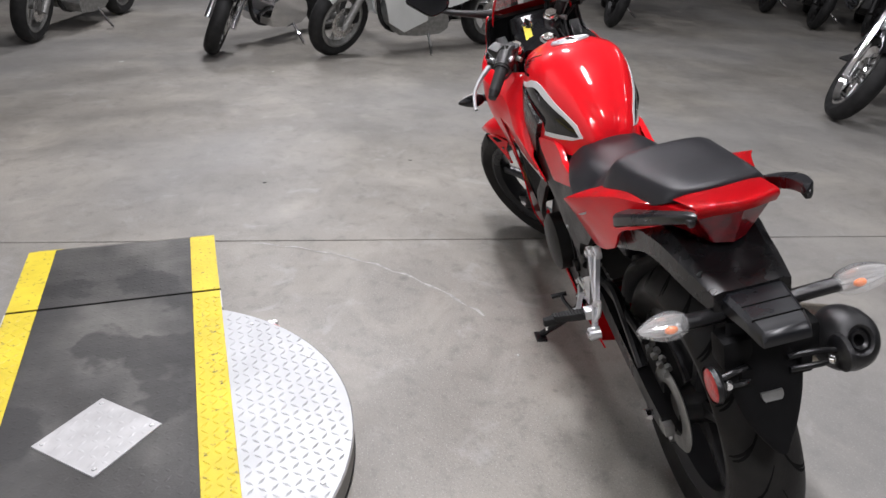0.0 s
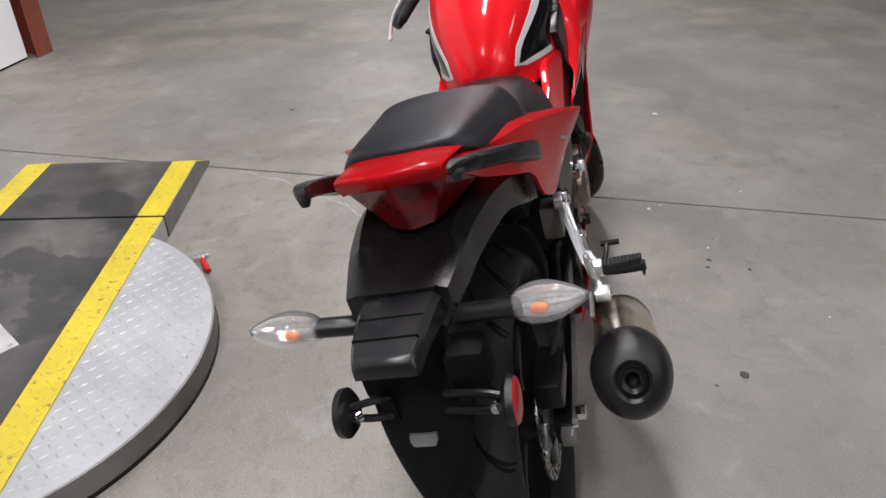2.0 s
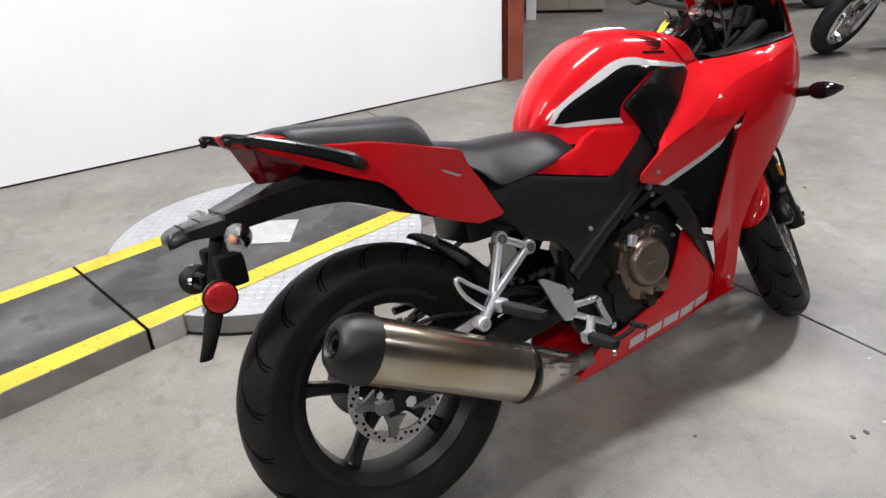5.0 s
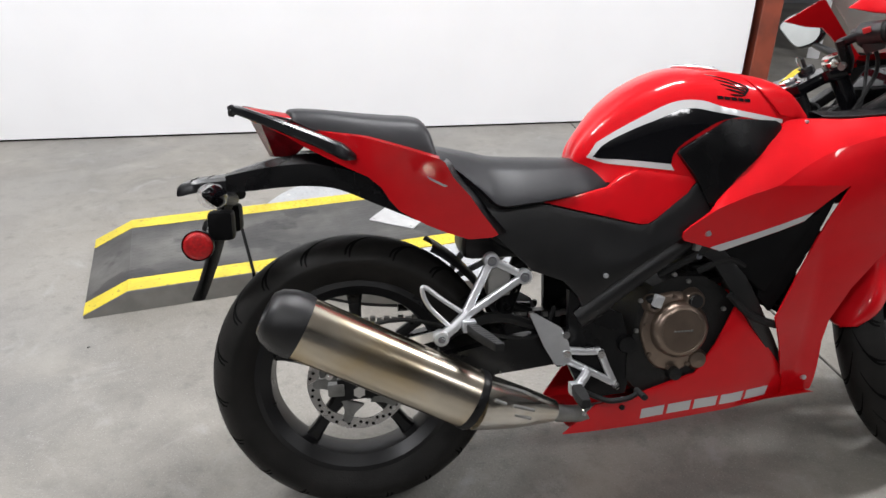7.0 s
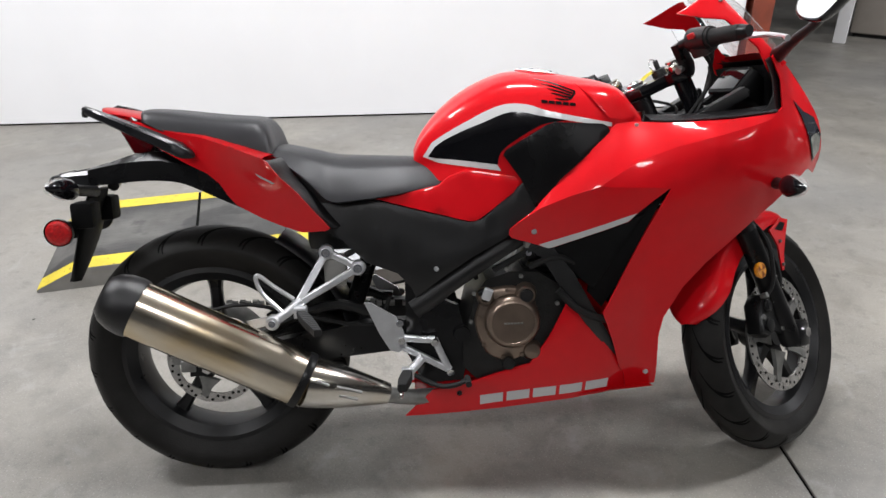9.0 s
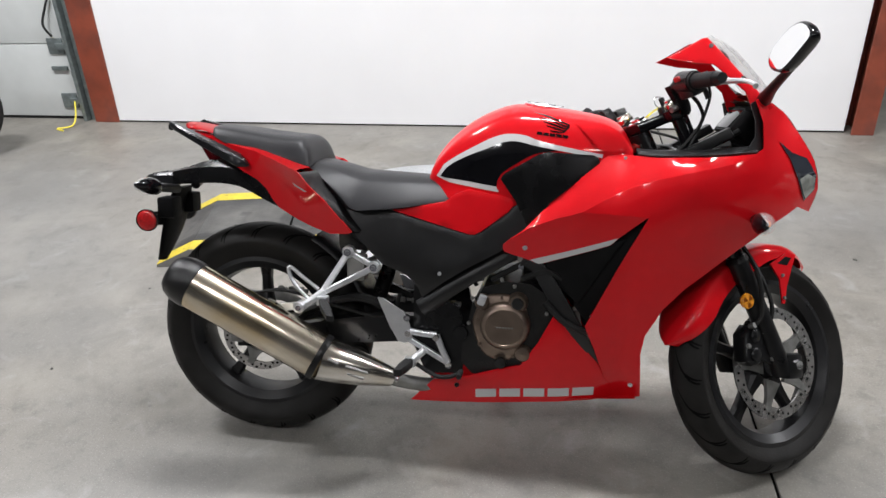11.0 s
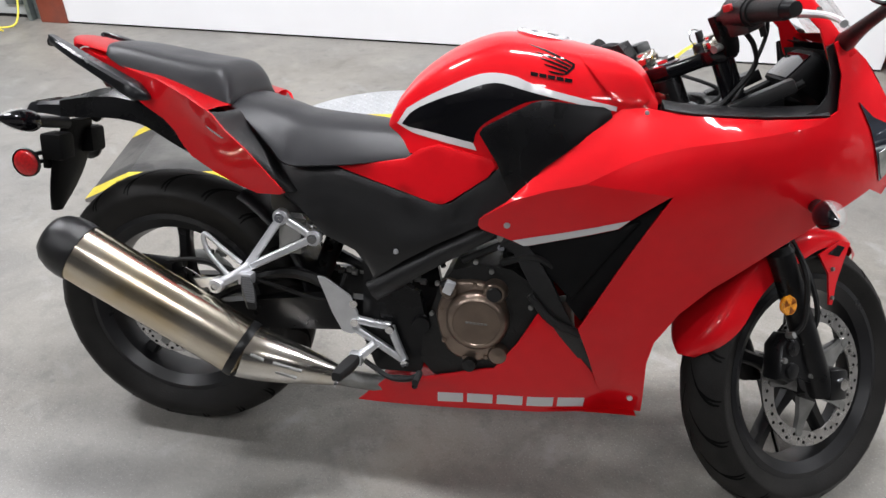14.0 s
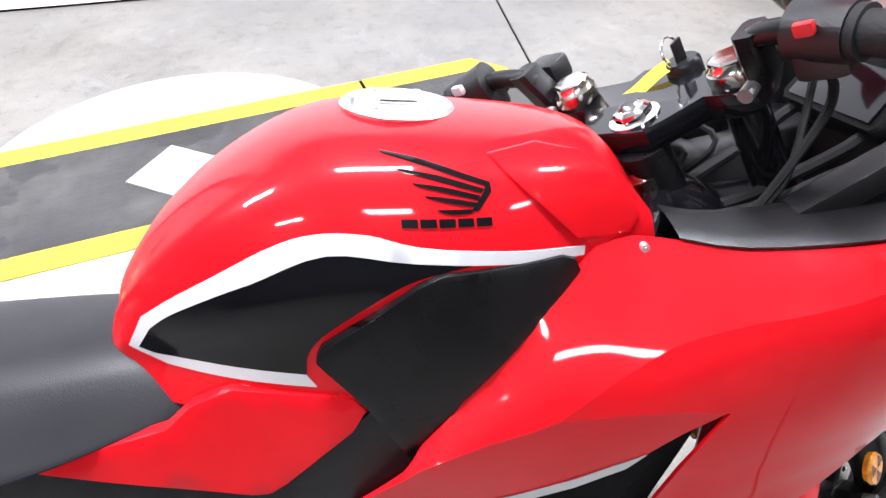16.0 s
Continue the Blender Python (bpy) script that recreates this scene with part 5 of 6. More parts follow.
# --- engine ---
bm = bmesh.new()
loft(bm, [[(.585, y, .29), (.60, y, .40), (.64, y, .50), (.76, y, .515), (.84, y, .44), (.85, y, .33), (.80, y, .255), (.66, y, .245)] for y in (-.115, -.06, 0, .06, .115)], 1, 2, True)
COVER_M = Matrix.Translation((-.012, .026, -.006))
engine = part("crankcase", bm, ENGINE, bike, "dark cast engine case")
bm = bmesh.new()
outline = [tuple(p)[:2] for p in catmull([(.624, .400, 0), (.634, .450, 0), (.650, .482, 0), (.690, .492, 0), (.722, .490, 0), (.750, .476, 0), (.768, .446, 0), (.770, .400, 0), (.756, .350, 0), (.728, .312, 0), (.690, .308, 0), (.650, .330, 0)], 6, True)]
loft(bm, [[(x * k + .705 * (1 - k), y, z * k + .402 * (1 - k)) for x, z in outline] for y, k in ((-.108, 1.0), (-.138, 1.0), (-.146, .965), (-.150, .90))], 1, 1, True)
part("case_cover", bm, BRONZE, engine, "bronze painted engine case cover", m=COVER_M)
bm = spin(bmesh.new(), [(.066, -.144), (.064, -.160), (.058, -.170), (.050, -.175), (.0475, -.175), (.0465, -.1735), (0, -.1735)], (.711, 0, .408), seg=56)
clutch = part("clutch_cover", bm, BRONZE, engine, "bronze painted clutch cover", m=COVER_M)
for x, z, r in ((.742, .472, .023), (.650, .468, .018)):
    part("lobe", spin(bmesh.new(), [(r + .004, -.140), (r, -.160), (r - .003, -.164), (r - .008, -.164), (r - .009, -.158), (0, -.158)], (x, 0, z), seg=28), BRONZE, engine, m=COVER_M)
for x, z in ((.636, .420), (.645, .352), (.690, .318), (.734, .324), (.762, .378), (.763, .440), (.700, .482)):
    screw("bolt", clutch, (x, -.150, z), (0, -1, 0), .0055, BRONZE)
part("sensor_clip", box(bmesh.new(), (-.010, -.012, -.014), (.010, .004, .014), .004), BRUSHED, engine, "bare metal sensor clip", m=COVER_M @ pose(.652, -.168, .480, 0, 20, 0))
for k in range(6):
    part("badge_bar", box(bmesh.new(), (.690 + .0075 * k, -.1755, .407), (.6955 + .0075 * k, -.172, .4105)), GREY_CAST, clutch)
part("breather", tube(bmesh.new(), [(.655, -.150, .462), (.645, -.158, .474), (.638, -.160, .486)], .009, 10, 3), SATIN, engine, m=COVER_M)
part("oil_cap", spin(bmesh.new(), [(.015, -.150), (.016, -.166), (.014, -.170), (0, -.170)], (.742, 0, .472), seg=20), PLASTIC, engine, m=COVER_M)
part("water_pump", spin(bmesh.new(), [(.026, -.120), (.024, -.146), (.018, -.154), (0, -.156)], (.758, 0, .332), seg=24), BRONZE, engine, m=COVER_M)
part("sump", box(bmesh.new(), (.63, -.10, .222), (.80, .10, .29), .02), ENGINE, engine)
part("drain_boss", spin(bmesh.new(), [(.016, -.112), (.014, -.138), (0, -.140)], (.69, 0, .30), seg=20), ENGINE, engine)
for x, z in ((.687, .525), (.720, .508), (.604, .402), (.612, .470), (.804, .440)):
    screw("bolt", engine, (x, -.122, z), (0, -1, 0), .0055, GREY_CAST)
cyl = part("cylinder", box(bmesh.new(), (.735, -.075, .48), (.92, .075, .64), .02), ENGINE, bike, "black finned cylinder")
for i in range(8):
    z = .49 + .018 * i
    part("fin", box(bmesh.new(), (.715 + .014 * i, -.088, z), (.84 + .012 * i, .088, z + .010), .003, seg=1), ENGINE, cyl)
part("generator_cover", spin(bmesh.new(), [(.088, .110), (.088, .150), (.07, .162), (0, .165)], (.700, 0, .40), seg=36), ENGINE, engine)
bm = bmesh.new()
box(bm, (.935, -.135, .42), (.965, .135, .68), .006)
rad = part("radiator", bm, SATIN, bike, "black radiator")
for i in range(14):
    part("fin", box(bmesh.new(), (.930, -.125, .435 + .0165 * i), (.936, .125, .439 + .0165 * i)), ENGINE, rad)
for pts, r in (([(.74, -.12, .53), (.80, -.14, .555), (.87, -.13, .52), (.93, -.11, .50)], .008), ([(.66, -.10, .52), (.72, -.125, .56), (.78, -.13, .60), (.82, -.12, .66)], .008), ([(.80, -.15, .48), (.85, -.155, .43), (.92, -.14, .40)], .009),
               ([(.62, -.10, .50), (.60, -.11, .56), (.64, -.12, .60)], .006), ([(.84, -.13, .60), (.90, -.14, .57), (.95, -.13, .60)], .007)):
    part("hose", tube(bmesh.new(), pts, r, 8, 4), RUBBER, bike)
part("cam_cover_bolt", rod(bmesh.new(), (.735, -.125, .565), (.735, -.135, .565), .007, seg=8), CHROME, bike)
bm = bmesh.new()
box(bm, (.725, -.135, .575), (.775, -.112, .612), .008)
part("coil_bracket", bm, GREY_CAST, bike, "bare metal bracket")
part("airbox", box(bmesh.new(), (.40, -.09, .56), (.72, .09, .74), .03), PLASTIC, bike)
part("battery_box", box(bmesh.new(), (.235, -.075, .570), (.40, .075, .735), .02), PLASTIC, bike)
part("inner_fairing", box(bmesh.new(), (1.00, -.12, .66), (1.26, .12, .82), .03), PLASTIC, bike)

# --- swingarm, chain, shock ---
for s in (-1, 1):
    bm = bmesh.new()
    loft(bm, [[(x, s * (y + a * .016), z + b * h) for a, b in ((-1, -1), (1, -1), (1, 1), (-1, 1))] for x, y, z, h in ((.49, .085, .372, .034), (.36, .092, .365, .038), (.20, .098, .345, .032), (.05, .100, .322, .026), (-.045, .100, .313, .024))], 3, 1, True)
    part("swingarm", bm, SATIN, bike, "black steel swingarm")
    part("arm_brace", tube(bmesh.new(), [(.42, s * .085, .40), (.30, s * .09, .445), (.18, s * .098, .41), (.10, s * .10, .36)], .013, 8, 4), SATIN, bike)
    part("axle_nut", rod(bmesh.new(), (0, s * .10, .314), (0, s * .135, .314), .013, seg=6), CHROME, bike)
    part("axle_adjuster", box(bmesh.new(), (-.065, min(s * .095, s * .118), .300), (-.03, max(s * .095, s * .118), .328), .004), GREY_CAST, bike)
bm = bmesh.new()
spin(bm, [(.060, .070), (.092, .070), (.098, .074), (.092, .078), (.060, .078)], (0, 0, .314), seg=42, closed=True)
part("sprocket", bm, GREY_CAST, bike)
for k in range(2):
    a, b = ((.0, .074, .410), (.56, .074, .395)) if k == 0 else ((.0, .074, .218), (.56, .074, .335))
    bm = bmesh.new()
    n = 34
    for i in range(n):
        p, q = Vector(a).lerp(Vector(b), i / n), Vector(a).lerp(Vector(b), (i + .8) / n)
        rod(bm, p + Vector((0, .006 * (-1) ** i, 0)), q + Vector((0, .006 * (-1) ** i, 0)), .008, seg=6)
    tagged(part("chain", bm, GREY_CAST, bike, "grey drive chain"), kind="stuff")
part("chain_guard", tube(bmesh.new(), [(.10, .088, .432), (.25, .09, .43), (.42, .09, .415)], .010, 8, 3), PLASTIC, bike)
bm = bmesh.new()
loft(bm, [[(r * math.cos(a), y, .314 + r * math.sin(a)) for y, r in ((-.075, .325), (-.06, .338), (0, .342), (.06, .338), (.075, .325))] for a in [radians(d) for d in (10, 22, 34, 45, 54, 60)]], 3, 3, cap=False)
part("hugger", bm, PLASTIC, bike, "matt black tyre hugger")
bm = bmesh.new()
rod(bm, (.33, 0, .42), (.40, 0, .62), .022, seg=14)
tube(bm, [(.33 + .0032 * i + .0, .036 * math.cos(i * 1.26), .43 + .0078 * i + .036 * .3 * math.sin(i * 1.26)) for i in range(24)], .006, 6, 2)
part("shock", bm, SATIN, bike)
bm = bmesh.new()
box(bm, (-.075, -.118, .395), (.03, -.070, .445), .010)
box(bm, (-.02, -.105, .33), (.05, -.092, .42), .006)
caliper = part("rear_caliper", bm, SATIN, bike, "black rear brake caliper")
part("brake_hose", tube(bmesh.new(), [(.0, -.10, .44), (.10, -.115, .46), (.25, -.11, .42), (.38, -.11, .40), (.42, -.12, .47)], .005, 6, 4), RUBBER, caliper)
screw("bolt", caliper, (-.06, -.125, .35), (0, -1, 0), .009, CHROME)
part("reservoir", box(bmesh.new(), (.275, -.125, .50), (.325, -.085, .57), .008), DULL, bike, "dull grey brake reservoir")
# side stand
bm = bmesh.new()
tube(bm, [(.60, .105, .235), (.64, .165, .155), (.695, .242, .080)], .011, 10, 4)
stand = part("side_stand", bm, SATIN, bike, "black side stand, folded out")
part("stand_foot", box(bmesh.new(), (-.03, -.018, 0), (.02, .018, .008), .003), SATIN, stand, m=pose(.70, .248, .067, 15.5, 0, 0))

# --- front end, turned with the steering ---
S = STEER_M


def fork(z, y=0.0):
    """A point on a fork leg, which leans back a little more than the steering axis."""
    return along(z, .042 - (z - .275) * .055, y)


CAPS = {-1: Vector((1.085, -.028, .985)), 1: Vector((.980, .118, .938))}
ey = (CAPS[1] - CAPS[-1]).normalized()
ez = (axis - ey * axis.dot(ey)).normalized()
CLAMP_M = Matrix((ey.cross(ez), ey, ez)).transposed().to_4x4()
CLAMP_M.translation = (CAPS[1] + CAPS[-1]) / 2 - ez * .03


for s in (-1, 1):
    foot, cap = S @ fork(.275, s * .090), CAPS[s]
    mid = foot.lerp(cap, .42)
    leg = part("fork_leg", rod(rod(bmesh.new(), foot, mid, .026, .025, 20), mid, foot.lerp(cap, .44), .028, .024, 20), SATIN, bike, "satin black fork slider")
    part("fork_tube", rod(bmesh.new(), mid, cap, .0205, seg=20), GLOSS, leg, "gloss black fork tube")
    part("axle_clamp", box(bmesh.new(), (front_c.x - .03, min(s * .075, s * .118), front_c.z - .035), (front_c.x + .022, max(s * .075, s * .118), front_c.z + .03), .010), SATIN, leg, m=S)
    part("axle_bolt", rod(bmesh.new(), (front_c.x, s * .115, front_c.z), (front_c.x, s * .125, front_c.z), .013, seg=6), CHROME, leg, m=S)
    part("fork_cap", spin(spin(bmesh.new(), [(.0235, -.012), (.0245, -.010), (.0245, .002), (.021, .006), (.0205, .012)], axis="z", seg=28, caps=False), [(.0205, .012), (.019, .014), (0, .0135)], axis="z", seg=6), POLISHED, leg, "silver fork cap", m=CLAMP_M @ Matrix.Translation((0, s * .093, .022)))
    bm = spin(bmesh.new(), [(0, s * .118), (.018, s * .118), (.020, s * .114), (.018, s * .108), (0, s * .106)], tuple(along(.465, -.005, 0)), seg=24)
    amber = part("fork_reflector", bm, AMBER_REFLECTOR, leg, "round amber reflector", m=S)
    hub = along(.465, -.005, 0)
    for a0 in (.3, 2.4, 4.5):
        bm = bmesh.new()
        bm.faces.new([bm.verts.new((hub.x + r * math.cos(a0 + a), s * .1185, hub.z + r * math.sin(a0 + a))) for r, a in ((.001, 0), (.0165, 0), (.0170, .5), (.0165, 1.0))])
        bmesh.ops.solidify(bm, geom=bm.faces[:], thickness=.0006)
        part("sector", bm, AMBER_DARK, amber, smooth=False)
    # clip-on bar with its bracket, switch box, grip and lever
    pod = Vector((-.038, s * .193, .062))
    end = Vector((-.064, -.296, .050)) if s < 0 else Vector((-.080, .300, .040))
    gd = (end - pod).normalized()
    bar = part("handlebar", tube(bmesh.new(), [(-.018, s * .122, .050), (-.026, s * .140, .062), pod - gd * .02, pod + gd * .03, end], .011, 10, 4), SATIN, bike, "black clip-on handlebar", m=CLAMP_M)
    bm = bmesh.new()
    loft(bm, [[Vector(q) + Vector((u * .018, v * .011, 0)) for u, v in ((-1, -.6), (-.7, -1), (.7, -1), (1, -.6), (1, .6), (.7, 1), (-.7, 1), (-1, .6))] for q in ((.0, s * .112, -.012), (-.004, s * .122, .010), (-.014, s * .126, .040), (-.022, s * .130, .068))], 3, 1, True)
    part("riser", bm, SATIN, bar)
    part("riser_bolt", rod(bmesh.new(), (-.040, s * .118, .012), (-.018, s * .118, .012), .0075, seg=12), GREY_CAST, bar)
    part("grip", rod(bmesh.new(), pod + gd * .030, end, .0180, .0165, 18), RUBBER, bar, "black rubber grip")
    part("grip_flange", rod(bmesh.new(), pod + gd * .028, pod + gd * .036, .022, seg=20), RUBBER, bar)
    part("bar_end", rod(bmesh.new(), end, end + gd * .020, .0155, .012, 16, bevel=.002), SATIN, bar)
    bm = bmesh.new()
    rod(bm, pod - gd * .020, pod + gd * .028, .0265, .0245, 20, bevel=.003)
    box(bm, (-.020, -.022, -.036), (.024, .022, .010), .009, Matrix.Translation(pod))
    part("switch_box", bm, PLASTIC, bar, "black switch housing")
    part("switch", box(bmesh.new(), tuple(pod + Vector((-.030, -.007, .010))), tuple(pod + Vector((-.022, .009, .022))), .003), RED_FADED if s < 0 else GREY, bar, "red stop switch" if s < 0 else "")
    hinge = pod + Vector((.038, s * .012, -.018))
    tip = Vector((-.053, -.372, .006)) if s < 0 else Vector((-.030, .330, -.030))
    part("lever", tube(bmesh.new(), [hinge, hinge.lerp(tip, .3) + Vector((.018, 0, .0)), hinge.lerp(tip, .65) + Vector((.026, 0, 0)), hinge.lerp(tip, .9) + Vector((.012, 0, 0)), tip], .006, 8, 4, radii=[.009, .0075, .0055, .005, .0062]), BRUSHED, bar, "silver lever")
    part("lever_mount", box(bmesh.new(), tuple(hinge - Vector((.034, .013, .012))), tuple(hinge + Vector((.012, .013, .012))), .006), SATIN, bar)
    pts = [CLAMP_M @ q for q in (hinge + Vector((.006, -s * .014, 0)), hinge + Vector((.045, -s * .035, -.004)), hinge + Vector((.058, -s * .060, -.050)))]
    part("cable", tube(bmesh.new(), pts + [Vector((1.13, s * .075, .88)), Vector((1.09, s * .07, .83))], .0038, 6, 6), RUBBER, bike, "thin black control cable")
    pts = [CLAMP_M @ q for q in (pod + Vector((.004, -s * .006, -.034)), pod + Vector((.022, -s * .012, -.066)), pod + Vector((.030, -s * .034, -.105)))]
    part("cable", tube(bmesh.new(), pts + [Vector((1.10, s * .085, .86)), Vector((1.06, s * .08, .82))], .0045, 6, 6), RUBBER, bike, "thin black control cable")
part("brake_reservoir", spin(spin(bmesh.new(), [(.016, 0), (.019, .024), (.021, .026), (.021, .034), (0, .035)], axis="z", seg=20), [(.006, -.03), (.006, 0)], axis="z", seg=8), PLASTIC, bike, "black brake fluid reservoir", m=CLAMP_M @ Matrix.Translation((.052, -.150, .030)))
part("clutch_switch", box(bmesh.new(), (.014, .124, .020), (.052, .166, .052), .008), PLASTIC, bike, "black lever housing", m=CLAMP_M)
# top clamp with stem nut, ignition, key and its tag
bm = bmesh.new()
v = [(-.078, -.034), (-.058, -.050), (-.026, -.072), (-.028, -.104), (-.018, -.120), (.010, -.122), (.028, -.108), (.026, -.080), (.030, -.040), (.050, -.034), (.056, .0)]
ring = v + [(x, -y) for x, y in v[-2::-1]]
loft(bm, [[Vector((x * k - .003 * (1 - k), y * k, z)) for x, y in ring] for z, k in ((-.018, .96), (-.014, 1), (.006, 1), (.009, .97))], 1, 1, True)
clampo = part("top_clamp", bm, GLOSS, bike, "black top fork clamp", m=CLAMP_M)
part("stem_nut", spin(spin(bmesh.new(), [(.026, .008), (.026, .011), (.019, .013)], axis="z", seg=24, caps=False), [(.0195, .010), (.0195, .019), (.015, .022), (.011, .017), (0, .014)], axis="z", seg=6), CHROME, clampo, "silver stem nut", m=Matrix.Translation((-.050, -.008, 0)))
part("ignition", spin(bmesh.new(), [(.019, .0), (.019, .018), (.016, .022), (.006, .022), (.006, .019), (0, .019)], axis="z", seg=24), SATIN, clampo, "ignition barrel", m=Matrix.Translation((.040, -.020, -.002)))
part("key", box(bmesh.new(), (-.009, -.002, .018), (.009, .002, .044), .002), SATIN, clampo, "black key in the ignition", m=Matrix.Translation((.040, -.020, -.002)))
part("key_ring", tube(bmesh.new(), [(.016 * math.cos(a), .003 * math.sin(a), .016 * math.sin(a)) for a in [k * math.pi / 4 for k in range(8)]], .0012, 6, 3, closed=True), CHROME, clampo, m=Matrix.Translation((.034, -.016, .032)))
bm = bmesh.new()
loft(bm, [[(x, y, z) for y in (-.012, 0, .012)] for x, z in ((0, .030), (-.02, .027), (-.045, .019), (-.075, .016))], 3, 1, cap=False)
bmesh.ops.solidify(bm, geom=bm.faces[:], thickness=.0008)
part("key_tag", bm, TAG, clampo, "yellow paper key tag", m=pose(.038, -.008, -.010, 8, 0, -40))
bm = bmesh.new()
box(bm, (-.03, -.115, -.016), (.065, .115, .016), .010, Matrix.Translation(along(.76, .015, 0)) @ pose(0, 0, 0, 0, -CASTER, 0))
rod(bm, along(.74, -.01), along(.90, -.012), .026, seg=16)
part("lower_clamp", bm, SATIN, bike, m=S)
HEAD = Vector((1.020, .002, .874))
part("head_bearing", rod(rod(bmesh.new(), HEAD - ez * .012, HEAD + ez * .002, .033, seg=28), HEAD + ez * .002, HEAD + ez * .010, .031, .026, 28), POLISHED, bike, "polished steering head ring")
bm = bmesh.new()
loft(bm, [[HEAD + Vector((x * k - .43 * z, y * k, z)) for x, y in ((-.030, -.050), (.030, -.062), (.070, -.050), (.082, 0), (.070, .060), (.030, .066), (-.030, .050))] for z, k in ((-.110, 1.0), (-.060, .98), (-.030, .80), (-.014, .56))], 3, 1, True)
part("steering_head", bm, GLOSS, bike, "gloss black steering head of the frame")
for s in (-1, 1):
    part("frame_spar", tube(bmesh.new(), [HEAD - ez * .03 + Vector((-.004, s * .02, 0)), HEAD - ez * .05 + Vector((-.030, s * .065, 0)), (.96, s * .105, .80), (.91, s * .120, .74)], .020, 12, 5), GLOSS, bike, "gloss black frame spar")
part("cockpit_pan", loft(bmesh.new(), [[(x, -w, z), (x, -w * .4, z - .02), (x, w * .4, z - .02), (x, w, z)] for x, w, z in ((.96, .10, .80), (1.06, .13, .812), (1.16, .15, .825), (1.27, .14, .845))], 3, 3, cap=False), PLASTIC, bike, "matt black inner cockpit panel")
# front fender
bm = bmesh.new()
secs = []
for d in (54, 60, 68, 80, 95, 110, 125, 138, 150, 159, 165, 169):
    a = radians(d)
    R = .322
    w = {54: .006, 60: .024, 68: .046, 80: .066, 159: .062, 165: .046, 169: .018}.get(d, .070)
    drop = {54: .004, 60: .012, 68: .022, 80: .034, 95: .050, 159: .052, 165: .032, 169: .010}.get(d, .066)
    secs.append([Vector((front_c.x + (R - q) * math.cos(a), y, front_c.z + (R - q) * math.sin(a))) for y, q in ((-w, drop), (-w * .98, .02), (-w * .7, .003), (0, -.002), (w * .7, .003), (w * .98, .02), (w, drop))])
loft(bm, secs, 3, 3, cap=False)
ff = part("front_fender", bm, RED, bike, "glossy red front fender", m=S)
for s in (-1, 1):
    part("fender_stay", panel([(1.36, .560), (1.42, .590), (1.455, .585), (1.435, .545), (1.415, .50), (1.405, .455), (1.395, .455), (1.390, .52)], lambda x, z: .076, .004, s, .02), RED, ff, "red fender stay")
    part("vent", panel([(1.385, .562), (1.415, .580), (1.436, .576), (1.418, .556)], lambda x, z: .0775, .002, s, .01), FLAP, ff, "dark triangular vent")
    for x, z in ((1.400, .530), (1.401, .470)):
        screw("bolt", ff, (x, s * .0775, z), (0, s, 0), .005, GREY_CAST)
for pts in ([(1.270, -.055, .62), (1.262, -.118, .54), (1.268, -.122, .47), (1.272, -.112, .425), (1.262, -.100, .403)], [(1.285, -.05, .62), (1.300, -.10, .52), (1.318, -.108, .44), (1.30, -.100, .39)]):
    part("brake_hose", tube(bmesh.new(), pts, .0055, 6, 5), RUBBER, bike, m=S)
bm = bmesh.new()
loft(bm, [[(front_c.x + x * k - .12 * (1 - k), y, .352 + z * k) for x, z in ((-.152, -.040), (-.130, -.052), (-.100, -.046), (-.092, -.010), (-.086, .030), (-.100, .050), (-.128, .052), (-.150, .030))] for y, k in ((-.052, .9), (-.058, 1), (-.088, 1), (-.096, .88))], 1, 1, True)
fc = part("front_caliper", bm, SATIN, bike, "black front brake caliper", m=S)
bm = bmesh.new()
loft(bm, [[(front_c.x + x, y, z) for x, z in ((-.105, .318), (-.060, .300), (-.030, .318), (-.038, .350), (-.070, .372), (-.100, .395))] for y in (-.094, -.084)], 1, 1, True)
part("mount", bm, SATIN, fc)
for z in (.330, .376):
    part("piston_cap", spin(bmesh.new(), [(.017, -.094), (.016, -.101), (.012, -.103), (0, -.103)], (front_c.x - .121, 0, z), seg=20), SATIN, fc)
for x, z in ((-.062, .316), (-.088, .384), (-.142, .352)):
    screw("bolt", fc, (front_c.x + x, -.097, z), (0, -1, 0), .007, GREY_CAST)
part("banjo_bolt", rod(bmesh.new(), (front_c.x - .128, -.090, .400), (front_c.x - .128, -.106, .404), .007, seg=8), GREY_CAST, fc)

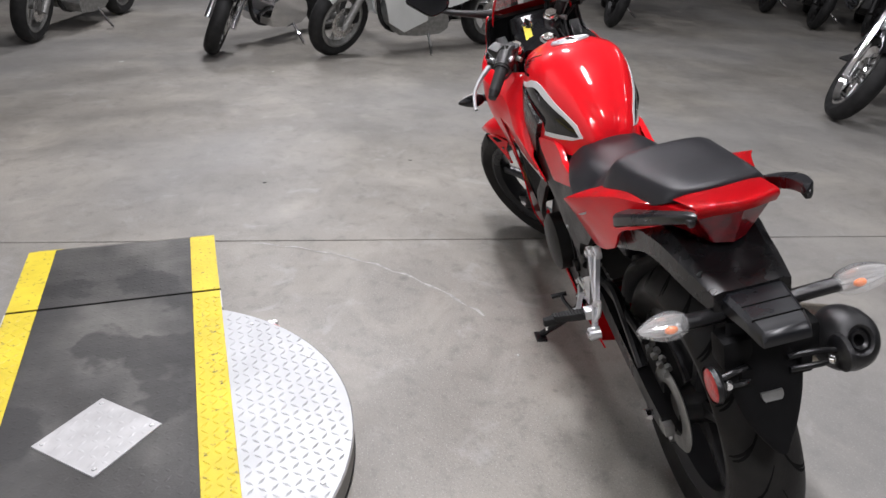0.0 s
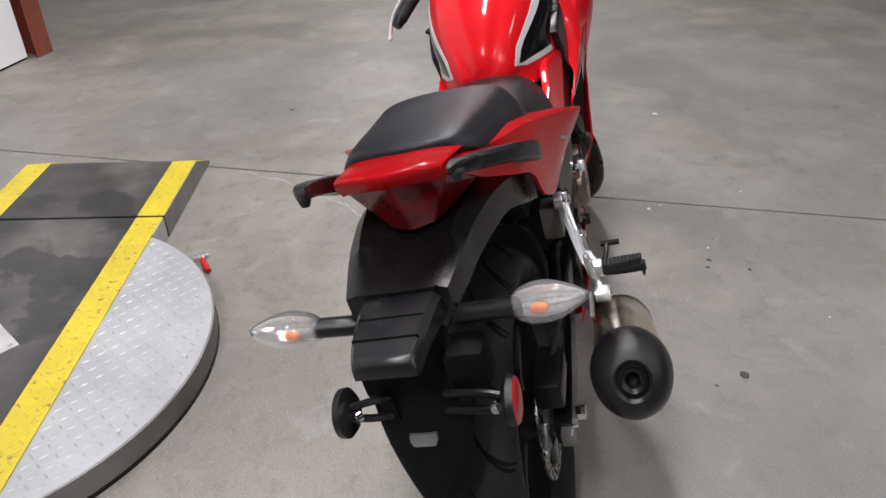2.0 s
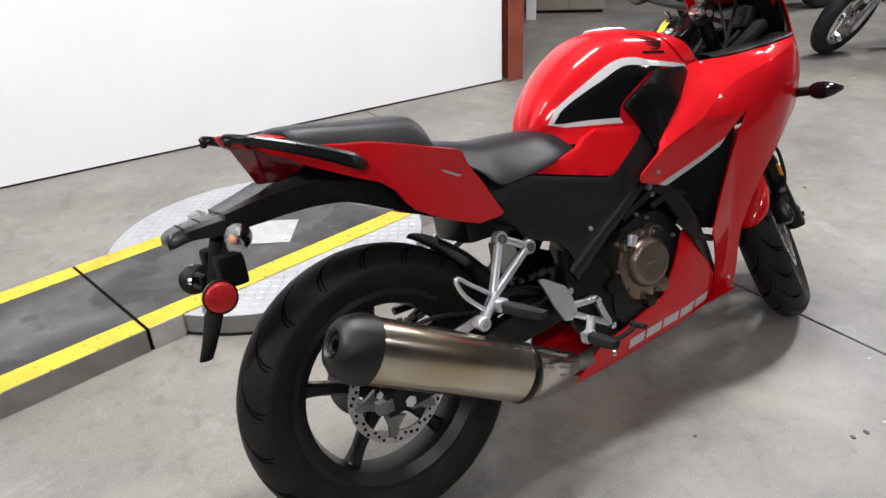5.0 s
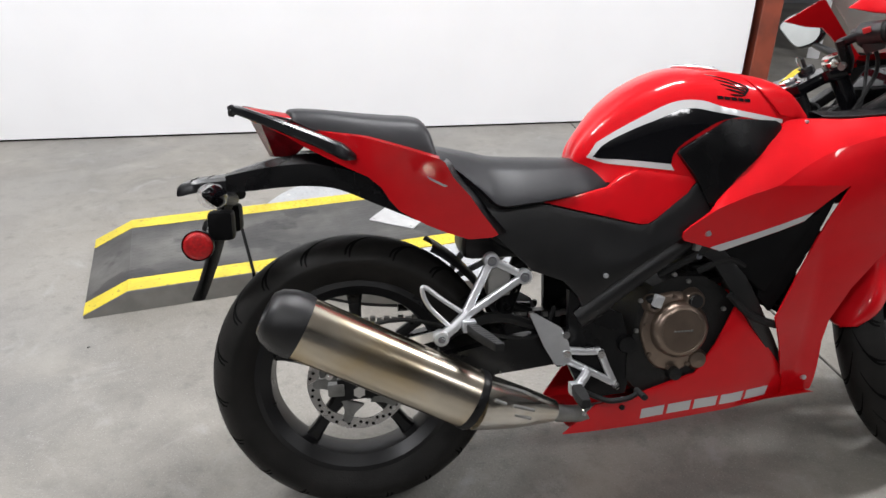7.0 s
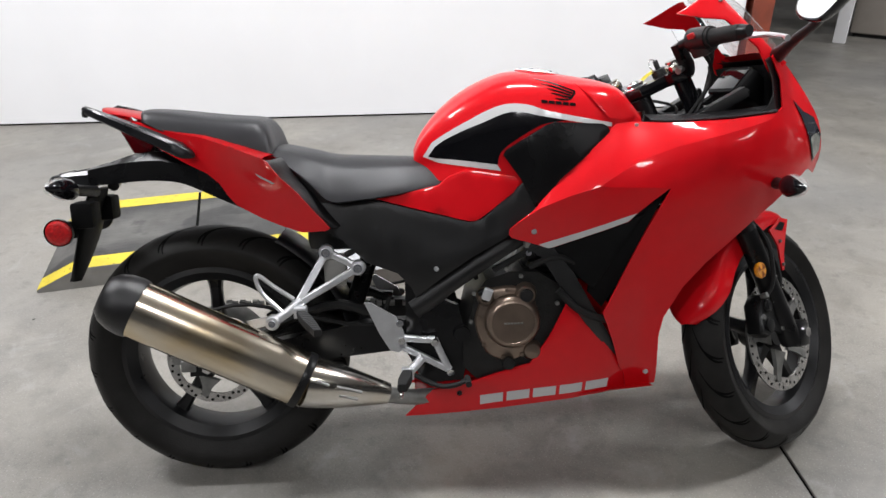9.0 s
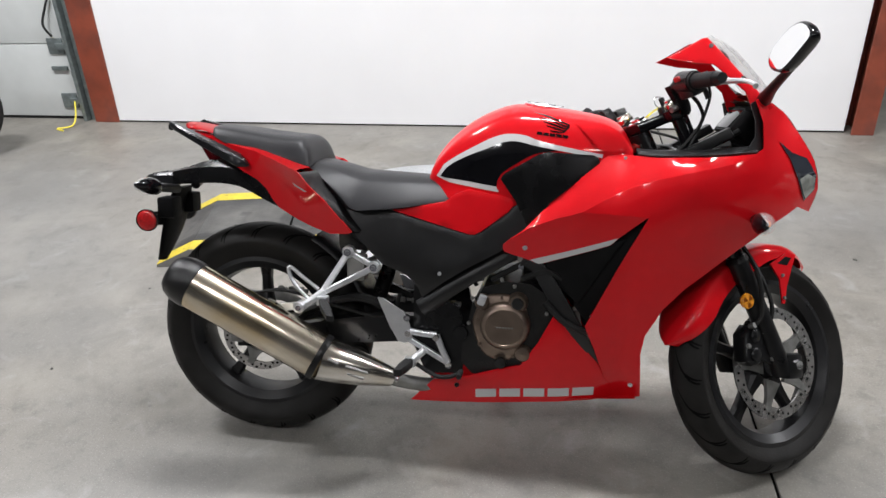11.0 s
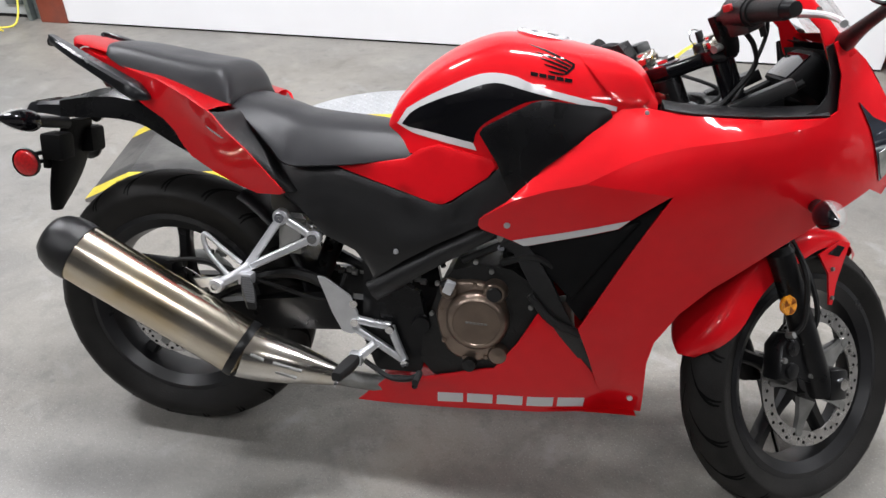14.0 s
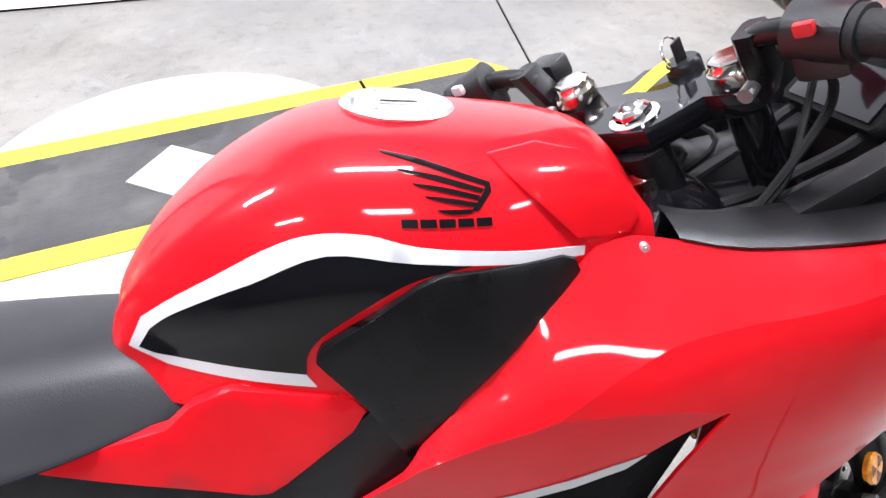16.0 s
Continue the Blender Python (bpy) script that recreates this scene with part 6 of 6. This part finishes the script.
# --- cockpit, screen, mirrors ---
rim = [(1.002, .852), (1.05, .851), (1.16, .857), (1.258, .867)]
for s in (-1, 1):
    bm = bmesh.new()
    loft(bm, [[(x, s * (WIDTH(x, z) - .001), z + .002), (x, s * (WIDTH(x, z) - .004), z + .007), (x, s * (WIDTH(x, z) - .05), z + .016), (x, s * .085, z + .002), (x, s * .060, z - .055), (x, s * .02, z - .09)] for x, z in rim], 3, 3, cap=False)
    part("cockpit_trim", bm, PLASTIC, bike, "matt black cockpit trim")
    bm = bmesh.new()
    loft(bm, [[(x, s * (WIDTH(1.27, z) - .008), z), (x + .012, s * .10, z + .003), (x + .020, s * .04, z + .004), (x + .022, 0, z + .004)] for x, z in ((1.266, .862), (1.262, .90), (1.256, .94), (1.246, .968))], 3, 3, cap=False)
    part("cockpit_wall", bm, FLAP, bike, "matt black inner cockpit wall")
    bm = bmesh.new()
    box(bm, (-.058, -.018, -.014), (.052, .016, .010), .003, Matrix.Translation((1.163, s * .122, .890)) @ pose(0, 0, 0, 0, -30, s * 6))
    part("trim_bar", bm, PLASTIC, bike, "black cockpit trim bar")
    part("opening_edge", panel([(1.251, .986), (1.270, .937), (1.274, .870), (1.205, .862), (1.238, .880), (1.252, .905), (1.250, .940), (1.238, .978)], lambda x, z: WIDTH(x, z) - .010, .004, s, .015), PLASTIC, bike, "black edging of the cockpit opening")
    am = part("screen_surround", panel([(1.055, 1.082), (1.086, 1.100), (1.131, 1.128), (1.143, 1.130), (1.191, 1.080), (1.263, 1.003), (1.297, 0.974), (1.262, 0.945), (1.249, 0.961), (1.230, 1.006), (1.191, 1.040), (1.158, 1.067), (1.113, 1.070), (1.069, 1.079)],
                                       thin_plate([(1.052, 1.080, .116), (1.134, 1.127, .098), (1.141, 1.069, .124), (1.255, 1.004, .128), (1.260, 0.950, .140), (1.192, 1.080, .110), (1.297, 0.974, .128)]), .006, s, .012, roll=.002), RED, bike, "glossy red windscreen surround")
    for x, y, z in ((1.151, .104, 1.110), (1.224, .121, 1.037)):
        screw("bolt", am, (x, s * y, z), (0, s, .3), .006, CHROME)
bm = bmesh.new()
loft(bm, [[(x, -w, z), (x + b * .75, -w * .6, z + b * .5), (x + b, 0, z + b * .62), (x + b * .75, w * .6, z + b * .5), (x, w, z)] for x, z, w, b in ((1.291, .991, .122, .020), (1.244, 1.043, .116, .022), (1.194, 1.097, .104, .021), (1.150, 1.133, .088, .012))], 4, 4, cap=False)
bmesh.ops.solidify(bm, geom=bm.faces[:], thickness=.003)
screen = part("windscreen", bm, SCREEN, bike, "clear smoked windscreen")
bm = bmesh.new()
loft(bm, [[(-.042 * k, -.088 * k, z), (-.030 * k, -.100 * k, z), (.034 * k, -.094 * k, z), (.046 * k, -.06 * k, z), (.046 * k, .06 * k, z), (.034 * k, .094 * k, z), (-.030 * k, .100 * k, z), (-.042 * k, .088 * k, z)] for z, k in ((-.05, .62), (-.02, .80), (.012, .86), (.026, .83), (.030, .78))], 1, 1, True)
dash = part("dashboard", bm, FLAP, bike, "black instrument cluster", m=pose(1.252, 0, .922, 0, -52, 0))
part("display", box(bmesh.new(), (-.027, -.066, .0285), (.027, .066, .0330), .003), GLOSS, dash, "dark instrument glass")
for y in (-.085, -.05, .06):
    part("wiring_loom", tube(bmesh.new(), [(1.235, y, .915), (1.205, y * 1.05, .895), (1.165, y * .9, .872), (1.12, y * .8, .850), (1.08, y * .6, .835)], .007, 8, 5), RUBBER, bike)
for s, nrm in ((-1, Vector((-.95, -.22, .20))), (1, Vector((-.95, -.28, .12)))):
    nrm = nrm.normalized()
    c = Vector((1.266, -.317, 1.093)) if s < 0 else Vector((1.245, .335, 1.085))
    side = nrm.cross(Vector((0, 0, 1))).normalized()
    up = side.cross(nrm)
    mm = Matrix((side, up, nrm)).transposed().to_4x4()
    mm.translation = c
    outline = [(.025, -.047), (.056, -.038), (.071, -.020), (.067, .003), (.036, .031), (.009, .044), (-.022, .047), (-.054, .034), (-.068, .016), (-.045, -.010), (-.004, -.045)]
    flip = 1 if s < 0 else -1
    ring = catmull([(flip * x, y, 0) for x, y in outline], 4, True)
    bm = bmesh.new()
    loft(bm, [[Vector(p) * k + Vector((0, 0, d)) for p in ring] for k, d in ((1.0, .004), (1.05, .0), (1.03, -.010), (.84, -.022), (.5, -.030))], 2, 1, True)
    mir = part("mirror", bm, GLOSS, bike, "black rear-view mirror", m=mm)
    bm = bmesh.new()
    vs = [bm.verts.new(Vector(p) * .94 + Vector((0, 0, .0055))) for p in ring]
    bm.faces.new(vs)
    part("mirror_glass", bm, MIRROR, mir, "mirror glass", smooth=False)
    bm = bmesh.new()
    a = Vector((1.272, s * .134, .990))
    tube(bm, [a, a.lerp(c, .35) + Vector((0, 0, -.012)), a.lerp(c, .8) + Vector((.01, 0, -.022)), c - nrm * .03], .012, 10, 4, radii=[.017, .0115, .009, .011])
    part("mirror_stem", bm, PLASTIC, bike, "black mirror stem")


# ---- other parked motorcycles ----
def parked_motorcycle(label, tank_mat, fender_mat, engine_mat, steer=30.0, fairing=None, R=0.31, disc=True, spokes=5):
    """A simple road motorcycle with its front contact at the origin, facing +x, leaning to its left."""
    ob = tagged(empty("motorcycle"), label, "motorcycle", group="parked motorcycles")
    wb = 1.56
    ax = Vector((-math.sin(radians(29)), 0, math.cos(radians(29))))
    pv = Vector((0.12, 0, 0))
    sm = Matrix.Translation(pv) @ Matrix.Rotation(radians(steer), 4, ax) @ Matrix.Translation(-pv)

    def w(name, cx, m, w_=0.12):
        rr = R * 0.70
        t = part(name, wheel_tyre(bmesh.new(), R, w_, rr), RUBBER, ob, "black tyre", m=(m or Matrix()) @ Matrix.Translation((cx, 0, R)))
        part("rim", spin(bmesh.new(), [(rr + .004, -.045), (rr - .02, -.04), (rr - .03, 0), (rr - .02, .04), (rr + .004, .045), (rr - .012, .05), (rr - .045, .02), (rr - .045, -.02), (rr - .012, -.05)], seg=40, closed=True), engine_mat, t)
        part("hub", spin(bmesh.new(), [(.02, -.06), (.045, -.05), (.045, .05), (.02, .06)], seg=20), engine_mat, t)
        for i in range(spokes):
            a = 2 * math.pi * i / spokes
            d = Vector((math.cos(a), 0, math.sin(a)))
            part("spoke", rod(bmesh.new(), d * .035, d * (rr - .03), .016, .013, 8), engine_mat, t)
        if disc:
            part("rotor", spin(bmesh.new(), [(.07, .056), (.13, .056), (.13, .061), (.07, .061)], seg=32, closed=True), ROTOR, t)
        return t
    w("front_wheel", 0, sm)
    w("rear_wheel", -wb, None, 0.15)

    def fk(z, y, off=0.045):
        return Vector((0.12 - z * math.tan(radians(29)) + off + .02, y, z))
    for s in (-1, 1):
        leg = part("fork_leg", rod(bmesh.new(), fk(.27, s * .10), fk(.60, s * .10), .030, .028, 14), engine_mat, ob, m=sm)
        part("fork_tube", rod(bmesh.new(), fk(.58, s * .10), fk(1.0, s * .10), .022, seg=12), CHROME, leg)
        part("handlebar", tube(bmesh.new(), [fk(1.02, 0), fk(1.06, s * .12), fk(1.10, s * .25, -.06), fk(1.06, s * .40, -.18)], .013, 8, 4), CHROME, ob, m=sm)
        part("grip", rod(bmesh.new(), fk(1.075, s * .33, -.13), fk(1.055, s * .43, -.20), .018, seg=10), RUBBER, ob, m=sm)
    part("caliper", box(bmesh.new(), (-.14, .04, .30), (-.07, .09, .40), .012), SATIN, ob, m=sm)
    bm = bmesh.new()
    loft(bm, [[((R + .02 - q) * math.cos(a), y, R + (R + .02 - q) * math.sin(a)) for y, q in ((-.075, .07), (-.07, .015), (0, -.006), (.07, .015), (.075, .07))] for a in [radians(d) for d in (48, 70, 95, 120, 145, 165)]], 3, 3, cap=False)
    part("front_fender", bm, fender_mat, ob, m=sm)
    bm = bmesh.new()
    loft(bm, [[(-wb + (R + .03 - q) * math.cos(a), y, R + (R + .03 - q) * math.sin(a)) for y, q in ((-.095, .08), (-.09, .015), (0, -.006), (.09, .015), (.095, .08))] for a in [radians(d) for d in (40, 70, 100, 130, 155, 170)]], 3, 3, cap=False)
    part("rear_fender", bm, fender_mat, ob)
    part("headlamp", spin(bmesh.new(), [(0, .08), (.085, .075), (.09, .05), (.07, -.03), (0, -.06)], tuple(fk(.92, 0, .08)), "x", 28), engine_mat, ob, m=sm)
    crank = part("crankcase", loft(bmesh.new(), [[(-.50, y, .20), (-.48, y, .36), (-.62, y, .44), (-.90, y, .42), (-1.0, y, .30), (-.92, y, .19)] for y in (-.16, -.12, .12, .16)], 2, 2, True), engine_mat, ob)
    for cx, tilt in ((-.60, .14), (-.80, -.14)):
        bm = bmesh.new()
        for i in range(8):
            k = i / 7
            box(bm, (cx + tilt * k - .085, -.10, .42 + .030 * i), (cx + tilt * k + .085, .10, .434 + .030 * i), .006, seg=1)
        rod(bm, (cx, 0, .38), (cx + tilt * 1.05, 0, .68), .065, seg=16)
        part("cylinder", bm, engine_mat, ob)
    part("air_cleaner", spin(bmesh.new(), [(0, -.20), (.07, -.195), (.085, -.17), (.085, -.12), (0, -.11)], (-.70, 0, .55), seg=28), CHROME, ob)
    for k, z in ((0, .20), (1, .28)):
        part("exhaust_pipe", tube(bmesh.new(), [(-.52 - .2 * k, -.10, .58), (-.44 - .1 * k, -.17, .48), (-.50, -.19, .28), (-.8, -.20, z), (-1.2, -.21, z), (-1.75, -.22, z + .03)], .03, 12, 5, radii=[.02, .022, .024, .028, .042, .045]), CHROME, ob)
    bm = bmesh.new()
    loft(bm, [[(x, w_ * a, z + h * b) for a, b in ((-.5, -1), (-1, -.3), (-.85, .5), (-.4, .95), (0, 1), (.4, .95), (.85, .5), (1, -.3), (.5, -1))] for x, w_, z, h in ((-.32, .05, .86, .05), (-.40, .11, .86, .09), (-.55, .15, .85, .11), (-.72, .12, .82, .09), (-.85, .06, .78, .05))], 4, 3, True)
    part("tank", bm, tank_mat, ob)
    bm = bmesh.new()
    loft(bm, [[(x, w_ * a, z + h * b) for a, b in ((-.8, -1), (-1, .1), (-.7, .9), (0, 1), (.7, .9), (1, .1), (.8, -1))] for x, w_, z, h in ((-.80, .10, .70, .05), (-.98, .16, .68, .06), (-1.15, .17, .70, .06), (-1.30, .13, .76, .06), (-1.62, .12, .78, .05), (-1.75, .08, .77, .03))], 4, 3, True)
    part("seat", bm, VINYL, ob)
    part("frame_tube", tube(bmesh.new(), [fk(.90, 0, -.05), (-.36, 0, .50), (-.46, 0, .22), (-.8, 0, .17), (-1.1, 0, .25), (-1.2, 0, .62)], .02, 8, 5), SATIN, ob)
    part("swingarm", tube(bmesh.new(), [(-1.0, -.12, .32), (-1.3, -.13, .31), (-wb, -.13, .31)], .024, 8, 4), SATIN, ob)
    part("side_stand", tube(bmesh.new(), [(-.80, .15, .20), (-.78, .24, .12), (-.74, .33, .068)], .012, 8, 4), CHROME, ob)
    part("footboard", box(bmesh.new(), (-.72, -.30, .27), (-.48, -.18, .285), .006), RUBBER, ob)
    if fairing:
        for s in (-1, 1):
            part("side_cover", panel([(-.58, .62), (-.70, .74), (-.98, .76), (-1.28, .72), (-1.24, .52), (-.95, .44), (-.66, .46)], thin_plate([(-.6, .62, .16), (-.98, .76, .17), (-1.2, .6, .20), (-.8, .46, .21), (-.9, .6, .22)]), .006, s, .05), fairing, ob, "painted side cover")
        for s in (-1, 1):
            part("leg_shield", panel([(-.14, .95), (-.34, .98), (-.62, .72), (-.72, .34), (-.52, .24), (-.36, .33), (-.26, .60)], thin_plate([(-.2, .95, .16), (-.5, .7, .27), (-.5, .3, .22), (-.35, .6, .27), (-.3, .95, .2)]), .006, s, .05), fairing, ob, "painted fairing panel")
    return ob


def park(src, x, y, yaw, first=False, lean=-9):
    m = pose(x, y, 0.003, 0, 0, yaw) @ pose(0, 0, 0, lean, 0, 0)
    if first:
        src.matrix_basis = m
        return src
    return copy_thing(src, m)


black_bike = parked_motorcycle("black cruiser motorcycle with chrome engine parked on the concrete", GLOSS, GLOSS, CHROME, 34)
park(black_bike, 4.90, 2.06, 150, True)
blue_bike = parked_motorcycle("dark blue cruiser motorcycle with polished wheels parked on its stand", BLUE, BLUE, GREY_CAST, 8)
park(blue_bike, 5.19, 3.62, 172, True)
silver_bike = parked_motorcycle("silver touring motorcycle with chrome engine parked on its stand", SILVER, SILVER, GREY_CAST, 20, SILVER)
park(silver_bike, 4.98, 1.10, 118, True)
dark_bike = parked_motorcycle("black motorcycle with dark engine parked in a row", GLOSS, SATIN, ENGINE, 10)
park(dark_bike, 6.6, -4.8, 150, True)
park(dark_bike, 7.3, -4.55, 152)
park(dark_bike, 8.6, -4.6, 155)
park(dark_bike, 6.95, -1.9, 165)
park(blue_bike, 6.2, 6.6, 200)
park(black_bike, 6.9, 5.3, 190)
park(black_bike, 3.36, -2.42, 128)
park(black_bike, -2.98, 2.02, 3)

# ---- things beyond the wall, and scraps on the floor ----
bm = bmesh.new()
box(bm, (-.05, -.03, 0), (.05, .03, 2.3), .004)
tagged(finish("white_board", bm, WALL, m=pose(4.25, 4.95, 0, 0, 0, -40)), "narrow white board standing on the concrete", "board")
cab = tagged(empty("cabinet", pose(4.78, 4.98, 0, 0, 0, -40)), "plain beige metal storage cabinet", "cabinet")
part("body", box(bmesh.new(), (-.38, 0, .03), (.38, .45, 1.5), .006), CABINET, cab)
for s in (-1, 1):
    d = part("door", box(bmesh.new(), (min(s * .003, s * .375), -.018, .04), (max(s * .003, s * .375), -.001, 1.49), .004), CABINET, cab)
    part("handle", box(bmesh.new(), (s * .05 - .008, -.035, .85), (s * .05 + .008, -.018, .98), .004), CHROME, d)
part("plinth", box(bmesh.new(), (-.36, .02, 0), (.36, .43, .03)), RUBBER, cab)

rng = random.Random(5)


def scrap(x, y, r, mat_, label, cat):
    bm = bmesh.new()
    n = 9
    low = [bm.verts.new((.72 * r * rng.uniform(.6, 1.1) * math.cos(2 * math.pi * i / n), .72 * r * rng.uniform(.4, .9) * math.sin(2 * math.pi * i / n), 0.0005)) for i in range(n)]
    up = [bm.verts.new((v.co.x * .8, v.co.y * .8, rng.uniform(.0015, .004))) for v in low]
    for i in range(n):
        bm.faces.new((low[i], low[(i + 1) % n], up[(i + 1) % n], up[i]))
    bm.faces.new(up)
    bm.faces.new(low[::-1])
    tagged(finish("scrap", bm, mat_, m=pose(x, y, 0, 0, 0, rng.uniform(0, 180))), label, cat, group="floor scraps")


for x, y, r in ((1.402, -.279, .012), (4.55, 2.72, .03), (4.35, 1.55, .015), (1.60, -.62, .010), (.86, -.75, .006), (1.95, .05, .006), (.62, .35, .006), (-.10, -.62, .005), (1.435, -.321, .008), (1.172, -.455, .008), (2.322, -.349, .022)):
    scrap(x, y, r, PAPER, "small crumpled white paper scrap on the concrete", "scrap")
for x, y, r in ((2.057, 1.317, .016), (1.10, -.45, .014), (.55, -.86, .010), (2.4, .6, .014), (1.056, -.441, .013), (.566, -.477, .026), (1.067, -.568, .010), (.513, -.404, .010), (.737, -.219, .008), (2.70, .17, .02), (-.83, .70, .008), (-.87, .14, .009)):
    scrap(x, y, r, DECK, "small dark grit lump on the concrete", "debris")
bm = bmesh.new()
ring = []
for i in range(25):
    a = radians(-58 + 50 * i / 24)
    r0 = 1.203 + .006 * math.sin(i * 1.7)
    ring.append([bm.verts.new((.21 + rr * math.cos(a), 1.45 + rr * math.sin(a), .0012)) for rr in (r0, r0 + .009 + .006 * math.sin(i * 2.3))])
for a, b in zip(ring, ring[1:]):
    bm.faces.new((a[0], a[1], b[1], b[0]))
tagged(finish("scuff_mark", bm, CHALK, smooth=False), "pale curved scuff mark on the concrete floor", "scuff", kind="structure")
